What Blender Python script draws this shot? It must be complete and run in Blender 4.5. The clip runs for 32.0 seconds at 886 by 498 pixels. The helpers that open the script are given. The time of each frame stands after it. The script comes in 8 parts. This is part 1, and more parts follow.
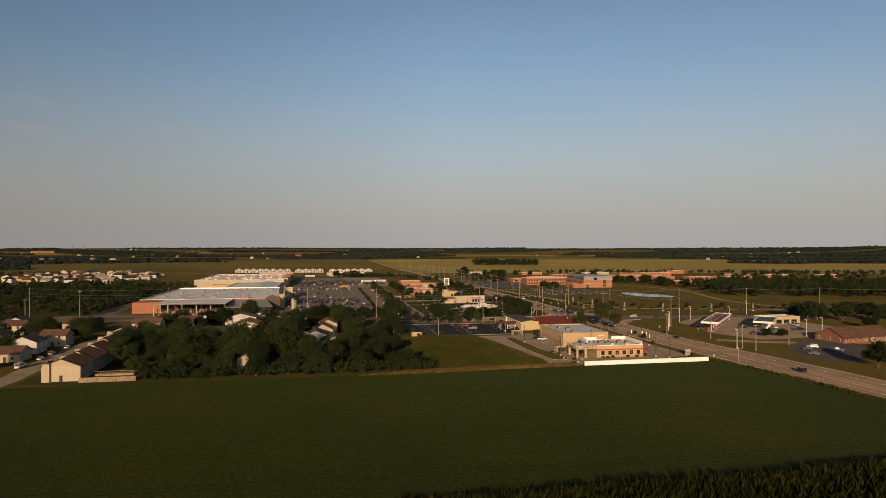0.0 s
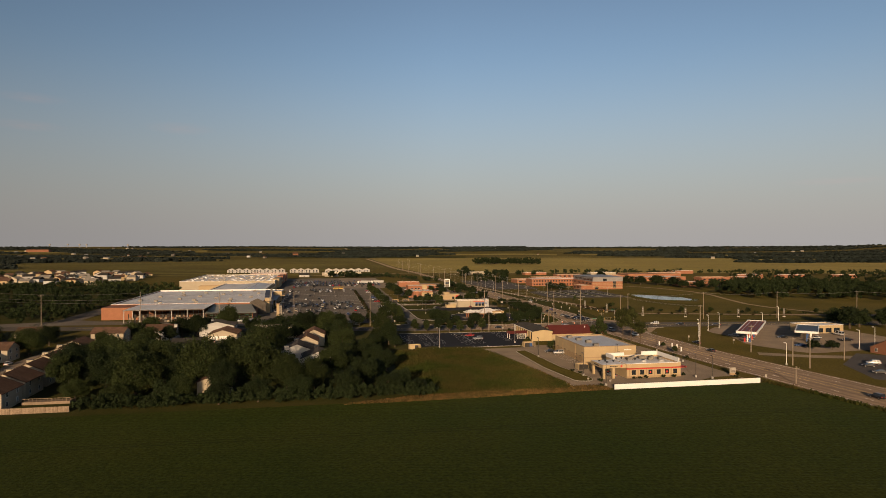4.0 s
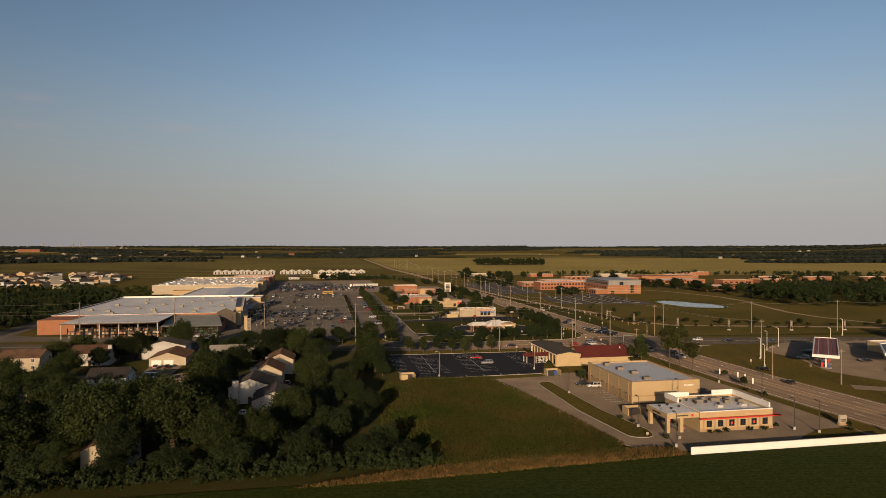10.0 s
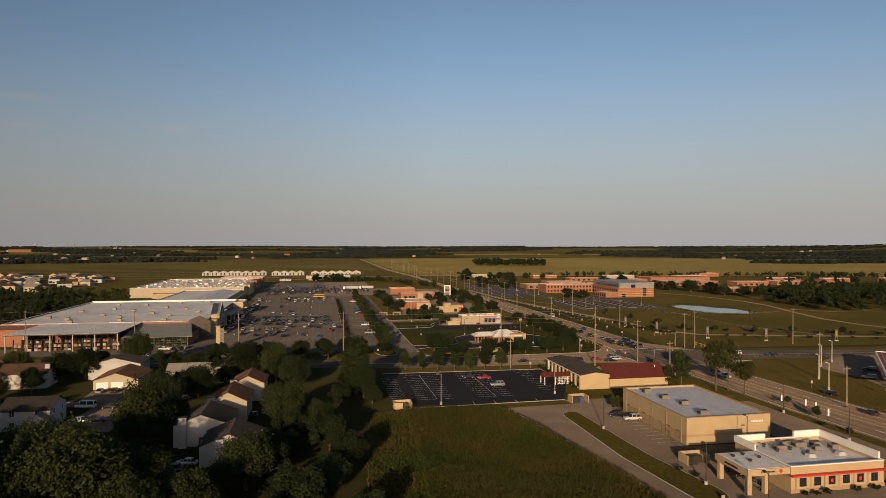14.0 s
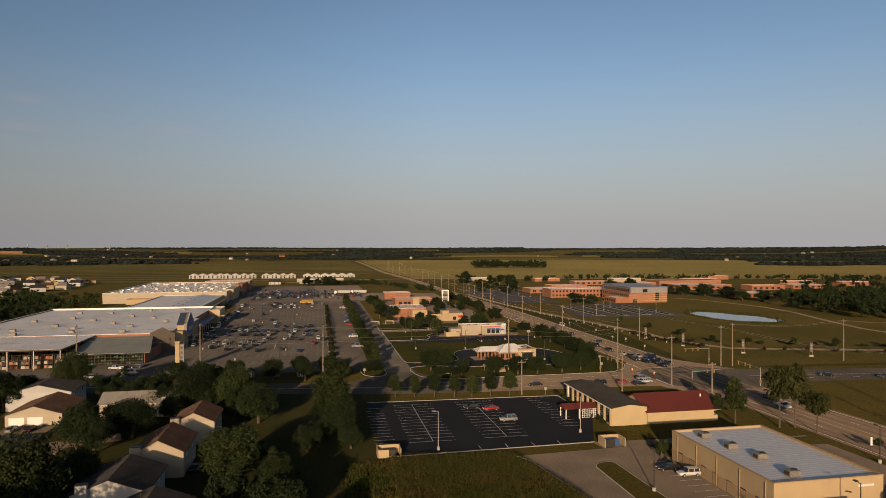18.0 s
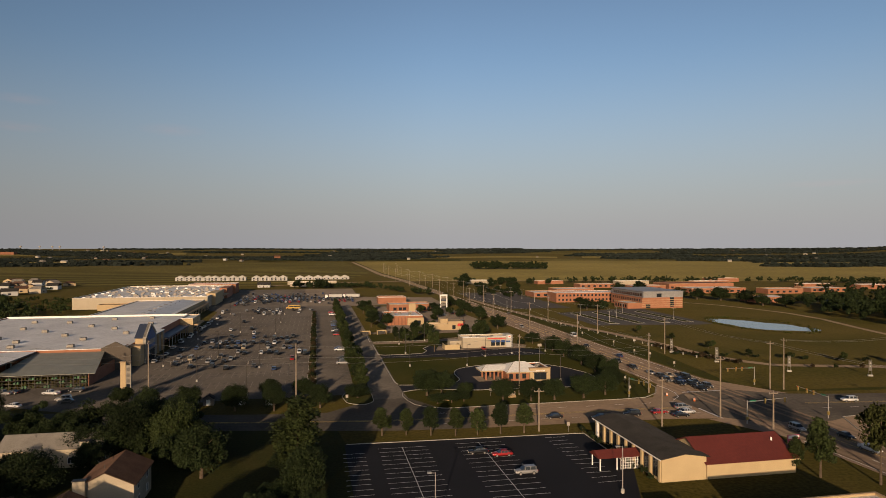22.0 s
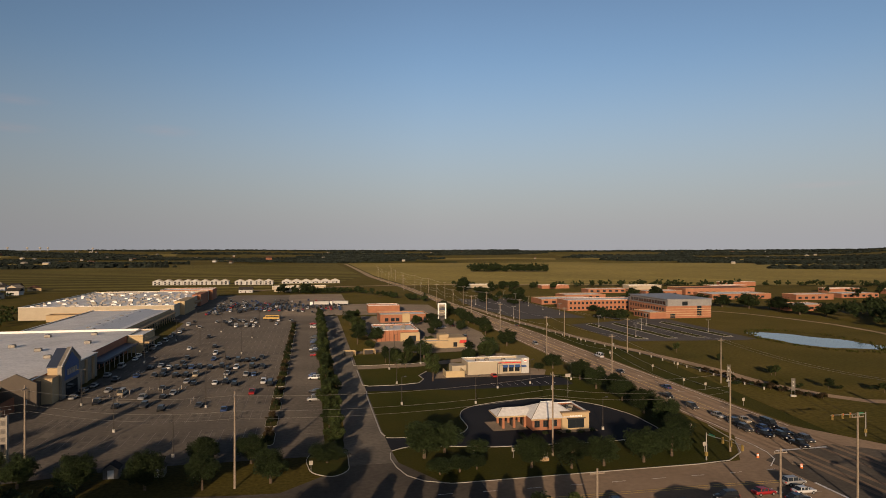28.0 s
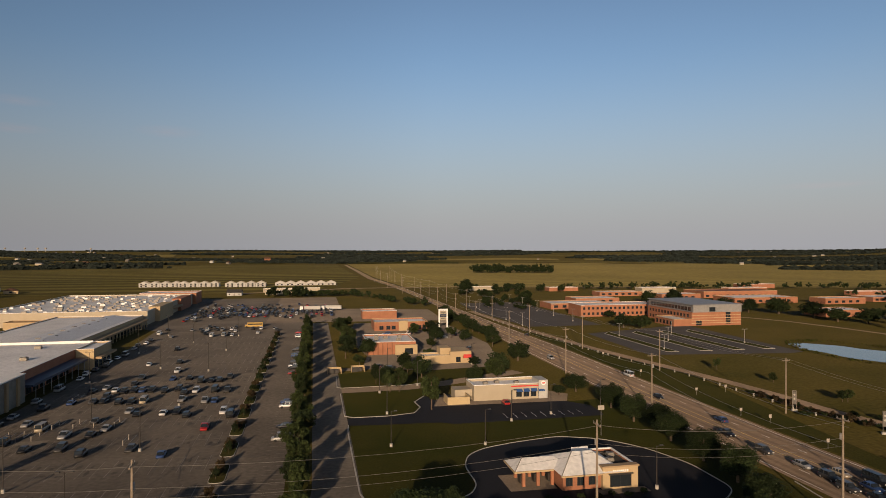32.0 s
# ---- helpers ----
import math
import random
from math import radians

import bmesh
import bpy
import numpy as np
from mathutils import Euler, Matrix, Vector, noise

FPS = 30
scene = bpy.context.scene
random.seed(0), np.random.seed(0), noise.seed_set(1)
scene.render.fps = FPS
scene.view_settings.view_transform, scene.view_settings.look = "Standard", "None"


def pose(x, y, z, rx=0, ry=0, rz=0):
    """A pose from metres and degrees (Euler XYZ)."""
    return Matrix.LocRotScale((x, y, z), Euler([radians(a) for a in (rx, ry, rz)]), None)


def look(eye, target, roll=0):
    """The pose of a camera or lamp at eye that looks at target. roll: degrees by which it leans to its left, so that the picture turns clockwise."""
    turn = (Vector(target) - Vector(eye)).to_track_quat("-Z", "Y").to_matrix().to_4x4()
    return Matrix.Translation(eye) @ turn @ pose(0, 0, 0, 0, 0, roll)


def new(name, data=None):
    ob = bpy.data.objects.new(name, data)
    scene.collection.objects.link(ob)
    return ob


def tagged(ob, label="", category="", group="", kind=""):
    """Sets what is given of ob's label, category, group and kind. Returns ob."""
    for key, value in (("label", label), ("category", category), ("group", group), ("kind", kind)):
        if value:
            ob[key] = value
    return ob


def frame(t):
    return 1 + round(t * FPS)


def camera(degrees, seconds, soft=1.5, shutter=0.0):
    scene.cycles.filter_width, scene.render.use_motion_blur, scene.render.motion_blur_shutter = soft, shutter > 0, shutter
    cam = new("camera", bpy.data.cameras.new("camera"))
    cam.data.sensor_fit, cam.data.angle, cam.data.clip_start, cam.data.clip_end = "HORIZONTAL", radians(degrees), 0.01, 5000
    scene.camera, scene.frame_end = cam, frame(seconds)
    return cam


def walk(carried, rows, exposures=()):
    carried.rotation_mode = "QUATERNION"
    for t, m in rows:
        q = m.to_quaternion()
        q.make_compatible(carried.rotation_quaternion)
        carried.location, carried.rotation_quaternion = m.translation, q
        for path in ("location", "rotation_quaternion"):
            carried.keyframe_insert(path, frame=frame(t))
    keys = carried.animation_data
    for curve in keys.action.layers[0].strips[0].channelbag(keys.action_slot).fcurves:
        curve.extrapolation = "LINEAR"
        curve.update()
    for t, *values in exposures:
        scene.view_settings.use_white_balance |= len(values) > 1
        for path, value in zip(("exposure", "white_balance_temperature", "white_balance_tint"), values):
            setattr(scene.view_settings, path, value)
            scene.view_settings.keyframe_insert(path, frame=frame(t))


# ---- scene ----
EXPOSURE, KELVIN, TINT = 0.0, 6600, 14
cam = camera(69.51, 32.0, 0.6)
# seconds, x, y, height, tilt, turn
PATH = [
    (0.0, 0.00, 0.00, 45.92, 89.769, -0.000),
    (0.5, -0.40, 4.89, 46.05, 89.739, -0.051),
    (1.0, -0.70, 10.11, 46.07, 89.702, -0.066),
    (1.5, -0.73, 15.16, 46.12, 89.683, -0.071),
    (2.0, -0.73, 20.38, 46.17, 89.669, -0.056),
    (2.5, -0.74, 25.39, 46.33, 89.673, -0.048),
    (3.0, -0.83, 30.48, 46.43, 89.661, -0.050),
    (3.5, -0.93, 35.27, 46.50, 89.641, -0.048),
    (5.5, -0.98, 56.26, 46.85, 89.627, -0.049),
    (6.0, -0.95, 61.76, 46.93, 89.617, -0.056),
    (6.5, -0.96, 66.87, 47.02, 89.608, -0.056),
    (7.0, -1.09, 72.03, 47.08, 89.609, -0.078),
    (7.5, -1.26, 77.27, 47.13, 89.615, -0.095),
    (8.0, -1.33, 82.41, 47.14, 89.620, -0.101),
    (8.5, -1.38, 87.50, 47.14, 89.616, -0.097),
    (9.0, -1.35, 92.29, 47.13, 89.609, -0.087),
    (9.5, -1.37, 97.59, 47.12, 89.600, -0.091),
    (10.0, -1.37, 102.72, 47.13, 89.587, -0.094),
    (10.5, -1.52, 107.51, 47.17, 89.588, -0.105),
    (11.0, -1.76, 112.52, 47.11, 89.597, -0.141),
    (11.5, -2.01, 117.65, 47.02, 89.599, -0.162),
    (12.0, -2.18, 122.72, 46.94, 89.598, -0.200),
    (12.5, -2.38, 127.93, 46.98, 89.596, -0.239),
    (13.0, -2.62, 132.87, 47.02, 89.586, -0.265),
    (13.5, -2.73, 137.68, 47.00, 89.590, -0.277),
    (14.0, -2.77, 142.95, 46.89, 89.599, -0.303),
    (14.5, -2.76, 147.40, 46.88, 89.613, -0.323),
    (16.5, -2.78, 167.05, 46.91, 89.687, -0.455),
    (17.0, -2.74, 172.49, 46.88, 89.709, -0.480),
    (17.5, -2.63, 177.88, 46.92, 89.731, -0.495),
    (18.0, -2.56, 183.04, 46.92, 89.733, -0.510),
    (18.5, -2.49, 187.83, 47.00, 89.740, -0.532),
    (19.0, -2.46, 192.76, 47.07, 89.737, -0.562),
    (19.5, -2.48, 197.21, 47.16, 89.741, -0.603),
    (20.0, -2.48, 202.21, 47.20, 89.761, -0.636),
    (20.5, -2.47, 206.59, 47.18, 89.778, -0.659),
    (21.0, -2.45, 210.54, 47.12, 89.785, -0.666),
    (21.5, -2.43, 214.82, 47.12, 89.796, -0.683),
    (22.0, -2.35, 221.83, 47.12, 89.803, -0.694),
    (22.5, -2.31, 226.85, 47.09, 89.814, -0.694),
    (23.0, -2.40, 232.17, 47.01, 89.820, -0.717),
    (23.5, -2.47, 237.02, 47.02, 89.835, -0.754),
    (24.0, -2.57, 241.90, 47.06, 89.842, -0.778),
    (24.5, -2.60, 247.33, 47.08, 89.838, -0.815),
    (25.0, -2.72, 252.20, 47.18, 89.839, -0.842),
    (25.5, -2.79, 257.02, 47.31, 89.841, -0.887),
    (27.5, -3.58, 274.31, 47.69, 89.895, -1.099),
    (28.0, -3.61, 278.76, 47.69, 89.910, -1.113),
    (28.5, -3.42, 284.42, 47.62, 89.920, -1.108),
    (29.0, -3.32, 293.41, 47.57, 89.934, -1.074),
    (29.5, -2.98, 298.09, 47.42, 89.949, -1.042),
    (30.0, -2.74, 302.37, 47.30, 89.975, -1.009),
    (30.5, -2.53, 307.40, 47.21, 89.987, -0.995),
    (31.0, -2.42, 312.47, 47.26, 90.002, -0.979),
    (31.5, -2.46, 316.86, 47.30, 89.991, -0.966),
    (32.0, -2.55, 320.61, 47.32, 89.956, -0.962),
]
walk(cam, [(t, pose(x, y, z, rx, 0, rz)) for t, x, y, z, rx, rz in PATH], exposures=[(0.0, EXPOSURE, 6900, TINT), (14.0, EXPOSURE, 6680, TINT), (32.0, EXPOSURE, 6350, TINT)])

# ---- daylight: a low evening sun behind the camera ----
SUN_EL, SUN_TO = 12.0, 7.6          # height of the sun; the way its light goes, from +y towards +x
world = bpy.data.worlds.new("world")
scene.world = world
world.use_nodes = True
wn, wl = world.node_tree.nodes, world.node_tree.links
sky = wn.new("ShaderNodeTexSky")
sky.sky_type = "NISHITA"
sky.sun_disc = False
sky.sun_elevation = radians(SUN_EL)
sky.sun_rotation = radians(180 + SUN_TO)
sky.altitude, sky.air_density, sky.dust_density, sky.ozone_density = 150, 1.0, 2.0, 2.0
# evening haze low over the horizon, all round
tcw, sep, fall, haze = wn.new("ShaderNodeTexCoord"), wn.new("ShaderNodeSeparateXYZ"), wn.new("ShaderNodeMapRange"), wn.new("ShaderNodeMix")
fall.interpolation_type = "SMOOTHSTEP"
fall.inputs[1].default_value, fall.inputs[2].default_value = -0.02, 0.30
fall.inputs[3].default_value, fall.inputs[4].default_value = 0.92, 0.0
haze.data_type = "RGBA"
haze.inputs[7].default_value = (3.36, 3.36, 3.40, 1)
wl.new(tcw.outputs["Generated"], sep.inputs[0]), wl.new(sep.outputs[2], fall.inputs[0]), wl.new(fall.outputs[0], haze.inputs[0])
wl.new(sky.outputs[0], haze.inputs[6])
# a few thin rosy wisps of cloud, low in the sky
last = haze.outputs[2]
for cx, cy, cz, wide, tall in ((-0.374, 0.912, 0.166, 0.050, 0.010), (-0.535, 0.822, 0.155, 0.05, 0.008), (-0.53, 0.825, 0.19, 0.045, 0.008), (0.52, 0.84, 0.085, 0.07, 0.006)):
    off, squeeze, length, near, puff, both, mixc = (wn.new("ShaderNodeVectorMath"), wn.new("ShaderNodeVectorMath"), wn.new("ShaderNodeVectorMath"), wn.new("ShaderNodeMapRange"),
                                                   wn.new("ShaderNodeTexNoise"), wn.new("ShaderNodeMath"), wn.new("ShaderNodeMix"))
    off.operation, squeeze.operation, length.operation = "SUBTRACT", "MULTIPLY", "LENGTH"
    off.inputs[1].default_value = (cx, cy, cz)
    squeeze.inputs[1].default_value = (1 / wide, 1 / wide, 1 / tall)
    near.inputs[3].default_value, near.inputs[4].default_value = 0.34, 0.0
    puff.inputs["Scale"].default_value, puff.inputs["Detail"].default_value = 3.0, 4.0
    both.operation = "MULTIPLY"
    mixc.data_type = "RGBA"
    mixc.inputs[7].default_value = (4.6, 3.6, 3.5, 1)
    wl.new(tcw.outputs["Generated"], off.inputs[0]), wl.new(off.outputs[0], squeeze.inputs[0]), wl.new(squeeze.outputs[0], length.inputs[0])
    wl.new(squeeze.outputs[0], puff.inputs["Vector"]), wl.new(length.outputs["Value"], near.inputs[0])
    wl.new(near.outputs[0], both.inputs[0]), wl.new(puff.outputs[0], both.inputs[1]), wl.new(both.outputs[0], mixc.inputs[0])
    wl.new(last, mixc.inputs[6])
    last = mixc.outputs[2]
# the clear evening sky grows deeper towards the zenith, and a little paler towards the east
lift, east, both, deep = wn.new("ShaderNodeMapRange"), wn.new("ShaderNodeMapRange"), wn.new("ShaderNodeMath"), wn.new("ShaderNodeVectorMath")
lift.interpolation_type = "SMOOTHSTEP"
lift.inputs[1].default_value, lift.inputs[2].default_value = 0.25, 0.85
lift.inputs[3].default_value, lift.inputs[4].default_value = 1.0, 0.35
east.inputs[1].default_value, east.inputs[2].default_value = -0.62, 0.0
east.inputs[3].default_value, east.inputs[4].default_value = 0.71, 1.0
both.operation, deep.operation = "MULTIPLY", "SCALE"
wl.new(sep.outputs[2], lift.inputs[0]), wl.new(sep.outputs[0], east.inputs[0])
wl.new(lift.outputs[0], both.inputs[0]), wl.new(east.outputs[0], both.inputs[1])
wl.new(last, deep.inputs[0]), wl.new(both.outputs[0], deep.inputs["Scale"])
wl.new(deep.outputs[0], wn["Background"].inputs[0])
wn["Background"].inputs[1].default_value = 0.117
sun_data = bpy.data.lights.new("sun", "SUN")
sun_data.energy, sun_data.angle, sun_data.color = 4.5, radians(0.6), (1.0, 0.73, 0.455)
sun = new("sun", sun_data)
_a, _e = radians(SUN_TO), radians(SUN_EL)
sun.matrix_world = look((0, 0, 300), (math.sin(_a) * math.cos(_e), math.cos(_a) * math.cos(_e), 300 - math.sin(_e)))

# ---- materials ----
def mat(name, color, rough=0.8, vary=0.25, scale=0.6, fine=12.0, bump=0.15, metal=0.0, second=None, spec=0.3, island=0.0, each=0.0, coat=0.0):
    """A surface with two scales of mottling; second: the colour of its large stains; island, each: change from piece to piece, from object to object."""
    m = bpy.data.materials.new(name)
    m.use_nodes = True
    n, l = m.node_tree.nodes, m.node_tree.links
    b = n["Principled BSDF"]
    b.inputs["Roughness"].default_value = rough
    b.inputs["Metallic"].default_value = metal
    b.inputs["Specular IOR Level"].default_value = spec
    b.inputs["Coat Weight"].default_value = coat
    b.inputs["Diffuse Roughness"].default_value = 1.0 if rough >= 0.9 and spec < 0.2 else 0.0
    tc = n.new("ShaderNodeTexCoord")
    big, small = n.new("ShaderNodeTexNoise"), n.new("ShaderNodeTexNoise")
    for t, s, d in ((big, scale, 4.0), (small, fine, 3.0)):
        t.inputs["Scale"].default_value = s
        t.inputs["Detail"].default_value = d
        l.new(tc.outputs["Object"], t.inputs["Vector"])
    mix = n.new("ShaderNodeMix")
    mix.data_type = "RGBA"
    ramp = n.new("ShaderNodeMapRange")
    ramp.inputs[1].default_value, ramp.inputs[2].default_value = 0.35, 0.65
    l.new(big.outputs[0], ramp.inputs[0])
    l.new(ramp.outputs[0], mix.inputs[0])
    c2 = second or tuple(c * (1 - vary) for c in color)
    mix.inputs[6].default_value, mix.inputs[7].default_value = (*color, 1), (*c2, 1)
    gain = n.new("ShaderNodeMapRange")
    gain.inputs[1].default_value, gain.inputs[2].default_value = 0.3, 0.7
    gain.inputs[3].default_value, gain.inputs[4].default_value = 1 - vary, 1 + vary
    l.new(small.outputs[0], gain.inputs[0])
    value = gain.outputs[0]
    for amount, node, socket in ((island, "ShaderNodeNewGeometry", "Random Per Island"), (each, "ShaderNodeObjectInfo", "Random")):
        if amount:
            src = n.new(node)
            r = n.new("ShaderNodeMapRange")
            r.inputs[3].default_value, r.inputs[4].default_value = 1 - amount, 1 + amount
            l.new(src.outputs[socket], r.inputs[0])
            k = n.new("ShaderNodeMath")
            k.operation = "MULTIPLY"
            l.new(value, k.inputs[0]), l.new(r.outputs[0], k.inputs[1])
            value = k.outputs[0]
    mul = n.new("ShaderNodeVectorMath")
    mul.operation = "SCALE"
    l.new(mix.outputs[2], mul.inputs[0]), l.new(value, mul.inputs["Scale"])
    l.new(mul.outputs[0], b.inputs["Base Color"])
    if bump:
        bp = n.new("ShaderNodeBump")
        bp.inputs["Strength"].default_value = bump
        bp.inputs["Distance"].default_value = 0.3 / fine
        l.new(small.outputs[0], bp.inputs["Height"]), l.new(bp.outputs[0], b.inputs["Normal"])
    return m


def striped(m, angle, period, depth, dark):
    """Adds straight rows (crop rows, seams) to a material: angle in degrees, period in metres."""
    n, l = m.node_tree.nodes, m.node_tree.links
    b = n["Principled BSDF"]
    was = b.inputs["Base Color"].links[0].from_socket
    tc = n.new("ShaderNodeTexCoord")
    mp = n.new("ShaderNodeMapping")
    mp.inputs["Rotation"].default_value = (0, 0, radians(angle))
    wave = n.new("ShaderNodeTexWave")
    wave.inputs["Scale"].default_value = 0.314 / period
    wave.inputs["Distortion"].default_value = 1.2
    wave.inputs["Detail"].default_value = 2.0
    wave.inputs["Detail Scale"].default_value = 0.3
    l.new(tc.outputs["Object"], mp.inputs[0]), l.new(mp.outputs[0], wave.inputs[0])
    r = n.new("ShaderNodeMapRange")
    r.inputs[3].default_value, r.inputs[4].default_value = 1 - dark, 1.0
    l.new(wave.outputs[1], r.inputs[0])
    mul = n.new("ShaderNodeVectorMath")
    mul.operation = "SCALE"
    l.new(was, mul.inputs[0]), l.new(r.outputs[0], mul.inputs["Scale"])
    l.new(mul.outputs[0], b.inputs["Base Color"])
    if depth:
        bp = n.new("ShaderNodeBump")
        bp.inputs["Strength"].default_value, bp.inputs["Distance"].default_value = 0.6, depth
        l.new(wave.outputs[1], bp.inputs["Height"])
        old = b.inputs["Normal"].links[0].from_socket if b.inputs["Normal"].links else None
        if old:
            l.new(old, bp.inputs["Normal"])
        l.new(bp.outputs[0], b.inputs["Normal"])
    return m


GRASS = mat("grass", (0.0378, 0.0328, 0.0077), 0.95, 0.35, 0.04, 1.2, 0.3, second=(0.048, 0.0383, 0.0104), spec=0.03)
# Grey street asphalt; its dark tone also paints tree shade on the side street.
STREET = mat("asphalt_and_street_shade", (0.059, 0.0519, 0.0441), 0.92, 0.2, 0.05, 0.9, 0.15, second=(0.0354, 0.0314, 0.0272), spec=0.12)
LAWN = mat("lawn", (0.0171, 0.0194, 0.004), 0.95, 0.3, 0.05, 2.0, 0.3, second=(0.0245, 0.0236, 0.0056), spec=0.03)
MEADOW = mat("meadow", (0.0501, 0.0403, 0.0113), 0.95, 0.3, 0.02, 0.8, 0.3, second=(0.0312, 0.0288, 0.0068), spec=0.03)
SOY = striped(mat("soybean_leaves", (0.0152, 0.0225, 0.0048), 0.9, 0.4, 0.02, 1.4, 0.6, second=(0.0207, 0.0256, 0.0056), spec=0.03), 90, 1.5, 0.03, 0.13)
SOIL = mat("soil_between_rows", (0.014, 0.017, 0.007), 0.95, 0.3, 0.3, 4.0, 0.2, spec=0.03)
STRAW = striped(mat("ripe_field", (0.1323, 0.1086, 0.0373), 0.95, 0.25, 0.004, 0.1, 0.0, second=(0.1035, 0.0872, 0.0298), spec=0.03), 80, 40, 0, 0.25)
FARFIELD = striped(mat("far_field", (0.0905, 0.0764, 0.0227), 0.95, 0.25, 0.003, 0.1, 0.0, second=(0.0596, 0.0538, 0.016), spec=0.03), 78, 62, 0, 0.62)
DRYGRASS = mat("dry_grass", (0.1275, 0.0788, 0.0315), 0.95, 0.35, 0.4, 6.0, 0.3, second=(0.0638, 0.051, 0.018), island=0.35, spec=0.03)
WEED = mat("weeds", (0.031, 0.0420, 0.0098), 0.9, 0.18, 0.07, 5.0, 0.1, second=(0.0560, 0.0462, 0.0150), island=0.4, spec=0.03)
CORN = mat("corn_leaves", (0.0144, 0.02, 0.004), 0.85, 0.3, 0.1, 5.0, 0.2, second=(0.0216, 0.0248, 0.0056), island=0.4, spec=0.03)
ASPHALT = mat("asphalt_fresh", (0.0097, 0.0101, 0.0131), 0.9, 0.2, 0.08, 4.0, 0.2, spec=0.12)
ASPHALT_OLD = mat("asphalt_worn", (0.0760, 0.0672, 0.0582), 0.92, 0.24, 0.04, 0.9, 0.15, second=(0.0535, 0.0475, 0.0418), spec=0.12)
ASPHALT_MID = mat("asphalt_grey", (0.0374, 0.0352, 0.0352), 0.92, 0.18, 0.05, 1.0, 0.15, second=(0.0286, 0.0273, 0.0286), spec=0.12)
HIGHWAY = mat("highway_concrete", (0.1505, 0.1119, 0.0814), 0.92, 0.14, 0.05, 0.8, 0.1, second=(0.118, 0.0887, 0.0651), spec=0.12)
HIGHWAY_WORN = mat("highway_wheel_tracks", (0.1160, 0.0850, 0.0612), 0.92, 0.16, 0.05, 0.8, 0.1, second=(0.0900, 0.0668, 0.0484), spec=0.12)
CONCRETE = mat("concrete", (0.1309, 0.1037, 0.0791), 0.9, 0.15, 0.1, 2.0, 0.15, second=(0.0955, 0.0774, 0.06), spec=0.12)
KERB = mat("kerb_concrete", (0.42, 0.39, 0.34), 0.9, 0.15, 0.5, 4.0, 0.1)
PAINT = mat("road_paint", (0.72, 0.70, 0.66), 0.7, 0.2, 1.0, 6.0, 0.05)
YELLOW = mat("yellow_paint", (0.55, 0.38, 0.08), 0.7, 0.25, 1.0, 6.0, 0.05)
TAN = mat("tan_stucco", (0.44, 0.325, 0.185), 0.9, 0.08, 0.3, 8.0, 0.15)
TAN_DARK = mat("brown_stucco", (0.36, 0.25, 0.14), 0.9, 0.08, 0.3, 8.0, 0.15)
YELLOW_WALL = mat("yellow_brick", (0.48, 0.365, 0.205), 0.9, 0.08, 0.3, 6.0, 0.15)
BRICK = mat("orange_brick", (0.333, 0.1436, 0.0788), 0.92, 0.14, 0.3, 5.0, 0.2, each=0.06)
BRICK_DARK = mat("brown_brick", (0.24, 0.105, 0.06), 0.92, 0.14, 0.3, 5.0, 0.2)
DRIVE_WORN = mat("drive_worn_asphalt", (0.094, 0.084, 0.073), 0.92, 0.22, 0.05, 0.9, 0.15, second=(0.062, 0.056, 0.049), spec=0.12)
LOT_PALE = mat("pale_worn_lot", (0.115, 0.095, 0.076), 0.92, 0.18, 0.05, 0.9, 0.1, second=(0.088, 0.073, 0.059), spec=0.12)
MEMBRANE = mat("roof_membrane", (0.80, 0.77, 0.73), 0.75, 0.12, 0.06, 1.0, 0.05, second=(0.66, 0.635, 0.60))
METALROOF = striped(mat("metal_roof_pale", (0.68, 0.67, 0.66), 0.5, 0.08, 0.1, 1.0, 0.05, metal=0.1), 90, 1.0, 0.03, 0.16)
WHITE = mat("white_paint", (0.78, 0.76, 0.72), 0.7, 0.06, 0.3, 6.0, 0.05)
CREAM = mat("cream_siding", (0.41, 0.345, 0.25), 0.8, 0.08, 0.3, 6.0, 0.1, each=0.08)
OFFWHITE = mat("offwhite_siding", (0.44, 0.425, 0.40), 0.8, 0.08, 0.3, 6.0, 0.1, each=0.08)
SHINGLE = mat("dark_shingles", (0.0434, 0.0406, 0.0406), 0.95, 0.25, 0.4, 5.0, 0.4, each=0.15, spec=0.03)
SHINGLE_MID = mat("weathered_shingles", (0.0344, 0.0328, 0.0315), 0.95, 0.25, 0.3, 5.0, 0.4, spec=0.03)
SHINGLE_BROWN = mat("brown_shingles", (0.092, 0.056, 0.04), 0.95, 0.25, 0.4, 5.0, 0.4, each=0.15, spec=0.03)
SHINGLE_GREY = mat("grey_shingles", (0.19, 0.175, 0.155), 0.95, 0.2, 0.4, 5.0, 0.4, each=0.1, spec=0.03)
SHINGLE_PALE = mat("pale_shingles", (0.396, 0.351, 0.297), 0.95, 0.15, 0.3, 5.0, 0.3, spec=0.03)
REDROOF = striped(mat("red_roof", (0.144, 0.0324, 0.023), 0.6, 0.12, 0.2, 2.0, 0.1), 0, 0.5, 0.01, 0.08)
RED = mat("red_paint", (0.55, 0.045, 0.035), 0.5, 0.08, 0.5, 5.0, 0.05)
BLUE = mat("blue_paint", (0.035, 0.09, 0.24), 0.5, 0.08, 0.5, 5.0, 0.05)
GREEN_TARP = mat("green_netting", (0.0765, 0.17, 0.085), 0.9, 0.2, 0.5, 5.0, 0.1)
STEEL = mat("galvanised_steel", (0.33, 0.315, 0.30), 0.55, 0.15, 0.5, 6.0, 0.1, metal=0.4)
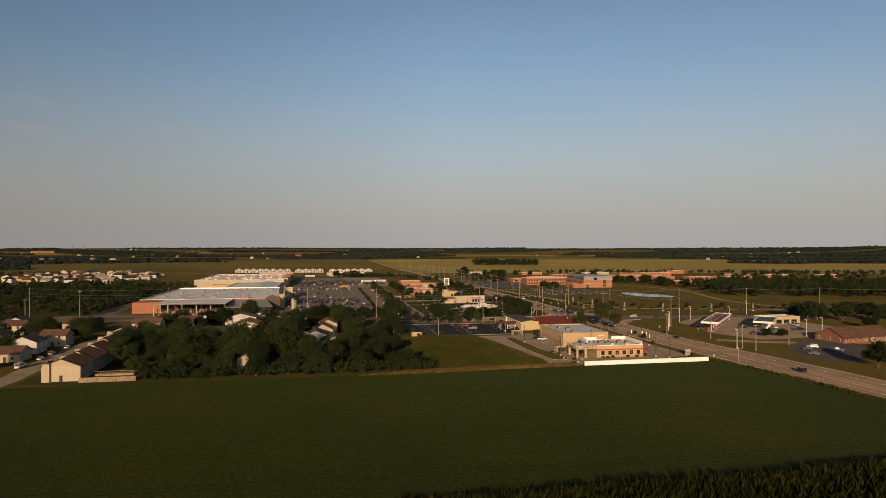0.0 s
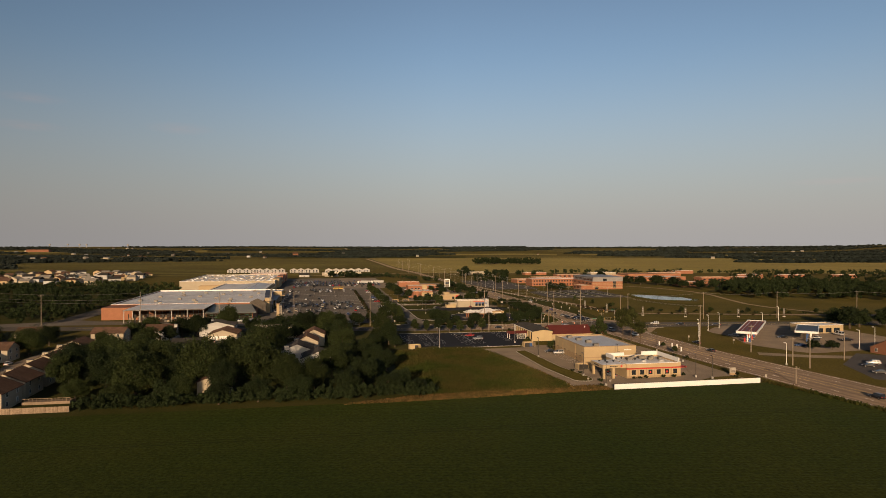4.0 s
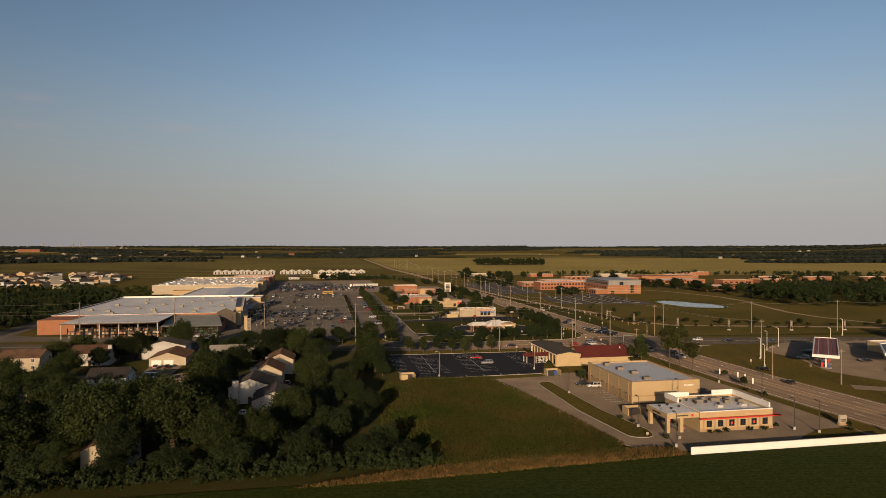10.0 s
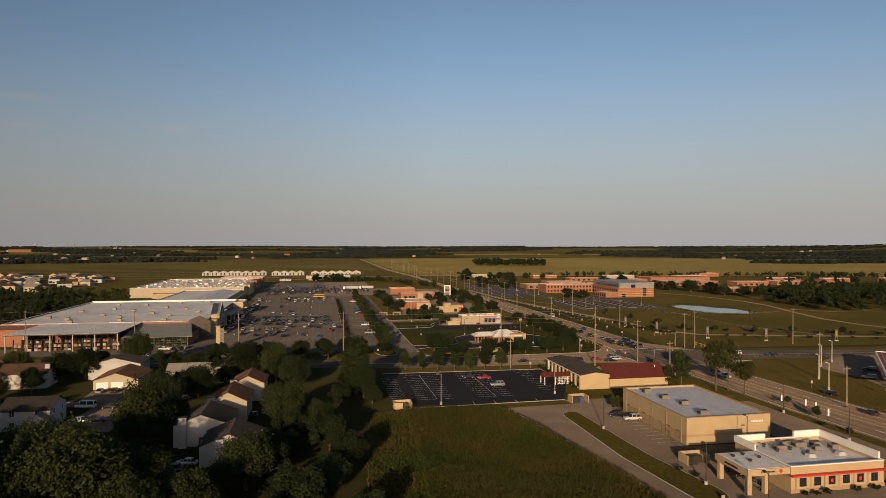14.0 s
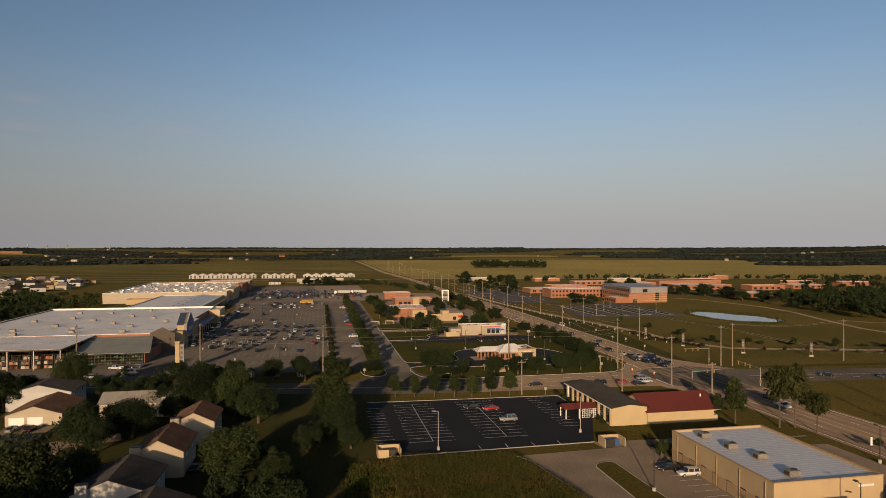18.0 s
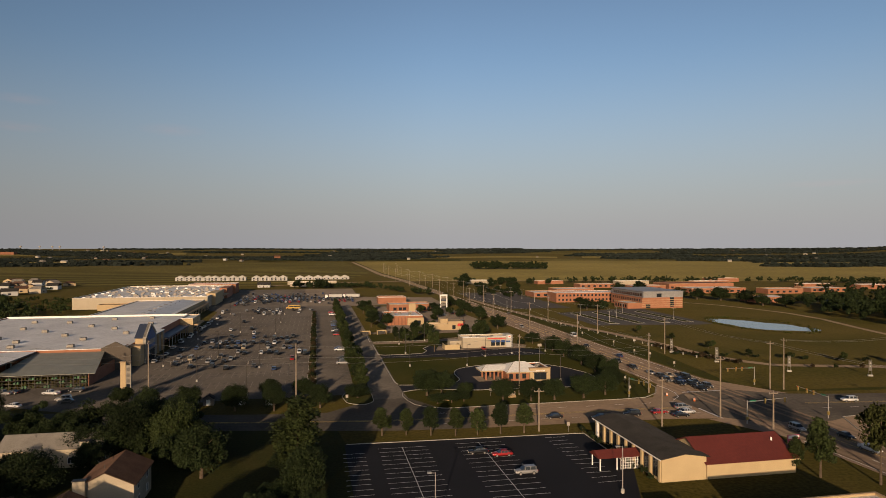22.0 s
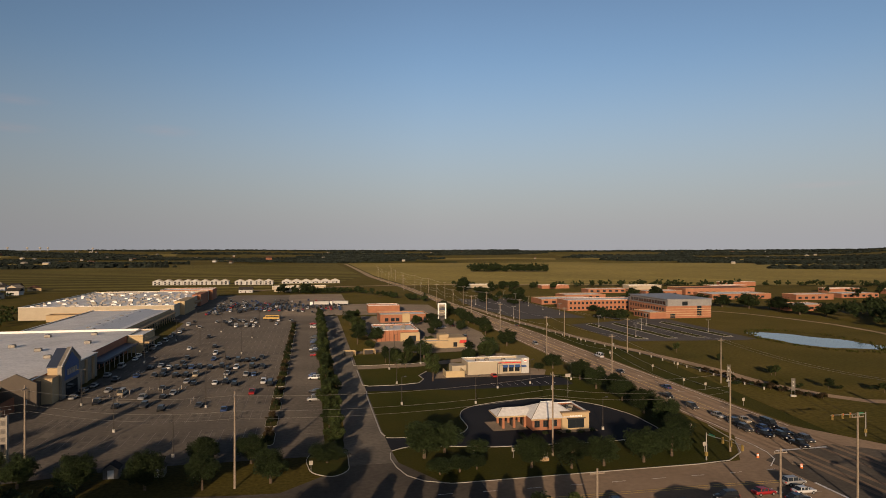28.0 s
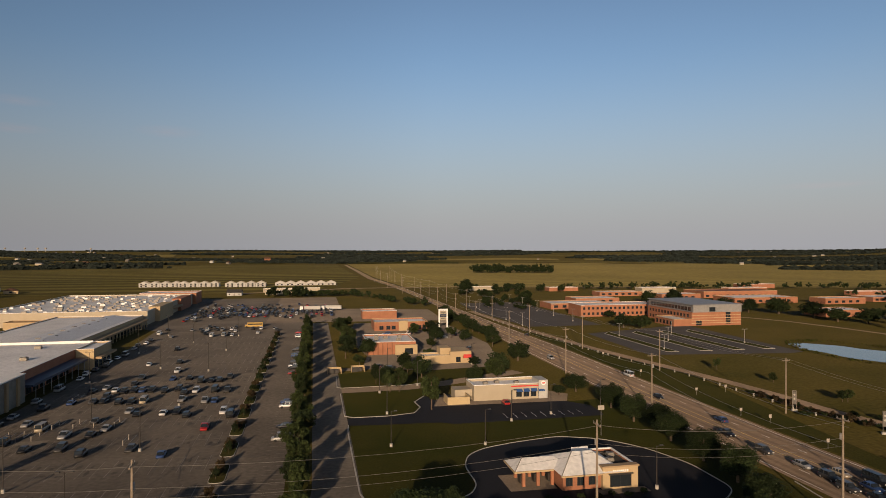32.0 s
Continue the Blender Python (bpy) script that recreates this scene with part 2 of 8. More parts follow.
# Yard grass with the shade of trees darkened into its base colour.
SHADED_YARD = mat("yard_grass_painted_shade", (0.0194, 0.0219, 0.0065), 0.95, 0.3, 0.1, 2.0, 0.3, second=(0.0275, 0.0259, 0.0089), spec=0.03)
STUCCO_DARK = mat("dark_brown_stucco", (0.095, 0.078, 0.062), 0.9, 0.1, 0.3, 8.0, 0.15)
SLATE_BLUE = mat("slate_blue_metal", (0.040, 0.052, 0.085), 0.5, 0.1, 0.4, 4.0, 0.05)
UNIT = mat("weathered_unit_metal", (0.24, 0.215, 0.18), 0.6, 0.2, 0.6, 5.0, 0.1, metal=0.2)
SCREEN = mat("translucent_sheeting", (0.27, 0.265, 0.215), 0.6, 0.12, 0.3, 3.0, 0.1)
DARKMETAL = mat("dark_metal", (0.05, 0.045, 0.04), 0.5, 0.15, 0.5, 6.0, 0.05, metal=0.3)
WOODPOLE = mat("weathered_pole", (0.27, 0.215, 0.16), 0.9, 0.25, 0.6, 8.0, 0.3)
FENCEWOOD = mat("weathered_boards", (0.30, 0.22, 0.15), 0.9, 0.25, 0.6, 8.0, 0.3, each=0.12)
BARK = mat("bark", (0.12, 0.09, 0.065), 0.95, 0.3, 1.0, 8.0, 0.5, spec=0.03)
GLASS = mat("dark_glass", (0.02, 0.025, 0.03), 0.08, 0.1, 0.5, 3.0, 0.0, spec=0.7)
RUBBER = mat("tyre_rubber", (0.02, 0.02, 0.02), 0.85, 0.1, 2.0, 10.0, 0.05)
WATER = mat("pond_water", (0.04, 0.055, 0.06), 0.06, 0.15, 0.02, 0.6, 0.06, spec=0.6)
LEAF = [mat("leaves_" + n, c, 0.75, 0.25, 0.2, 3.0, 0.0, second=tuple(k * 0.72 for k in c), island=0.5, each=0.22, spec=0.1)
        for n, c in (("mid", (0.031, 0.042, 0.013)), ("dark", (0.021, 0.031, 0.011)), ("olive", (0.046, 0.052, 0.015)), ("deep", (0.016, 0.024, 0.009)), ("russet", (0.044, 0.031, 0.015)))]
# Far tree green, tinted bluish in its base colour to stand for haze.
FARWOOD_HAZED = mat("hazed_far_woods", (0.0125, 0.0165, 0.0140), 0.95, 0.25, 0.004, 0.08, 0.0, second=(0.0195, 0.0240, 0.0200), island=0.3, spec=0.03)
PAINTS = [mat("car_paint_" + n, c, 0.4, 0.03, 0.5, 5.0, 0.0, metal=0.2, spec=0.35, coat=0.3) for n, c in (
    ("white", (0.62, 0.61, 0.60)), ("silver", (0.27, 0.265, 0.26)), ("black", (0.012, 0.012, 0.013)), ("grey", (0.05, 0.049, 0.048)),
    ("red", (0.34, 0.02, 0.02)), ("blue", (0.03, 0.06, 0.16)), ("tan", (0.34, 0.28, 0.20)), ("green", (0.03, 0.07, 0.05)))]

# ---- building tools ----
TURN = 10.5                                   # the town's street grid, turned from the axes
_c, _s = math.cos(radians(TURN)), math.sin(radians(TURN))
PIVOT_Y = 390.0


def P(u, v, z=0.0):
    """A place in the street grid, as world x, y, z."""
    return (u * _c - v * _s, PIVOT_Y + u * _s + v * _c, z)


def at(u, v, z=0.0, turn=0.0):
    return pose(*P(u, v, z), 0, 0, TURN + turn)


class Shape:
    """Gathers simple solids into one mesh."""

    def __init__(self):
        self.v, self.f = [], []

    def add(self, verts, faces):
        k = len(self.v)
        self.v += verts
        self.f += [tuple(i + k for i in f) for f in faces]
        return self

    def box(self, x0, x1, y0, y1, z0, z1, taper=0.0):
        t = taper
        return self.add([(x0, y0, z0), (x1, y0, z0), (x1, y1, z0), (x0, y1, z0),
                         (x0 + t, y0 + t, z1), (x1 - t, y0 + t, z1), (x1 - t, y1 - t, z1), (x0 + t, y1 - t, z1)],
                        [(3, 2, 1, 0), (4, 5, 6, 7), (0, 1, 5, 4), (1, 2, 6, 5), (2, 3, 7, 6), (3, 0, 4, 7)])

    def flat(self, pts, z=0.0):
        return self.add([(p[0], p[1], z) for p in pts], [tuple(range(len(pts)))])

    def slab(self, pts, z0, z1):
        """A prism over a counter-clockwise outline."""
        n = len(pts)
        return self.add([(*p[:2], z0) for p in pts] + [(*p[:2], z1) for p in pts],
                        [tuple(range(n - 1, -1, -1)), tuple(range(n, 2 * n))] + [(i, (i + 1) % n, n + (i + 1) % n, n + i) for i in range(n)])

    def tube(self, a, b, r0, r1=None, sides=8):
        a, b = Vector(a), Vector(b)
        r1 = r0 if r1 is None else r1
        q = (b - a).to_track_quat("Z", "Y")
        ring = [Vector((math.cos(2 * math.pi * i / sides), math.sin(2 * math.pi * i / sides), 0)) for i in range(sides)]
        return self.add([tuple(a + q @ (p * r0)) for p in ring] + [tuple(b + q @ (p * r1)) for p in ring],
                        [tuple(range(sides - 1, -1, -1)), tuple(range(sides, 2 * sides))] + [(i, (i + 1) % sides, sides + (i + 1) % sides, sides + i) for i in range(sides)])

    def gable(self, x0, x1, y0, y1, z0, z1, along="y", over=0.0, hip=0.0, thick=0.18):
        """A pitched roof as a solid: ridge along x or y, hip: how far the ridge's ends draw in."""
        x0, x1, y0, y1 = x0 - over, x1 + over, y0 - over, y1 + over
        if along == "y":
            m = (x0 + x1) / 2
            top = [(m, y0 + hip, z1), (m, y1 - hip, z1)]
            roof = [(0, 4, 5, 3), (1, 2, 5, 4), (0, 1, 4), (2, 3, 5)]
        else:
            m = (y0 + y1) / 2
            top = [(x0 + hip, m, z1), (x1 - hip, m, z1)]
            roof = [(0, 1, 5, 4), (2, 3, 4, 5), (3, 0, 4), (1, 2, 5)]
        base = [(x0, y0, z0), (x1, y0, z0), (x1, y1, z0), (x0, y1, z0)]
        return self.add(base + top, roof + [(3, 2, 1, 0)])

    def mesh(self, name, smooth=False):
        me = bpy.data.meshes.new(name)
        me.from_pydata(self.v, [], self.f)
        if smooth:
            me.shade_smooth()
        return me


def part(name, shape, material, parent=None, label="", m=None):
    """Links a shape, or a mesh made before, as one mesh object."""
    me = shape.mesh(name) if isinstance(shape, Shape) else shape
    if not me.materials:
        me.materials.append(material)
    ob = new(name, me)
    if parent is not None:
        ob.parent = parent
    if m is not None:
        ob.matrix_basis = m
    if label:
        ob["label"] = label
    return ob


def thing(name, m, label, category, group="", kind=""):
    ob = new(name)
    ob.empty_display_size = 0.3
    ob.matrix_basis = m
    return tagged(ob, label, category, group, kind)


def setting(name, shape, material, label, category, kind="structure"):
    return tagged(part(name, shape, material), label, category, "", kind)


def ribbon(line, left, right, z=0.0):
    """A flat strip along a line of grid points, between two side offsets (to the right of its way)."""
    s = Shape()
    pts = [Vector(P(*p)[:2]) for p in line]
    rows = []
    for i, p in enumerate(pts):
        d = (pts[min(i + 1, len(pts) - 1)] - pts[max(i - 1, 0)]).normalized()
        n = Vector((d.y, -d.x))
        rows.append((p + n * left, p + n * right))
    for i in range(len(rows) - 1):
        (a, b), (c, d) = rows[i], rows[i + 1]
        s.add([(*a, z), (*b, z), (*d, z), (*c, z)], [(0, 1, 2, 3)])
    return s


def patch(pts, z):
    return Shape().flat([P(*p) for p in pts], z)


def rounded(pts, r, n=5):
    """Rounds the corners of an outline given counter-clockwise."""
    out = []
    for i, p in enumerate(pts):
        p, a, b = Vector(p[:2]), Vector(pts[i - 1][:2]), Vector(pts[(i + 1) % len(pts)][:2])
        k = min(r, (a - p).length * 0.45, (b - p).length * 0.45)
        p0, p1 = p + (a - p).normalized() * k, p + (b - p).normalized() * k
        for j in range(n + 1):
            t = j / n
            out.append(tuple(p0 * (1 - t) ** 2 + p * 2 * t * (1 - t) + p1 * t * t))
    return out


def kerb(line, closed=False, w=0.22, h=0.15, z=0.0):
    """A kerb stone along grid points."""
    s = Shape()
    pts = list(line) + ([line[0]] if closed else [])
    for a, b in zip(pts[:-1], pts[1:]):
        a, b = Vector(P(*a)[:2]), Vector(P(*b)[:2])
        d = (b - a).normalized()
        n = Vector((-d.y, d.x)) * w / 2
        a, b = a - d * 0.02, b + d * 0.02
        s.slab([a - n, b - n, b + n, a + n], z, z + h)
    return s

# ---- ground, fields, roads ----
def land(x, y):
    """Height of the land: flat, with low rises far out."""
    r = math.hypot(x, y - 300)
    k = min(max((r - 2600) / 2100, 0), 1)
    k = k * k * (3 - 2 * k)
    a = math.degrees(math.atan2(x, y))
    rise = 33 + 5 * noise.noise((x * 0.0011, y * 0.0011, 3))
    hill = 30 * math.exp(-((a - 40) / 6.5) ** 2) + 20 * math.exp(-((a - 52) / 9) ** 2)
    return k * (rise + hill)


def ground():
    s = Shape()
    radii = [0, 60, 150, 300, 500, 800, 1200, 1700, 2300, 2600] + list(range(2750, 4751, 125))
    n = 240
    s.v.append((0, 300, 0))
    for r in radii[1:]:
        for i in range(n):
            x, y = r * math.sin(2 * math.pi * i / n), 300 + r * math.cos(2 * math.pi * i / n)
            s.v.append((x, y, land(x, y)))
    s.f += [(0, 1 + (i + 1) % n, 1 + i) for i in range(n)]
    for k in range(len(radii) - 2):
        a, b = 1 + k * n, 1 + (k + 1) * n
        s.f += [(a + i, a + (i + 1) % n, b + (i + 1) % n, b + i) for i in range(n)]
    return setting("ground", s, GRASS, "wide flat land with mown and rough grass", "ground")


ground()


def field(name, pts, z, material, label, category="field"):
    return setting(name, patch(pts, z), material, label, category)


field("field", [(-900, -275), (88, -267), (93, -222), (90, -185), (83, -152.5), (26, -153), (-40, -155.4), (-175, -156), (-900, -170)], 0.25, SOY,
      "dark green soybean field with faint straight crop rows")
for v in (-187, -257.3):
    for k in (-1.0, 1.0):
        setting("tramline", ribbon([(-170, v + 2.2 + k), (-60, v + 0.4 + k), (20, v - 0.4 + k), (82, v + 0.8 + k)], -0.17, 0.17, 0.256), SOIL, "narrow wheel track through the soybean field", "track")
field("field", [(-2400, 640), (-20, 640), (60, 980), (50, 1780), (-300, 1820), (-900, 1500), (-2400, 1100)], 0.12, FARFIELD, "wide olive-green crop field with mown stripes")
field("field", [(95, 700), (420, 640), (1300, 420), (1900, 620), (1600, 1500), (900, 1900), (85, 1880), (82, 980)], 0.12, STRAW, "wide golden ripening crop field far beyond the town")
field("field", [(106, 20), (128, 180), (330, 190), (420, 60), (300, 8)], 0.03, MEADOW, "dry yellow-green meadow between the road and the pond")
field("field", [(240, 200), (420, 200), (640, 60), (640, 20), (330, 20), (215, 190)], 0.035, MEADOW, "dry yellow-green meadow beyond the pond")

# Ground below trees and scrub: shade is painted by the darker grass colour.
field("lawn", [(-150, -155), (-30, -154), (-26, -64), (-26, -12), (-30, 18), (-70, 22), (-160, 44), (-170, -40), (-172, -150)], 0.02, SHADED_YARD, "grass yards between houses, darkened in colour for tree shade", "lawn")
field("lawn", [(-222, 56), (-214, 250), (-235, 340), (-330, 410), (-640, 430), (-660, 50), (-420, -20), (-260, 0)], 0.02, SHADED_YARD, "rough grass beneath dense scrub, shade put into its colour", "scrub")
def far_strip(a0, a1, r0, r1, material, label):
    """A distant field that follows the rise of the land, between two bearings and two distances."""
    s = Shape()
    n, m = 24, 5
    for j in range(m + 1):
        for i in range(n + 1):
            a, r = radians(a0 + (a1 - a0) * i / n), r0 + (r1 - r0) * j / m + 60 * math.sin(i * 0.5 + a0)
            x, y = r * math.sin(a), r * math.cos(a)
            s.v.append((x, y, land(x, y) + 1.2))
    s.f += [(j * (n + 1) + i, j * (n + 1) + i + 1, (j + 1) * (n + 1) + i + 1, (j + 1) * (n + 1) + i) for j in range(m) for i in range(n)]
    return setting("field", s, material, label, "field")


for a0, a1, r0, r1, m in ((-44, -26, 2350, 2600, 0), (-24, -12, 2500, 2760, 1), (-40, -18, 2900, 3150, 1), (-14, 2, 2350, 2620, 2), (-8, 10, 2900, 3200, 0), (4, 22, 2420, 2650, 1),
                          (12, 26, 2950, 3250, 0), (-36, -20, 3500, 3800, 0), (-16, 4, 3600, 3900, 1), (8, 24, 3600, 3950, 1), (27, 40, 2300, 2520, 1)):
    far_strip(a0, a1, r0, r1, (STRAW, FARFIELD, LAWN)[m], ("distant pale golden field", "distant olive-green field", "distant bright green field")[m])
# edges of the main road, as v: (left u, right u)
MAIN = [(-900, 160, 185), (-420, 106, 132), (-300, 97, 124.5), (-222, 92.5, 119.5), (-180, 90, 116.5), (-147, 87, 112.5), (-120, 84.3, 109), (-85, 82, 105.5),
        (-40, 81.6, 104), (20, 81.6, 103), (60, 81.2, 102), (120, 79.5, 101.5), (225, 80, 101), (328, 83, 97.5), (420, 84.5, 96), (522, 84.5, 94), (703, 81, 91), (940, 68, 78), (1300, 70, 79), (1800, 70, 79)]


def main_at(v, k):
    """Grid u on the main road at v; k runs from 0 at its left edge to 1 at its right."""
    for (v0, a0, b0), (v1, a1, b1) in zip(MAIN[:-1], MAIN[1:]):
        if v0 <= v <= v1:
            t = (v - v0) / (v1 - v0)
            return (a0 + (a1 - a0) * t) * (1 - k) + (b0 + (b1 - b0) * t) * k


def band(v0, v1, k0, k1, z, step=12.0):
    """A strip of the main road."""
    s = Shape()
    n = max(1, round((v1 - v0) / step))
    for i in range(n):
        a, b = v0 + (v1 - v0) * i / n, v0 + (v1 - v0) * (i + 1) / n
        s.flat([P(main_at(a, k0), a), P(main_at(a, k1), a), P(main_at(b, k1), b), P(main_at(b, k0), b)], z)
    return s


setting("road", band(-900, 1800, 0, 1, 0.05), HIGHWAY, "wide pale concrete main road with several lanes", "road")
for k in (0.09, 0.20, 0.35, 0.64, 0.80, 0.91):
    setting("road_wear", band(-420, 900, k - 0.028, k + 0.028, 0.055), HIGHWAY_WORN, "darker wheel track along the main road", "road")
CROSS = [(-420, 60, 76), (-200, 34, 50), (-120, 20, 36), (-70, 8, 24.5), (-45, 4, 20), (-15, -2.4, 18), (12, -4.3, 17.5), (60, -5.5, 17.5), (82, -9, 19), (103, -10, 17.5), (125, -10, 12), (205, -16, 0), (262, -27, -9), (420, -58, -40), (900, -150, -126)]


def cross_at(u, k):
    for (u0, a0, b0), (u1, a1, b1) in zip(CROSS[:-1], CROSS[1:]):
        if u0 <= u <= u1:
            t = (u - u0) / (u1 - u0)
            return (a0 + (a1 - a0) * t) * (1 - k) + (b0 + (b1 - b0) * t) * k


def cross_band(u0, u1, k0, k1, z, step=10.0):
    s = Shape()
    n = max(1, round((u1 - u0) / step))
    for i in range(n):
        a, b = u0 + (u1 - u0) * i / n, u0 + (u1 - u0) * (i + 1) / n
        s.flat([P(a, cross_at(a, k0)), P(b, cross_at(b, k0)), P(b, cross_at(b, k1)), P(a, cross_at(a, k1))], z)
    return s


# West of u = 10 the darker colour stands in for shade of trees.
setting("road", cross_band(-420, 10, 0, 1, 0.046), STREET, "side street darkened in colour to stand for tree shade", "road")
setting("road", cross_band(10, 112, 0, 1, 0.046), HIGHWAY, "side street of worn pale concrete", "road")
setting("road", cross_band(112, 900, 0, 1, 0.0455), STREET, "side street of worn grey asphalt", "road")
# flared corners of the crossing
for pts in ([(70, 17.6), (81.8, 17.6), (81.8, 36)], [(103, 17), (116, 15), (102.5, 40)], [(72, -8), (81.8, -28), (81.8, -8)], [(103, -9), (103.5, -34), (121, -11)]):
    setting("pavement", patch(pts, 0.048), HIGHWAY, "flared concrete corner of the road crossing", "pavement")
# Darker asphalt; the patch also paints in shadow that falls across the crossing.
setting("pavement", patch([(76, -6), (84, -14), (104, -16), (118, -11), (121, 11), (108, 18), (100, 24), (84, 22), (76, 17)], 0.054), STREET, "dark asphalt with painted shade in the middle of the crossing", "pavement")
# frontage road by the big car park
setting("road", patch([(-15, 17), (-4, 17), (-5.5, 40), (-6, 60), (-6.2, 345), (-15.5, 345), (-15.5, 60), (-17, 40)], 0.05), DRIVE_WORN, "narrow worn asphalt road beside a row of trees", "road")
setting("pavement", patch([(-22, 17.5), (-4, 16.5), (3, 17), (-5, 32), (-16, 32), (-30, 19)], 0.052), STREET, "flared asphalt mouth of the frontage road", "pavement")
# big car park
setting("car_park", patch([(-101, 32), (-60, 40), (-19, 40), (-19.5, 352), (-45, 430), (-45, 560), (-120, 560), (-120, 430), (-117, 340), (-103, 320), (-99, 225), (-100, 130), (-135, 62), (-135, 50)], 0.044), ASPHALT_OLD,
        "very large worn grey asphalt car park", "car park")
setting("car_park", patch([(-45, 352), (70, 345), (72, 420), (6, 440), (6, 562), (-45, 562)], 0.046), LOT_PALE, "worn grey car park far beyond the restaurants", "car park")
# dark church-like hall's car park
LOT = [(-26, -61.5), (24.5, -60), (33, -40), (33, -14), (24.5, -13.5), (-26.5, -11.8)]
setting("car_park", patch(LOT, 0.05), ASPHALT, "freshly sealed black car park with white stall lines", "car park")
# driveway loop south of it
setting("driveway", patch([(2.5, -66.5), (36, -64.5), (36, -108), (61, -108), (61, -65), (78, -65), (80.5, -85), (80.5, -149.5), (20, -149.5), (15.5, -143), (10.7, -106), (5, -70.5)], 0.04), CONCRETE,
        "pale concrete drive and parking round two low buildings", "driveway")
setting("driveway", patch([(36, -64.6), (60, -64.6), (61, -62), (24, -60.2), (24.5, -64.7)], 0.042), CONCRETE, "pale concrete drive behind a waste enclosure", "driveway")

# ---- buildings ----
CACHE = {}


def window_mesh(w, h, kind):
    key = (round(w, 2), round(h, 2), kind)
    if key not in CACHE:
        fr = Shape()
        t = 0.07
        fr.box(-w / 2 - t, w / 2 + t, -0.06, 0.02, -t, 0).box(-w / 2 - t, w / 2 + t, -0.05, 0.02, h, h + t)
        fr.box(-w / 2 - t, -w / 2, -0.05, 0.02, 0, h).box(w / 2, w / 2 + t, -0.05, 0.02, 0, h)
        if w > 1.0:
            fr.box(-0.03, 0.03, -0.035, 0.02, 0, h)
        gl = Shape().box(-w / 2, w / 2, -0.02, 0.02, 0, h)
        f, g = fr.mesh("window_frame"), gl.mesh("pane")
        f.materials.append(DARKMETAL if kind == "dark" else WHITE)
        g.materials.append(GLASS)
        CACHE[key] = (f, g)
    return CACHE[key]


SIDES = {"S": 0, "E": 90, "N": 180, "W": 270}


def window(parent, x, y, z, w, h, side, kind="white", name="window"):
    """A window in a wall of a building; side: the way it faces."""
    f, g = window_mesh(w, h, kind)
    ob = part(name, f, None, parent, m=pose(x, y, z, 0, 0, SIDES[side]))
    part("pane", g, None, ob)
    return ob


def walls(parent, x0, x1, y0, y1, h, material, z0=0.0, t=0.3, name="wall"):
    """Four walls, butted at the corners."""
    for a in ((x0, x1, y0, y0 + t), (x0, x1, y1 - t, y1), (x0, x0 + t, y0 + t, y1 - t), (x1 - t, x1, y0 + t, y1 - t)):
        part(name, Shape().box(*a, z0, h), material, parent)


def coping(parent, x0, x1, y0, y1, z, material, w=0.35, h=0.18, o=0.06):
    s = Shape()
    for a in ((x0 - o, x1 + o, y0 - o, y0 + w), (x0 - o, x1 + o, y1 - w, y1 + o), (x0 - o, x0 + w, y0 + w, y1 - w), (x1 - w, x1 + o, y0 + w, y1 - w)):
        s.box(*a, z, z + h)
    return part("coping", s, material, parent)


def roof_unit(parent, x, y, z, w=2.0, d=1.4, h=1.1):
    s = Shape().box(x - w / 2, x + w / 2, y - d / 2, y + d / 2, z + 0.15, z + h, 0.05)
    s.box(x - w / 2 + 0.1, x - w / 2 + 0.25, y - d / 2, y + d / 2, z, z + 0.15).box(x + w / 2 - 0.25, x + w / 2 - 0.1, y - d / 2, y + d / 2, z, z + 0.15)
    u = part("rooftop_unit", s, UNIT, parent)
    part("fan", Shape().tube((x + w / 5, y, z + h), (x + w / 5, y, z + h + 0.12), d * 0.3, sides=10), DARKMETAL, u)
    part("grille", Shape().box(x - w / 2 - 0.02, x - w / 2, y - d / 3, y + d / 3, z + 0.3, z + h - 0.2), DARKMETAL, u)


def vent(parent, x, y, z):
    s = Shape().tube((x, y, z), (x, y, z + 0.5), 0.28, sides=10).tube((x, y, z + 0.5), (x, y, z + 0.75), 0.45, 0.3, 10)
    part("roof_vent", s, DARKMETAL, parent)


def flat_block(name, u0, v0, w, d, h, wall, roof, label, category, parapet=0.7, cap=None, turn=0.0, z0=0.0):
    """A flat-roofed building; its own axes start at its near left corner."""
    b = thing(name, at(u0, v0, z0, turn), label, category)
    walls(b, 0, w, 0, d, h, wall)
    part("roof", Shape().box(0.3, w - 0.3, 0.3, d - 0.3, h - parapet - 0.25, h - parapet), roof, b)
    coping(b, 0, w, 0, d, h, cap or wall)
    return b


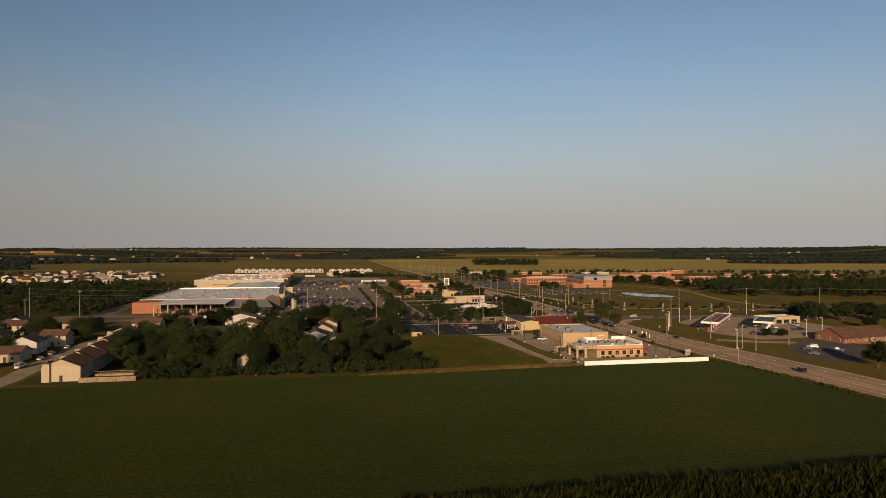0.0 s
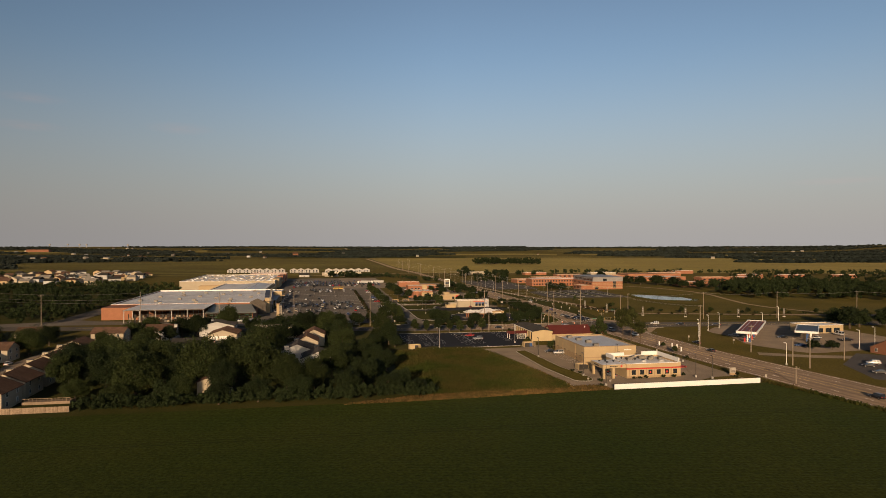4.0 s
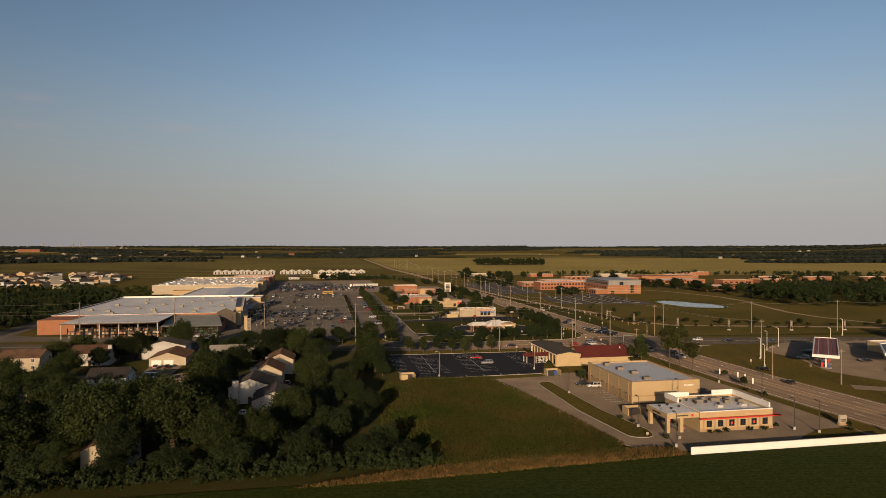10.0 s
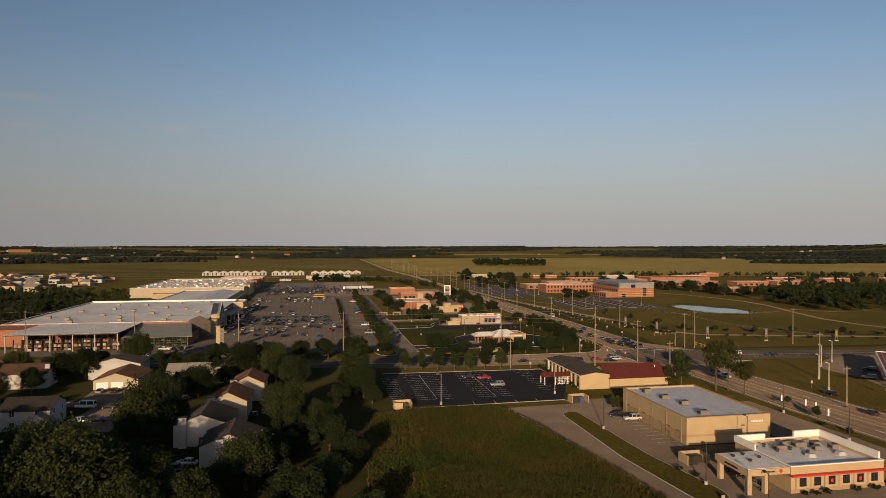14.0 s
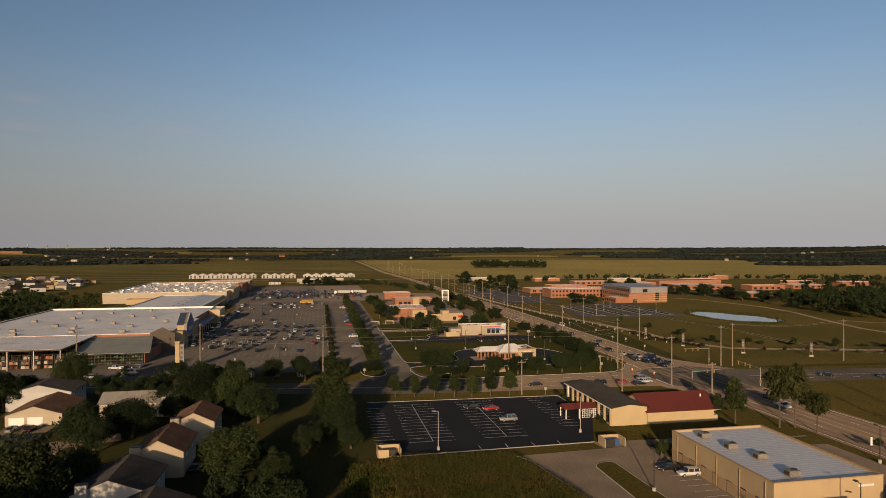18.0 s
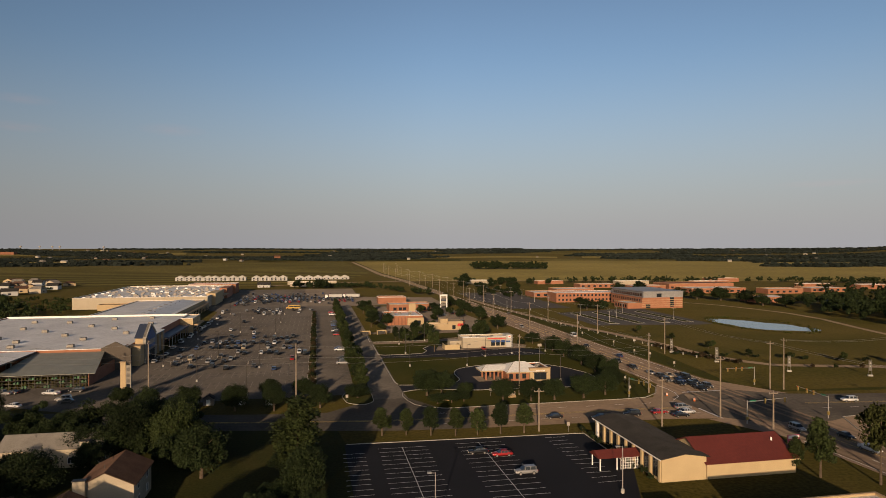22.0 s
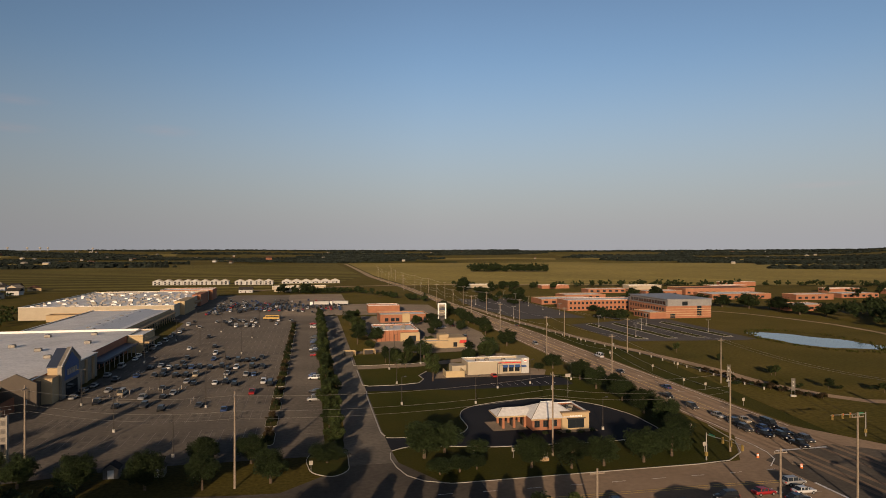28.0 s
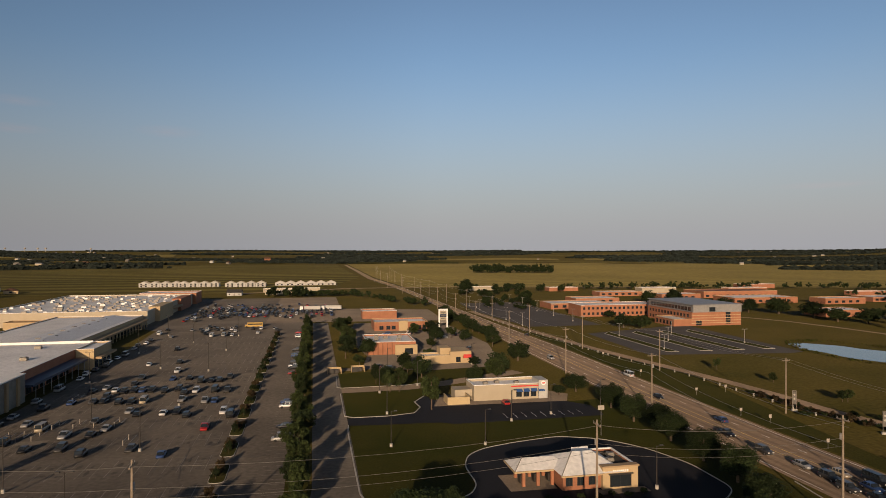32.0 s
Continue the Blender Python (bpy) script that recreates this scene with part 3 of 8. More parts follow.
def pitched(parent, x0, x1, y0, y1, z0, z1, material, along="y", over=0.45, t=0.16, name="roof"):
    """Two sloping roof slabs that meet at a ridge."""
    if along == "y":
        m = (x0 + x1) / 2
        k = (z1 - z0) / (m - x0)
        for e in (x0 - over, x1 + over):
            z = z0 - over * k
            a, b = y0 - over, y1 + over
            part(name, Shape().add([(e, a, z), (m, a, z1), (m, b, z1), (e, b, z), (e, a, z + t), (m, a, z1 + t), (m, b, z1 + t), (e, b, z + t)],
                                   [(3, 2, 1, 0), (4, 5, 6, 7), (0, 1, 5, 4), (1, 2, 6, 5), (2, 3, 7, 6), (3, 0, 4, 7)]), material, parent)
    else:
        m = (y0 + y1) / 2
        k = (z1 - z0) / (m - y0)
        for e in (y0 - over, y1 + over):
            z = z0 - over * k
            a, b = x0 - over, x1 + over
            part(name, Shape().add([(a, e, z), (b, e, z), (b, m, z1), (a, m, z1), (a, e, z + t), (b, e, z + t), (b, m, z1 + t), (a, m, z1 + t)],
                                   [(3, 2, 1, 0), (4, 5, 6, 7), (0, 1, 5, 4), (1, 2, 6, 5), (2, 3, 7, 6), (3, 0, 4, 7)]), material, parent)


def gables(parent, x0, x1, y0, y1, z0, z1, material, along="y", t=0.25):
    """The triangular wall tops under a pitched roof."""
    if along == "y":
        m = (x0 + x1) / 2
        for a, b in ((y0, y0 + t), (y1 - t, y1)):
            part("gable", Shape().add([(x0, a, z0), (x1, a, z0), (m, a, z1), (x0, b, z0), (x1, b, z0), (m, b, z1)], [(0, 1, 2), (5, 4, 3), (0, 3, 4, 1), (1, 4, 5, 2), (2, 5, 3, 0)]), material, parent)
    else:
        m = (y0 + y1) / 2
        for a, b in ((x0, x0 + t), (x1 - t, x1)):
            part("gable", Shape().add([(a, y0, z0), (a, y1, z0), (a, m, z1), (b, y0, z0), (b, y1, z0), (b, m, z1)], [(2, 1, 0), (3, 4, 5), (1, 4, 3, 0), (2, 5, 4, 1), (0, 3, 5, 2)]), material, parent)


def sign_bars(parent, x, y, z, w, h, side, material, rows=1, name="sign_lettering"):
    """Unreadable lettering as plain bars on a wall."""
    s = Shape()
    n = max(2, round(w / (h * 0.9)))
    for r in range(rows):
        for i in range(n):
            a = -w / 2 + i * w / n
            s.box(a + 0.05, a + w / n * 0.75, -0.09, 0, r * h * 1.4, r * h * 1.4 + h)
    return part(name, s, material, parent, m=pose(x, y, z, 0, 0, SIDES[side]))


# tan shop
tan = flat_block("shop_building", 36, -107, 22, 32, 6.3, TAN, METALROOF, "low tan stucco shop building with a pale ribbed metal roof", "building", 0.3, TAN_DARK)
for x, y in ((4.6, 27), (5.6, 19.5), (7.2, 12.8), (6.5, 3.6)):
    roof_unit(tan, x, y, 6.0, 2.2, 1.8, 1.1)
part("band", Shape().box(-0.05, 22.05, -0.05, 0, 1.9, 2.35).box(-0.05, 0, 0, 32.05, 1.9, 2.35), TAN_DARK, tan, "brown stucco band")
for i in range(5):
    part("downpipe", Shape().tube((-0.1, 2.0 + i * 6.9, 0), (-0.1, 2.0 + i * 6.9, 5.9), 0.09, sides=6), TAN_DARK, tan)
part("lower_wall", Shape().box(-0.04, -0.004, 0.4, 31.6, 0, 1.88), TAN_DARK, tan, "brown lower wall face")
for i, y in enumerate((3.8, 8.0, 12.0, 16.4, 20.2, 24.4, 28.6)):
    if i in (2, 3, 5):
        window(tan, 0, y, 0.1, 1.6, 2.3, "W", "dark", "door")
    else:
        window(tan, 0, y, 0.9, 1.5, 1.6, "W", "dark")
sign_bars(tan, 18.4, 0, 4.6, 3.2, 0.42, "S", WHITE)
part("light_bracket", Shape().tube((14.2, 0, 3.9), (14.2, -0.9, 4.3), 0.05).box(14.05, 14.35, -1.2, -0.8, 4.2, 4.35), DARKMETAL, tan)

# fast-food restaurant with a drive-through canopy
rest = flat_block("restaurant", 39, -137, 20.5, 16.5, 5.0, TAN, MEMBRANE, "tan fast-food restaurant with a red band and flat roof", "restaurant", 0.6, WHITE)
part("red_band", Shape().box(-0.3, 22.4, -0.9, -0.02, 3.3, 3.58).box(20.5, 22.4, -0.9, 3, 3.3, 3.58), RED, rest, "glossy red metal band")
for i in range(6):
    window(rest, 2.6 + i * 3.15, 0, 1.25, 1.35, 1.5, "S", "dark")
    part("awning_post", Shape().box(0.9 + i * 3.15, 1.2 + i * 3.15, -0.12, 0, 0, 3.2), TAN_DARK, rest)
for i in (2, 4):
    part("window_poster", Shape().box(2.35 + i * 3.15, 2.85 + i * 3.15, -0.06, -0.03, 1.6, 2.25), RED, rest, "red window poster")
part("plinth", Shape().box(-0.08, 20.58, -0.08, 0, 0, 0.75), TAN_DARK, rest)
part("parapet", Shape().box(-0.2, 7.0, 16.2, 16.6, 4.9, 6.2).box(-0.2, 0.2, 10, 16.2, 4.9, 6.2), WHITE, rest, "raised white parapet")
part("parapet", Shape().box(20.2, 20.6, 1.0, 16.6, 4.9, 6.4).box(14, 20.2, 16.2, 16.6, 4.9, 6.4), WHITE, rest, "raised white parapet")
for x, y, w, d in ((6.5, 11.2, 2.4, 1.6), (12.0, 12.4, 2.6, 1.7), (15.6, 12.0, 1.8, 1.6), (13.8, 9.4, 1.6, 1.2), (18.0, 9.8, 1.6, 1.6), (9.2, 13.4, 1.2, 1.2)):
    roof_unit(rest, x, y, 4.4, w, d, 1.0)
for x, y in ((2.0, 12.6), (4.6, 13.5), (5.2, 10.2), (8.5, 10.6), (10.5, 8.0)):
    vent(rest, x, y, 4.4)
part("canopy", Shape().box(-9, -0.02, 0.3, 10.2, 3.7, 4.9), TAN, rest, "tan drive-through canopy")
part("canopy_roof", Shape().box(-8.7, -0.3, 0.6, 9.9, 4.9, 4.95), MEMBRANE, rest)
for x, y in ((-8.6, 0.7), (-8.6, 9.2), (-5.0, 0.7)):
    part("pier", Shape().box(x, x + 0.9, y, y + 0.9, 0, 3.7), TAN, rest)
for x, y in ((-6.8, 7.6), (-4.2, 8.2), (-2.2, 6.0), (-5.2, 4.6)):
    part("roof_vent", Shape().tube((x, y, 4.95), (x, y, 5.35), 0.3, 0.4, 10), DARKMETAL, rest)
for x in (8.6, 15.5):
    part("roof_hood", Shape().box(x, x + 1.7, 5.4, 6.8, 4.4, 5.05, 0.2), OFFWHITE, rest, "white roof hood")
sign_bars(rest, -4.6, 0.28, 4.2, 3.0, 0.3, "S", DARKMETAL)
sign_bars(rest, -9.0, 5.0, 4.1, 4.0, 0.4, "W", DARKMETAL)
part("ball_sign", Shape().tube((-1.9, 0.28, 4.35), (-1.9, 0.2, 4.35), 0.35, sides=12), RED, rest, "round red sign")

# boundary wall
setting("wall_boundary", Shape().slab([P(27, -152.6), P(79.8, -152.1), P(79.8, -151.8), P(27, -152.3)], 0, 1.8), WHITE, "long low white-painted boundary wall beside the field", "wall")

# long hall and its red-roofed annex
hall = thing("hall_building", at(34.6, -48.5), "long yellow-brick hall with a dark low-pitched roof", "building")
walls(hall, 0, 9.9, 0, 31, 4.7, YELLOW_WALL)
pitched(hall, 0, 9.9, 0, 31, 4.72, 5.5, SHINGLE_MID, "y", 0.55)
gables(hall, 0, 9.9, 0, 31, 4.7, 5.45, YELLOW_WALL)
part("fascia", Shape().box(-0.62, -0.5, -0.5, 31.5, 4.5, 4.75), WHITE, hall, "white eaves board")
for i in range(9):
    part("pilaster", Shape().box(-0.35, 0, 0.2 + i * 3.6, 0.9 + i * 3.6, 0, 4.5), WHITE if i == 8 else YELLOW_WALL, hall)
    if i < 8:
        window(hall, 0, 2.4 + i * 3.6, 0.6, 1.7, 3.4, "W", "dark")
part("porch_roof", Shape().gable(-9.5, -0.4, 8.2, 12.6, 2.75, 3.9, "x", 0.3), REDROOF, hall, "red-roofed entrance porch")
for x, y in ((-9.3, 8.4), (-9.3, 12.3), (-5.5, 8.4)):
    part("porch_post", Shape().box(x, x + 0.22, y, y + 0.22, 0, 2.75), WHITE, hall)
lat = Shape()
for i in range(8):
    lat.box(-4.6 + i * 0.55, -4.5 + i * 0.55, 8.4, 8.46, 0.1, 2.7)
for i in range(5):
    lat.box(-4.6, -0.5, 8.38, 8.42, 0.3 + i * 0.55, 0.4 + i * 0.55)
part("lattice", lat, WHITE, hall, "white lattice screen")
annex = thing("hall_annex", at(44.62, -48.6), "yellow-brick annex with a dark red metal roof", "building")
walls(annex, 0, 20.5, 0, 14, 3.3, YELLOW_WALL)
pitched(annex, 0, 20.5, 0, 14, 3.32, 6.5, REDROOF, "x", 0.6)
gables(annex, 0, 20.5, 0, 14, 3.3, 6.45, YELLOW_WALL, "x")
part("roof_vent", Shape().tube((18.3, 4.6, 4.8), (18.3, 4.6, 6.2), 0.2, sides=8), WHITE, annex)
part("fascia", Shape().box(-0.5, 21.1, -0.72, -0.6, 2.9, 3.15), YELLOW_WALL, annex)

# small bank with a pale hipped roof
office = thing("bank_building", at(22, 47), "small brick bank with a pale hipped roof and drive-through canopy", "building")
walls(office, 10.5, 20.4, 2.6, 13, 3.4, BRICK)
part("roof", Shape().gable(10.2, 22.6, 1.7, 13.2, 3.4, 6.0, "x", 0.5, hip=4.6), MEMBRANE, office)
part("roof", Shape().gable(2.0, 13.0, 5.7, 12.2, 3.42, 4.9, "x", 0.4, hip=2.6), MEMBRANE, office)
part("hip_cap", Shape().tube((9.75, 1.25, 3.45), (14.3, 7.45, 6.02), 0.1, sides=6), SHINGLE_GREY, office)
part("hip_cap", Shape().tube((1.65, 5.35, 3.47), (4.2, 8.95, 4.92), 0.1, sides=6), SHINGLE_GREY, office)
part("fascia", Shape().box(1.5, 9.6, 5.15, 5.28, 3.1, 3.46).box(1.5, 1.62, 5.28, 12.6, 3.1, 3.46), TAN, office)
part("fascia", Shape().box(9.6, 18.4, 1.05, 1.18, 3.1, 3.42), TAN, office)
part("canopy_ceiling", Shape().box(1.7, 10.4, 5.4, 12.4, 3.25, 3.4), CREAM, office)
for x in (3.4, 6.4, 9.4):
    for y in (6.0, 11.2):
        part("column", Shape().box(x, x + 0.6, y, y + 0.6, 0, 3.25), BRICK, office)
    part("teller_post", Shape().box(x + 0.1, x + 0.5, 8.0, 9.4, 0.1, 1.7), DARKMETAL, office)
# flat wing with a dark roof inside a white rim, and the tan entrance before it
walls(office, 20.5, 25.8, 2.9, 13.2, 4.2, BRICK, t=0.25)
part("roof", Shape().box(20.75, 25.55, 3.15, 12.95, 3.6, 3.8), SHINGLE_MID, office, "dark flat roof")
coping(office, 20.5, 25.8, 2.9, 13.2, 4.2, WHITE, 0.3, 0.25)
part("parapet", Shape().box(16.6, 20.4, 12.9, 13.1, 3.4, 5.0), WHITE, office)
part("entrance_block", Shape().box(18.4, 25.9, 1.6, 2.85, 0, 4.3), TAN, office, "tan stucco entrance front")
part("entrance_cap", Shape().box(18.2, 26.1, 1.4, 2.9, 4.3, 4.6), TAN_DARK, office)
window(office, 22.2, 1.6, 0.5, 4.4, 2.2, "S", "dark")
sign_bars(office, 22.2, 1.6, 3.3, 3.4, 0.45, "S", WHITE)
part("entrance_lintel", Shape().box(19.6, 24.8, 1.3, 1.58, 2.85, 3.1), DARKMETAL, office)
for x in (11.8, 14.2, 16.6):
    window(office, x, 2.6, 0.9, 1.3, 1.6, "S", "dark")
for y in (5, 8, 11):
    window(office, 25.8, y, 0.9, 1.3, 1.6, "E", "dark")
for x, y in ((22.2, 6.4), (23.8, 9.6)):
    roof_unit(office, x, y, 3.8, 1.5, 1.2, 0.8)

# home-improvement store
store = thing("home_store", at(-200, 100), "huge home-improvement store with brick walls and a pale flat roof", "store")
walls(store, 0, 94, 0, 126, 8.0, BRICK)
part("roof", Shape().box(0.3, 93.7, 0.3, 125.7, 7.2, 7.5), MEMBRANE, store)
coping(store, 0, 94, 0, 126, 8.0, WHITE)
part("parapet_lining", Shape().box(0.35, 93.6, 125.3, 125.68, 7.5, 8.5), WHITE, store, "white lined far parapet")
for x, y in ((10, 30), (22, 22), (34, 38), (46, 26), (58, 44), (70, 30), (82, 48), (16, 60), (30, 72), (44, 60), (58, 78), (72, 66), (84, 84), (24, 100), (42, 96), (60, 108), (78, 112), (50, 12), (72, 10), (28, 8)):
    roof_unit(store, x, y, 7.5, 2.4, 1.9, 1.2)
def upright(pts, axis, a, b):
    """A thick upright panel; pts: its outline, counter-clockwise from the front, as place along the wall and height."""
    s = Shape()
    n = len(pts)
    put = (lambda q, k: (k, q[0], q[1])) if axis == "x" else (lambda q, k: (q[0], k, q[1]))
    s.v += [put(q, a) for q in pts] + [put(q, b) for q in pts]
    s.f += [tuple(range(n - 1, -1, -1)), tuple(range(n, 2 * n))] + [(i, (i + 1) % n, n + (i + 1) % n, n + i) for i in range(n)]
    return s


part("corner_gable", upright([(86.3, 0), (96.8, 0), (96.8, 7.9), (91.3, 10.7), (86.3, 8.4)], "y", -0.6, -0.05), STUCCO_DARK, store, "dark brown stucco gable")
part("corner_return", Shape().box(94.05, 95.6, 0, 5.9, 0, 7.2), STUCCO_DARK, store)
part("tan_block", Shape().box(92.4, 98.6, 6, 11.15, 0, 7.7), TAN, store, "tan stucco block beside the entrance")
part("block_cap", Shape().box(92.2, 98.8, 5.8, 11.15, 7.7, 7.95), TAN_DARK, store)
part("portal", Shape().box(95.2, 98.2, 11.6, 27.7, 0, 10.0), TAN, store, "tan entrance portal")
part("portal_roof", Shape().add([(95.0, 11.3, 10.2), (98.2, 11.3, 10.2), (98.2, 19.65, 14.9), (95.0, 19.65, 14.9), (95.0, 11.3, 10.45), (98.2, 11.3, 10.45), (98.2, 19.65, 15.15), (95.0, 19.65, 15.15)],
                                [(3, 2, 1, 0), (4, 5, 6, 7), (0, 1, 5, 4), (1, 2, 6, 5), (2, 3, 7, 6), (3, 0, 4, 7)]), SLATE_BLUE, store, "blue metal roof slope of the portal")
part("portal_roof", Shape().add([(95.0, 28, 10.2), (98.2, 28, 10.2), (98.2, 19.65, 14.9), (95.0, 19.65, 14.9), (95.0, 28, 10.45), (98.2, 28, 10.45), (98.2, 19.65, 15.15), (95.0, 19.65, 15.15)],
                                [(0, 1, 2, 3), (7, 6, 5, 4), (4, 5, 1, 0), (5, 6, 2, 1), (6, 7, 3, 2), (7, 4, 0, 3)]), SLATE_BLUE, store)
part("portal_face", upright([(11.2, 0), (28.1, 0), (28.1, 10.6), (19.65, 15.5), (11.2, 10.6)], "x", 98.2, 99.4), UNIT, store, "grey gabled entrance face")
for y0, z0, y1, z1 in ((11.2, 10.6, 19.65, 15.5), (28.1, 10.6, 19.65, 15.5)):
    part("gable_trim", Shape().tube((99.45, y0, z0), (99.45, y1, z1), 0.22, sides=6), OFFWHITE, store, "pale gable trim")
part("gable_sign", upright([(13.6, 5.6), (25.7, 5.6), (25.7, 10.2), (19.65, 13.8), (13.6, 10.2)], "x", 99.42, 99.6), BLUE, store, "dark blue gable sign")
sign_bars(store, 99.62, 19.65, 7.0, 9, 1.9, "E", SHINGLE_PALE)
part("entrance_opening", Shape().box(99.42, 99.5, 14.5, 24.8, 0.1, 4.6), GLASS, store)
part("front_wall", Shape().box(94.05, 97.6, 28.2, 51, 0, 8.6), UNIT, store, "grey stucco front wall")
part("front_wall_cap", Shape().box(93.9, 97.8, 28.2, 51.2, 8.6, 8.9), WHITE, store)
for i in range(3):
    part("pilaster", Shape().box(97.6, 98.2, 30 + i * 7.4, 31.4 + i * 7.4, 0, 8.2), TAN_DARK, store)
part("front_canopy", Shape().box(94, 99.4, 52, 101, 4.2, 5.0), SLATE_BLUE, store, "dark slate-blue front canopy")
for i in range(8):
    window(store, 94, 57 + i * 5.4, 0.2, 4.2, 3.2, "E", "dark")
    part("canopy_post", Shape().tube((99.0, 55 + i * 6.2, 0), (99.0, 55 + i * 6.2, 4.2), 0.16), STEEL, store)
# lumber yard canopy with racks
lumber = thing("lumber_shed", at(-182, 62), "open-sided lumber shed with a flat pale roof", "shed")
part("roof", Shape().box(0.1, 45.9, 0.1, 37.6, 7.55, 7.85), MEMBRANE, lumber)
part("fascia", Shape().box(0, 46, 0, 0.1, 7.3, 7.8).box(0, 0.1, 0.1, 37.6, 7.3, 7.8).box(45.9, 46, 0.1, 37.6, 7.3, 7.8), STUCCO_DARK, lumber, "dark metal fascia")
for x in (0.4, 9, 18, 27, 36, 45.2):
    for y in (0.4, 18, 36):
        part("post", Shape().box(x, x + 0.35, y, y + 0.35, 0, 7.3), STEEL, lumber)
part("end_wall", Shape().box(-18, 0, 20, 37.6, 0, 7.6), BRICK, lumber, "orange-brick end wall")
part("back_wall", Shape().box(0.8, 45, 36.6, 37.2, 0, 7.2), BRICK_DARK, lumber)
for j, y in enumerate((4, 16)):
    for i in range(11):
        x = 2 + i * 4.0
        rack = thing("storage_rack", at(-182 + x, 62 + y), "steel pallet rack stacked with wrapped goods", "rack", "racks in the lumber shed")
        part("frame", Shape().box(0, 0.12, 0, 1.2, 0, 5).box(3.4, 3.52, 0, 1.2, 0, 5).box(0.12, 3.4, 0, 1.2, 1.6, 1.72).box(0.12, 3.4, 0, 1.2, 3.3, 3.42), DARKMETAL, rack)
        for k in range(2):
            part("pallet_load", Shape().box(0.3, 1.6 + 0.1 * (i % 3), 0.1, 1.1, 0.05 + k * 1.68, 1.2 + k * 1.68, 0.06), (SHINGLE_GREY, FENCEWOOD, SHINGLE_BROWN, BRICK, CREAM)[(i * 2 + k + j) % 5], rack)
            part("pallet_load", Shape().box(1.9, 3.2, 0.1, 1.1, 0.05 + k * 1.68, 1.0 + k * 1.68, 0.06), (SHINGLE_BROWN, CREAM, BRICK_DARK, FENCEWOOD)[(i + k * 3) % 4], rack)
# garden centre
garden = thing("garden_centre", at(-136.5, 69), "garden centre with a translucent roof and plant shelves", "building")
part("roof", Shape().add([(-0.3, -0.4, 4.4), (30.3, -0.4, 4.4), (24, 30.6, 7.0), (-0.3, 30.6, 7.0), (-0.3, -0.4, 4.55), (30.3, -0.4, 4.55), (24, 30.6, 7.15), (-0.3, 30.6, 7.15)],
                         [(3, 2, 1, 0), (4, 5, 6, 7), (0, 1, 5, 4), (1, 2, 6, 5), (2, 3, 7, 6), (3, 0, 4, 7)]), SCREEN, garden, "grey-green translucent lean-to roof")
for i in range(15):
    part("post", Shape().box(i * 1.95, 0.12 + i * 1.95, 0, 0.12, 0, 4.2), DARKMETAL, garden)
for k in range(4):
    part("rail", Shape().box(0, 27.5, -0.04, -0.002, 0.6 + k * 1.1, 0.72 + k * 1.1), DARKMETAL, garden)
for i in range(12):
    for k in range(3):
        part("plant_tray", Shape().box(0.4 + i * 2.3, 1.1 + i * 2.3, 0.6, 1.7, 0.1 + k * 1.3, 0.75 + k * 1.3, 0.12).box(1.4 + i * 2.3, 2.1 + i * 2.3, 0.5, 1.6, 0.1 + k * 1.3, 0.95 + k * 1.3, 0.15), (GREEN_TARP, LEAF[2], MEADOW)[(i + k) % 3], garden)
part("side_wall", Shape().box(27.6, 28, 1, 29, 0, 4.3), BRICK_DARK, garden)
part("side_wall", Shape().box(0, 0.3, 1, 29, 0, 4.3), BRICK_DARK, garden)
# monument sign
mon = thing("sign_tower", at(-92.6, 48), "tall pale sign tower beside the car park", "sign")
part("pier", Shape().box(0, 1.6, 0, 0.9, 0, 11.2, 0.05), TAN, mon)
part("cap", Shape().box(-0.15, 1.75, -0.15, 1.05, 11.2, 11.6), TAN_DARK, mon)
part("sign_panel", Shape().box(1.65, 2.8, 0.2, 0.7, 4.5, 10.4), UNIT, mon, "grey sign panel")
for k in range(3):
    part("panel_bar", Shape().box(1.8, 2.7, 0.14, 0.2, 5.0 + k * 1.8, 6.0 + k * 1.8), SHINGLE_GREY, mon)
part("pier", Shape().box(2.8, 3.1, 0.1, 0.8, 0, 10.8), UNIT, mon)

# shops in a row behind
tanbox = flat_block("shop_row", -105.9, 204, 6.6, 22, 8.0, TAN, MEMBRANE, "tan stucco shop block with white coping", "building", 0.5, WHITE)
part("fascia_band", Shape().box(0.2, 6.7, -0.3, 0, 5.2, 7.4), YELLOW_WALL, tanbox, "yellow stucco fascia")
part("front_canopy", Shape().box(6.6, 9.1, 1, 21, 4.0, 4.8), TAN_DARK, tanbox)
for i in range(4):
    window(tanbox, 6.6, 3 + i * 5, 0.2, 3.6, 3.0, "E", "dark")
mid = flat_block("shop_row", -165, 226.1, 48, 124.4, 6.5, TAN, MEMBRANE, "long row of tan shops with a pale flat roof", "building", 0.4, WHITE)
part("front_canopy", Shape().box(48, 52, 2, 120, 3.8, 4.7), TAN_DARK, mid, "brown front canopy")
for i in range(20):
    window(mid, 48, 5 + i * 5.8, 0.2, 4.2, 3.0, "E", "dark")
    part("canopy_post", Shape().box(51.5, 51.9, 3 + i * 6, 3.4 + i * 6, 0, 3.8), TAN, mid)
for i in range(16):
    roof_unit(mid, 30 + 4 * (i % 2), 6 + i * 7.2, 6.1, 2.4, 1.8, 1.3)
part("sloped_roof", Shape().gable(22, 44, 6, 118, 6.2, 7.6, "y", 0.2), METALROOF, mid, "pale ribbed metal roof")
# second big store
store2 = thing("big_box_store", at(-212, 356), "huge cream-coloured store with a cluttered pale roof", "store")
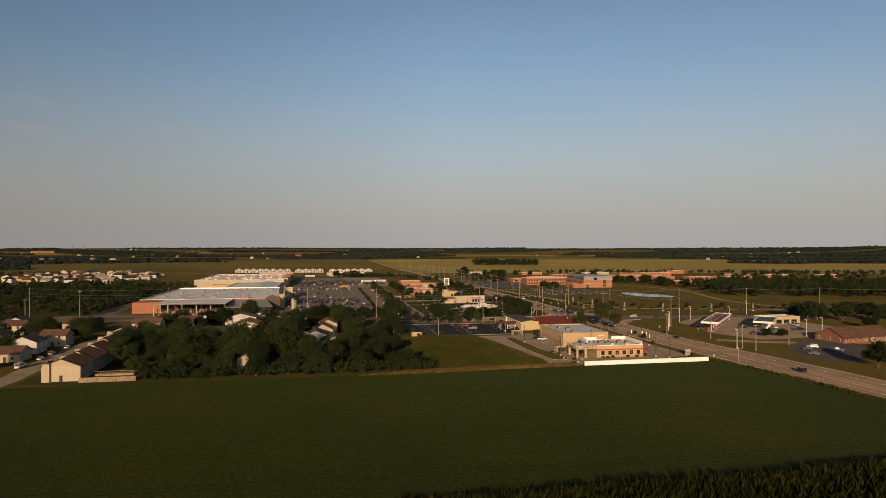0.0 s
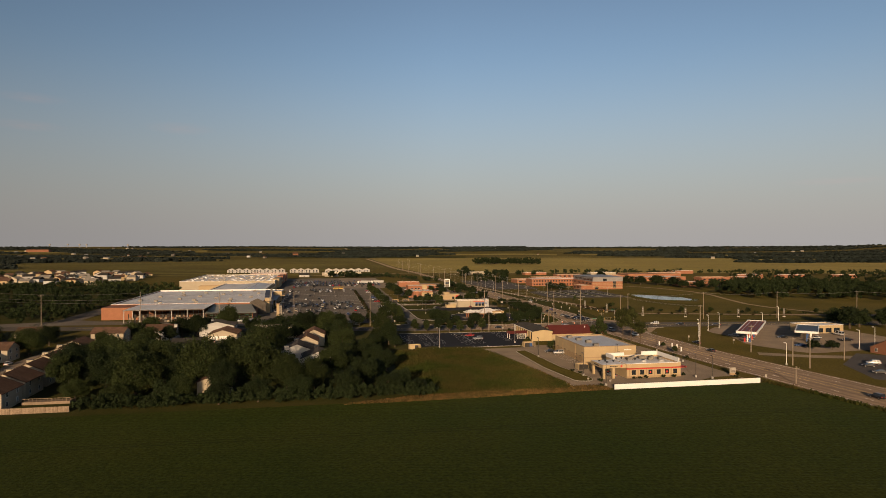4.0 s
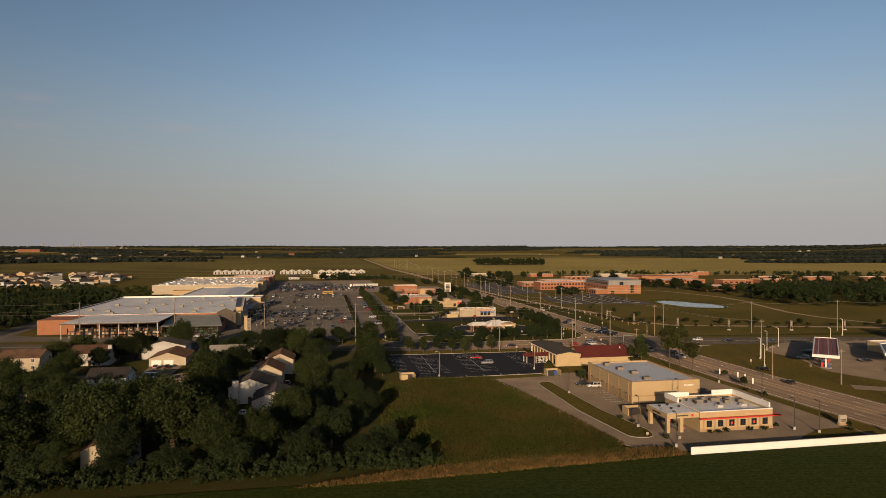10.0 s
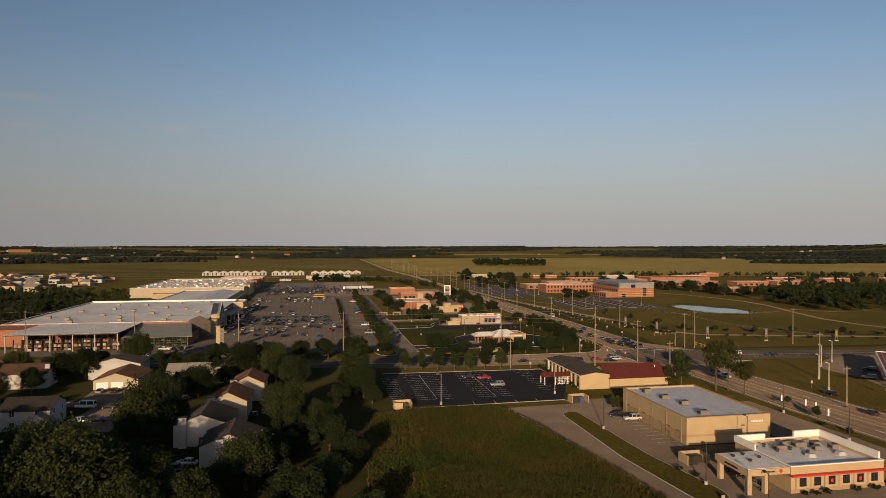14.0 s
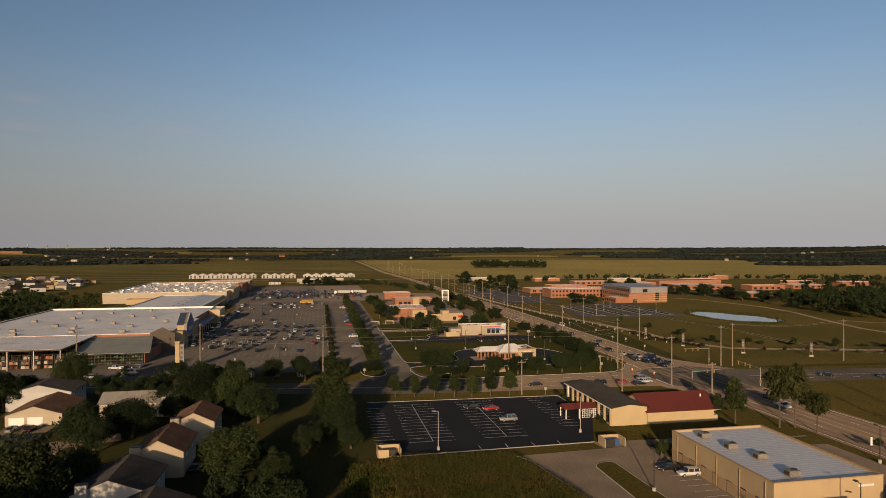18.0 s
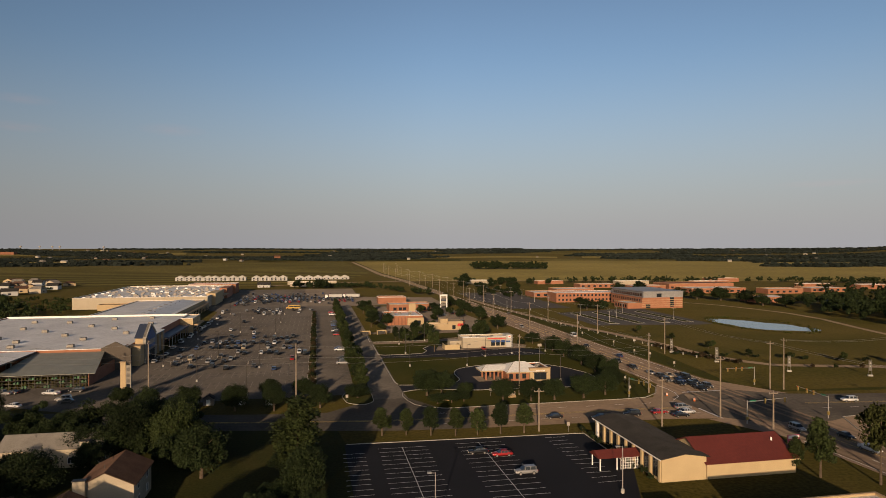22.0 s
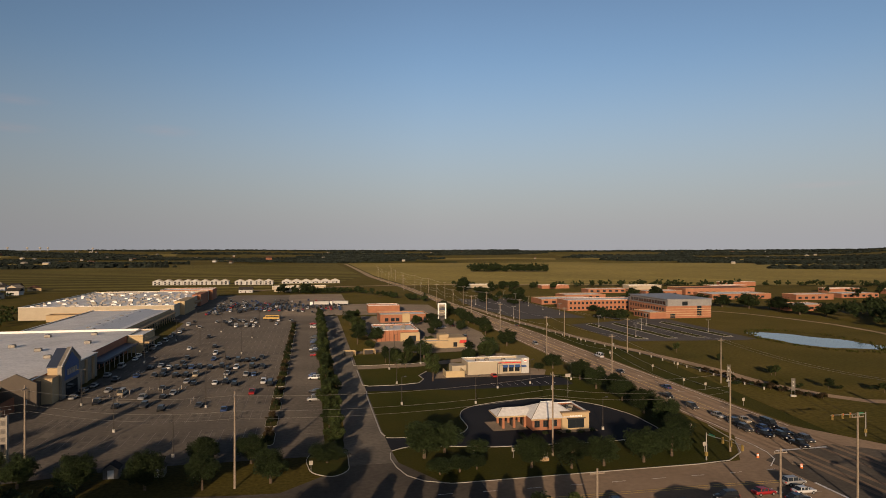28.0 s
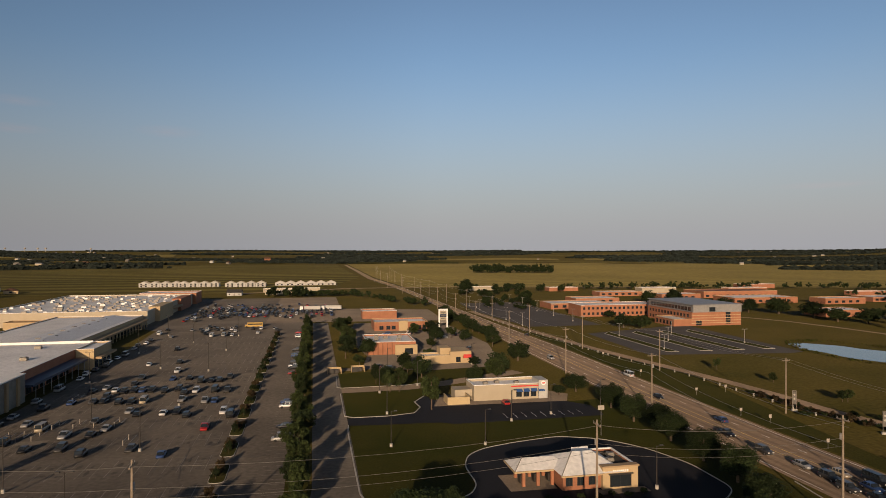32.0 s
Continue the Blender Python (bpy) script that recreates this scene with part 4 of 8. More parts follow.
walls(store2, 0, 96, 0, 150, 8.6, CREAM)
part("roof", Shape().box(0.3, 95.7, 0.3, 149.7, 7.6, 7.9), MEMBRANE, store2)
coping(store2, 0, 96, 0, 150, 8.6, WHITE)
g_ = random.Random(21)
for j in range(13):
    for i in range(15):
        if g_.random() < 0.74:
            x, y, w, d = 4 + i * 6.0 + g_.uniform(-1.2, 1.2), 6 + j * 11.0 + g_.uniform(-2.5, 2.5), g_.uniform(1.6, 3.6), g_.uniform(1.4, 3.0)
            part("skylight", Shape().box(x, x + w, y, y + d, 7.9, 8.3 + g_.uniform(0.2, 0.9), 0.25), g_.choice((SHINGLE_PALE, MEMBRANE, SHINGLE_PALE, UNIT)), store2)
part("front_block", Shape().box(92, 99, 20, 60, 0, 9.6), TAN, store2, "tan entrance block")
part("front_block", Shape().box(92, 98.5, 90, 130, 0, 9.4), BRICK, store2, "brick entrance block")
part("front_canopy", Shape().box(96, 100, 60, 90, 4.2, 5.2), TAN_DARK, store2)
flat_block("loading_dock", -191, 344, 34.5, 12, 4.2, TAN, TAN_DARK, "low tan loading dock against the store", "building", 0.2, TAN_DARK)
flat_block("big_box_store", -158, 507, 45, 26, 9.6, BRICK, MEMBRANE, "brick end block of a large store", "store", 0.5, WHITE)

# takeaway
bk = flat_block("takeaway", 33.5, 124, 23, 10, 4.8, CREAM, MEMBRANE, "cream takeaway restaurant with blue awnings", "restaurant", 0.7, WHITE)
part("low_wing", Shape().box(-5.5, 0, 2.5, 8, 0, 3.2), CREAM, bk, "low cream wing")
part("yard_wall", Shape().box(-9, -2, -3.2, -2.9, 0, 2.3).box(-9, -8.7, -2.9, 3, 0, 2.3).box(-2.3, -2, -2.9, 2.4, 0, 2.3), YELLOW_WALL, bk, "low yellow-brick yard wall")
part("tower", Shape().box(21, 24, -0.4, 6, 0, 5.8), OFFWHITE, bk)
part("round_sign", Shape().tube((22.5, -0.4, 4.9), (22.5, -0.52, 4.9), 0.75, sides=14), WHITE, bk, "round white sign")
part("sign_bar", Shape().box(22.05, 22.95, -0.6, -0.53, 4.7, 5.1), RED, bk, "red bar on the round sign")
for i in range(4):
    part("awning", Shape().add([(13.6 + i * 2.4, -0.02, 3.3), (15.6 + i * 2.4, -0.02, 3.3), (15.6 + i * 2.4, -1.1, 2.5), (13.6 + i * 2.4, -1.1, 2.5), (13.6 + i * 2.4, -0.02, 3.15), (15.6 + i * 2.4, -0.02, 3.15)],
                               [(0, 3, 2, 1), (4, 5, 2, 3), (0, 4, 3), (1, 2, 5)]), BLUE, bk, "blue awning")
    window(bk, 14.6 + i * 2.4, 0, 0.8, 1.7, 1.6, "S", "dark")
part("red_stripe", Shape().box(12, 21, -0.08, 0, 3.9, 4.3), RED, bk)
for x, y in ((5, 5), (9, 6), (15, 4)):
    roof_unit(bk, x, y, 4.1, 1.6, 1.3, 0.9)

# brick restaurants
br1 = flat_block("brick_restaurant", 8, 216, 22, 26, 5.6, BRICK, MEMBRANE, "orange-brick restaurant with a pale flat roof", "restaurant", 0.6, WHITE)
part("entrance", Shape().box(12.5, 22.4, -1.6, 0, 0, 4.4), TAN, br1, "tan stucco entrance")
window(br1, 18.6, -1.6, 0.2, 3.6, 2.6, "S", "dark")
for i in range(6):
    part("pilaster", Shape().box(0.5 + i * 2.1, 1.0 + i * 2.1, -0.15, 0, 0, 5.2), BRICK_DARK, br1)
for x, y in ((5, 10), (10, 16), (15, 8), (17, 19), (6, 20)):
    roof_unit(br1, x, y, 5.0, 2.0, 1.6, 1.1)
br2 = flat_block("brick_restaurant", 19, 298, 31, 20, 5.0, BRICK, MEMBRANE, "long orange-brick restaurant with tan trim", "restaurant", 0.6, TAN)
part("entrance", Shape().box(14, 19, -1.4, 0, 0, 5.8), TAN, br2)
for x in (4, 8, 11, 22, 26, 29):
    window(br2, x, 0, 0.8, 2.2, 2.0, "S", "dark")
taco = flat_block("takeaway", 28, 189, 12, 8, 3.4, TAN, MEMBRANE, "tan takeaway restaurant with a red awning", "restaurant", 0.5, CREAM)
part("main_hall", Shape().box(12, 21, 0.5, 12, 0, 4.8), TAN, taco, "taller tan hall")
part("tower", Shape().box(8, 12.5, 2, 9, 3.4, 6.2), TAN, taco)
part("awning", Shape().box(17.4, 21.2, -0.9, 0.5, 2.2, 3.6, 0.3), RED, taco, "red awning")
window(taco, 15.5, 0.5, 0.5, 1.8, 2.0, "S", "dark")
flat_block("brick_restaurant", 17, 362, 23, 16, 5.2, BRICK, MEMBRANE, "orange-brick restaurant with a white roof edge", "restaurant", 0.6, WHITE)
bb = thing("sign_tower", at(58, 306), "tall white pylon sign with shop panels", "sign")
part("frame", Shape().box(0, 0.8, 0, 1.0, 0, 11.2).box(4.8, 5.6, 0, 1.0, 0, 11.2).box(0.8, 4.8, 0, 1.0, 10.2, 11.2), WHITE, bb)
for k, m in enumerate((UNIT, CREAM, SLATE_BLUE, CREAM)):
    panel = part("sign_panel", Shape().box(0.82, 4.78, 0.2, 0.8, 2.9 + k * 1.8, 4.4 + k * 1.8), m, bb)
    part("panel_bar", Shape().box(1.4, 4.2, 0.14, 0.198, 3.4 + k * 1.8, 3.9 + k * 1.8), SHINGLE_GREY, panel)

# college
col = thing("college_building", at(211, 284), "three-storey orange-brick college building with a pale metal roof", "building")
walls(col, 0, 34, 0, 52, 8.2, BRICK)
part("upper_storey", Shape().box(1.0, 34.2, -0.2, 52, 8.2, 12.6), STEEL, col, "pale metal-clad upper storey")
part("roof", Shape().box(0.2, 35, -0.8, 53, 12.6, 13.0), STEEL, col)
for z in (1.5, 3.0, 4.6, 6.2):
    part("brick_band", Shape().box(-0.04, 34.04, -0.06, 0, z, z + 0.3), TAN, col)
for i in range(13):
    for z in (1.2, 5.0):
        window(col, 0, 4 + i * 3.7, z, 1.9, 1.8, "W", "dark")
    window(col, 1.0, 4 + i * 3.7, 9.0, 3.0, 2.2, "W", "dark")
window(col, 25, 0, 1.0, 3.2, 9.0, "S", "dark"), window(col, 5, 0, 0.3, 3.6, 3.0, "S", "dark"), window(col, 14, -0.2, 8.6, 4, 2.6, "S", "dark")
lowc = flat_block("college_building", 199, 284, 12, 22, 4.2, BRICK, MEMBRANE, "low orange-brick entrance wing of the college", "building", 0.3, TAN)
for i in range(5):
    window(lowc, 0, 3 + i * 4, 0.8, 2.0, 2.2, "W", "dark")
col2 = flat_block("college_building", 166, 346, 58, 22, 8.0, BRICK, MEMBRANE, "two-storey orange-brick college wing with square windows", "building", 0.4, WHITE)
for i in range(17):
    for z in (1.3, 5.0):
        window(col2, 2.6 + i * 3.3, 0, z, 1.5, 1.6, "S", "dark")
part("link", Shape().box(50, 58, -8, 0, 0, 10.5), STEEL, col2, "metal-clad stair tower")
window(col2, 54, -8, 2.0, 3.4, 6.5, "S", "dark")
for (u, v, w, d, h) in ((166, 402, 50, 26, 4.4), (205, 445, 40, 24, 4.4), (330, 310, 34, 22, 4.6), (338, 418, 62, 30, 5), (350, 480, 80, 34, 6.2), (410, 398, 40, 18, 5), (470, 410, 42, 24, 4.2), (300, 470, 40, 22, 5), (262, 520, 46, 18, 4.2)):
    b = flat_block("school_building", u, v, w, d, h, BRICK, MEMBRANE if h < 6 else BRICK_DARK, "low orange-brick school block with a flat roof", "building", 0.3, TAN)
    for i in range(int(w / 7)):
        window(b, 4 + i * 7, 0, 1.2, 3.2, 1.8, "S", "dark")
for (u, v, w, d, h) in ((330, 560, 40, 16, 5), (420, 540, 46, 14, 5), (520, 480, 40, 14, 4), (560, 440, 36, 16, 5), (640, 430, 30, 14, 5), (240, 600, 34, 14, 4), (480, 600, 44, 16, 5), (150, 630, 40, 14, 4), (700, 330, 34, 16, 5), (760, 300, 26, 14, 5)):
    flat_block("warehouse", u, v, w, d, h, CREAM if (u // 10) % 2 else BRICK, MEMBRANE, "low pale commercial building far beyond the college", "building", 0.3, WHITE)

# filling station
gas = thing("filling_station_canopy", at(135.6, -75.6, 0, 48.5), "long filling station canopy with a red roof in a white rim", "canopy")
part("roof", Shape().box(0.4, 52.6, 0.4, 8.6, 4.9, 5.2), mat("faded_red_panel", (0.27, 0.068, 0.05), 0.7, 0.15, 0.3, 3.0, 0.05), gas, "faded red roof panels")
part("rim", Shape().box(0, 53, 0, 0.4, 4.4, 5.5).box(0, 53, 8.6, 9, 4.4, 5.5).box(0, 0.4, 0.4, 8.6, 4.4, 5.5).box(52.6, 53, 0.4, 8.6, 4.4, 5.5), WHITE, gas, "white canopy rim")
for k in range(4):
    part("roof_seam", Shape().box(0.5, 52.5, 1.85 + k * 1.7, 2.15 + k * 1.7, 5.2, 5.3), OFFWHITE if k % 2 else DARKMETAL, gas)
for i in range(5):
    part("column", Shape().box(4 + i * 9.4, 4.5 + i * 9.4, 4.2, 4.7, 0, 4.9), WHITE, gas)
    part("fuel_pump", Shape().box(3.6 + i * 9.4, 4.9 + i * 9.4, 3.0, 3.7, 0.15, 2.0), RED if i % 2 else BLUE, gas)
    part("fuel_pump", Shape().box(3.6 + i * 9.4, 4.9 + i * 9.4, 5.3, 6.0, 0.15, 2.0), BLUE if i % 2 else RED, gas)
    part("island", Shape().box(2.6 + i * 9.4, 6.0 + i * 9.4, 2.6, 6.4, 0, 0.15), KERB, gas)
gas2 = thing("filling_station_canopy", at(165, -80, 0, 48.5), "dark filling station canopy with a pale rim", "canopy")
part("roof", Shape().box(0.4, 29.6, 0.4, 9.6, 4.9, 5.2), DARKMETAL, gas2)
part("rim", Shape().box(0, 30, 0, 0.4, 4.5, 5.5).box(0, 30, 9.6, 10, 4.5, 5.5).box(0, 0.4, 0.4, 9.6, 4.5, 5.5).box(29.6, 30, 0.4, 9.6, 4.5, 5.5), WHITE, gas2, "white canopy rim")
part("rim_stripe", Shape().box(-0.03, 30.03, -0.03, 0, 4.6, 4.9), BLUE, gas2)
for i in range(4):
    part("column", Shape().box(3 + i * 7.6, 3.6 + i * 7.6, 4.7, 5.2, 0, 4.9), BLUE, gas2)
    part("fuel_pump", Shape().box(2.8 + i * 7.6, 3.9 + i * 7.6, 3.2, 3.9, 0.1, 2.0), WHITE, gas2)
kiosk = flat_block("kiosk_building", 184, -50, 22, 12, 4.2, TAN, MEMBRANE, "low filling station shop with a flat roof", "building", 0.4, WHITE)
for i in range(4):
    window(kiosk, 3 + i * 5, 0, 0.5, 3.4, 2.2, "S", "dark")

# ---- pond, college car park, paths, lawns ----
setting("water", patch(rounded([(214, 208), (210, 194), (213, 180), (211, 168), (219, 152), (229, 149), (240, 141), (250, 150), (246, 162), (248, 174), (238, 186), (236, 198), (222, 212)], 6), 0.05), WATER, "small still pond in a meadow", "pond")
setting("car_park", patch([(131, 192), (196, 184), (205, 186), (210, 292), (180, 280), (134, 264)], 0.05), ASPHALT_MID, "empty black college car park", "car park")
for u in (146, 163, 180, 196):
    isl = setting("island", Shape().slab([P(u - 2.6, 198), P(u + 2.6, 197), P(u + 2.6, 268), P(u - 2.6, 262)], 0.0, 0.18), LAWN, "grass island in the college car park", "island")
    part("kerb", kerb([(u - 2.6, 198), (u + 2.6, 197), (u + 2.6, 268), (u - 2.6, 262)], True, 0.5, 0.2), KERB, isl)
setting("car_park", patch([(112, 300), (160, 300), (162, 470), (108, 470), (104, 400)], 0.05), ASPHALT_MID, "large black car park beyond the main road", "car park")
setting("footpath", ribbon([(252, 326), (268, 325), (276, 318), (286, 295), (292, 262), (295, 232), (290, 195), (275, 150), (263, 108), (262, 80), (268, 55), (280, 34), (310, 14), (360, 0)], -1.9, 1.9, 0.06), HIGHWAY, "pale winding concrete footpath across the meadow", "path")
setting("footpath", ribbon([(420, -6), (330, 8), (262, 27), (205, 42), (165, 53), (146, 59), (139.5, 68), (134, 82), (131.8, 96), (131.5, 112), (129, 132), (125.5, 154), (120, 182), (114.5, 215), (109.5, 258), (105, 305), (101, 400)], -2.5, 2.5, 0.06), HIGHWAY, "pale footpath along the main road", "path")
RAIL_V, RAIL_U = [78, 90, 117, 127, 143, 157, 169, 181, 195, 210, 250, 288, 315, 342], [125.6, 123.8, 122.8, 122.3, 121.4, 119.8, 116.9, 114.8, 112.6, 110.8, 107.7, 104, 101.8, 99.2]
for i in range(32):
    v = 80 + i * 8.2
    u = np.interp(v, RAIL_V, RAIL_U)
    bl = thing("bollard_post", at(u, v), "short white post of a low roadside rail", "post", "posts of the roadside rail")
    part("post", Shape().box(-0.2, 0.2, -0.2, 0.2, 0, 0.85, 0.04), KERB, bl)
    part("cap", Shape().box(-0.24, 0.24, -0.24, 0.24, 0.85, 0.95), KERB, bl)
    if i < 31:
        u2 = np.interp(v + 8.2, RAIL_V, RAIL_U)
        part("rail", Shape().tube((0.0, 0.2, 0.7), (u2 - u, 8.0, 0.7), 0.09, sides=6), DARKMETAL, bl)
setting("lawn", patch([(4, 17.2), (68, 17.8), (79, 36), (78, 120), (60, 118), (20, 115), (-6.4, 112), (-6.4, 56), (-6.4, 36), (-5.8, 29), (-4.2, 23.5), (-1.2, 19.7)], 0.02), LAWN, "mown lawn round the bank", "lawn")
setting("lawn", patch([(-6.5, 112), (20, 112), (28, 150), (55, 160), (56, 184), (-6.8, 176)], 0.019), LAWN, "mown lawn between the restaurants", "lawn")
setting("driveway", ribbon([(-7.5, 146.6), (16, 147.6), (28, 151), (45, 159), (62, 167)], -3.4, 3.4, 0.043), CONCRETE, "pale drive between two lawns", "driveway")
setting("lawn", patch([(104, 22), (125, 16), (205, 8), (262, -2), (330, 0), (262, 24.5), (205, 40), (165, 51), (144.5, 57.5), (137.5, 67), (131.7, 82), (129.4, 96), (129.1, 112), (126.6, 132), (123, 154), (117.5, 182), (112, 215), (107, 258), (102.5, 305), (102, 120)], 0.02), LAWN, "mown verge between the main road and footpath", "lawn")
# drives round the bank and restaurants
BANKLOT = rounded([(-6.4, 51.2), (-3.3, 50.4), (9.4, 48.8), (14.3, 51), (17, 56), (17, 67), (19.3, 74), (24, 78.3), (33, 81.5), (45, 84), (54.6, 80), (59, 75), (62.3, 70), (66, 58.8), (66, 44), (60, 38.5), (48, 37), (18, 38.5), (1.3, 43.2), (-3, 42.1), (-6.4, 39.5)], 3)
setting("car_park", patch(BANKLOT, 0.045), ASPHALT, "fresh black drive looping round the bank", "car park")
setting("kerb", kerb(BANKLOT[4:-4], False, 0.22), KERB, "pale concrete kerb", "kerb")
BKLOT = rounded([(-6.4, 104), (6, 103), (19, 102.4), (22, 100.2), (66, 100.8), (67, 112), (60.5, 120), (24, 121), (20, 134), (15.6, 127), (16.3, 120), (13.5, 113.6), (5.6, 111.6), (-6.4, 111.6)], 1.6)
setting("car_park", patch(BKLOT, 0.046), ASPHALT, "fresh black car park in front of the takeaway", "car park")
setting("pavement", patch([(20, 120), (62, 119), (66, 128), (58, 137), (24, 134)], 0.05), CONCRETE, "pale concrete round the takeaway", "pavement")
setting("car_park", patch([(-6, 180), (13, 184), (26, 176), (60, 180), (70, 240), (66, 330), (10, 340), (2, 262), (8, 214), (4, 188), (-6, 186)], 0.046), LOT_PALE, "worn pale car park round the restaurants", "car park")
setting("pavement", patch([(22.5, 51.2), (32, 51), (32, 60), (22.4, 60.2)], 0.06), CONCRETE, "concrete apron of the bank's drive-through", "pavement")
setting("pavement", patch([(39, 46.2), (49.4, 46.1), (49.4, 48.8), (39, 48.8)], 0.06), CONCRETE, "concrete walk before the bank", "pavement")
# filling station ground
setting("pavement", patch(rounded([(137, -33), (150, -19), (161, -12.5), (178, -9.5), (215, -14), (215, -95), (178, -100), (140, -104), (130, -76), (139, -50)], 6), 0.05), CONCRETE, "pale concrete forecourt of the filling station", "pavement")
setting("road", ribbon([(118, -100), (135, -110), (160, -118), (230, -128), (400, -150)], -3.5, 3.5, 0.05), CONCRETE, "pale access lane behind the verge", "road")
# verge islands of the drive
ISL = rounded([(17.5, -75), (22.5, -73.5), (23.8, -112), (27.4, -134), (25.5, -139), (20, -138), (17.3, -112)], 2.5)
setting("island", Shape().slab([P(*p) for p in reversed(ISL)], 0.0, 0.14), GRASS, "dry grass strip beside the concrete drive", "lawn")
setting("kerb", kerb(ISL, True), KERB, "pale concrete kerb", "kerb")
setting("lawn", patch([(34, -50), (66, -50), (66, -62), (26, -60), (33, -46)], 0.055), GRASS, "shaded grass behind the yellow hall", "lawn")
ISL2 = rounded([(60, -146), (78, -147.5), (79.5, -140), (70, -140.5)], 1.5)
setting("island", Shape().slab([P(*p) for p in ISL2], 0.0, 0.14), GRASS, "small grass island near the restaurant sign", "lawn")
setting("lawn", patch([(61.5, -66), (81, -66), (82.5, -110), (80.8, -145), (79.8, -145), (79.5, -110), (78, -72), (62, -72)], 0.055), GRASS, "grass verge beside the main road", "lawn")

# ---- houses ----
def house(u, v, w, d, eave, ridge, wall, roofm, label, along="y", turn=0.0, chimney=None, front="S", storeys=2, garage=0, name="house"):
    """A timber house; its own axes start at its near left corner."""
    b = thing(name, at(u, v, 0, turn), label, "house")
    walls(b, 0, w, 0, d, eave, wall, t=0.2)
    pitched(b, 0, w, 0, d, eave + 0.02, ridge, roofm, along)
    gables(b, 0, w, 0, d, eave, ridge - 0.03, wall, along, 0.2)
    zs = (0.9, 3.5) if storeys == 2 else (0.9,)
    for z in zs:
        for side, n, length in (("S", max(1, int(w / 4)), w), ("W", max(1, int(d / 4.5)), d), ("E", max(1, int(d / 4.5)), d)):
            for i in range(n):
                k = length * (i + 0.5) / n
                if side == "S":
                    if along == "x" and not (garage and z < 1):
                        window(b, k, 0, z, 1.1, 1.3, "S")
                else:
                    window(b, 0 if side == "W" else w, k, z, 1.1, 1.3, side)
    for i in range(garage):
        part("garage_door", Shape().box(0.9 + i * 4.4, 4.5 + i * 4.4, -0.06, 0, 0, 2.3), WHITE, b, "white garage door")
    if not garage:
        part("front_door", Shape().box(w * 0.5 - 0.5, w * 0.5 + 0.5, -0.06, 0, 0, 2.1), SHINGLE_BROWN, b)
    if chimney:
        x, y, cw, top = chimney
        part("chimney", Shape().box(x, x + cw, y, y + 1.0, 0, top), wall, b)
        part("chimney_cap", Shape().box(x - 0.1, x + cw + 0.1, y - 0.1, y + 1.1, top, top + 0.15), DARKMETAL, b)
    for i in range(2):
        x, y = (w * 0.38, d * (0.3 + 0.4 * i)) if along == "y" else (w * (0.3 + 0.4 * i), d * 0.38)
        part("roof_pipe", Shape().tube((x, y, eave + 0.3), (x, y, ridge + 0.3), 0.08, sides=6), DARKMETAL, b)
    return b


# terrace that steps along the gardens
house(-74, -44, 9.4, 12, 5.3, 7.6, CREAM, SHINGLE_BROWN, "cream two-storey house with a brown shingle roof", chimney=(-0.3, -0.9, 2.0, 6.6))
house(-77, -66, 9.8, 13, 5.3, 7.8, CREAM, SHINGLE_BROWN, "cream two-storey house with a dark brown roof and chimney", chimney=(-0.2, -0.9, 2.0, 6.8))
house(-81.3, -86.5, 12.2, 13, 5.1, 7.4, OFFWHITE, SHINGLE, "white two-storey house with a dark shingle roof", chimney=(1.2, -1.0, 1.8, 7.0))
house(-73, -101.5, 12, 12, 4.4, 6.8, OFFWHITE, SHINGLE, "white house with a dark shingle roof among trees", chimney=(3.4, -1.0, 1.6, 6.0))
house(-98.5, -16, 20, 9, 4.2, 6.3, CREAM, SHINGLE_GREY, "long house with a pale grey shingle roof", along="x", chimney=(16, -0.7, 1.8, 5.6), storeys=1)
house(-127, -3, 17, 12, 5.2, 7.4, OFFWHITE, SHINGLE, "white house with a broad gable and dark roof")
house(-120, -19.5, 13.5, 16.4, 3.0, 5.2, CREAM, SHINGLE_BROWN, "cream garage wing with two white doors", storeys=1, garage=2, name="garage")
house(-102.5, -141, 9, 10, 5.0, 7.0, CREAM, SHINGLE_BROWN, "cream house half hidden under trees by the field")
house(-127, -65, 11.6, 10.6, 5.0, 7.3, OFFWHITE, SHINGLE_MID, "white two-storey house with a dark grey shingle roof by a drive", along="x")
house(-119.6, -67.6, 4.6, 2.6, 3.0, 4.6, OFFWHITE, SHINGLE_GREY, "white gabled porch wing with a grey roof", storeys=1, name="porch")
house(-143, -74, 12, 11, 3.2, 5.6, CREAM, SHINGLE_BROWN, "low cream house with a reddish-brown roof", along="x", storeys=1)
house(-150, -14, 14, 10, 5.0, 7.4, OFFWHITE, SHINGLE_BROWN, "white house with a dark brown roof near the shops", along="x", chimney=(13, 2, 1.4, 7.6))
# row along the western street
for i, (du, v) in enumerate(((0, -147), (-0.6, -131), (-1.4, -114), (-2.6, -97), (-4.2, -80), (-6, -62))):
    house(-165.2 + du, v, 12.2, 12.6, 5.1, 7.7, CREAM, SHINGLE_BROWN, "cream two-storey house with a brown roof beside the field street", chimney=(0.6, -0.9, 2.2, 6.2))
house(-171.5, -22, 14.2, 11, 5.2, 7.4, CREAM, SHINGLE_BROWN, "cream house with a brown roof at the street's end", along="x")
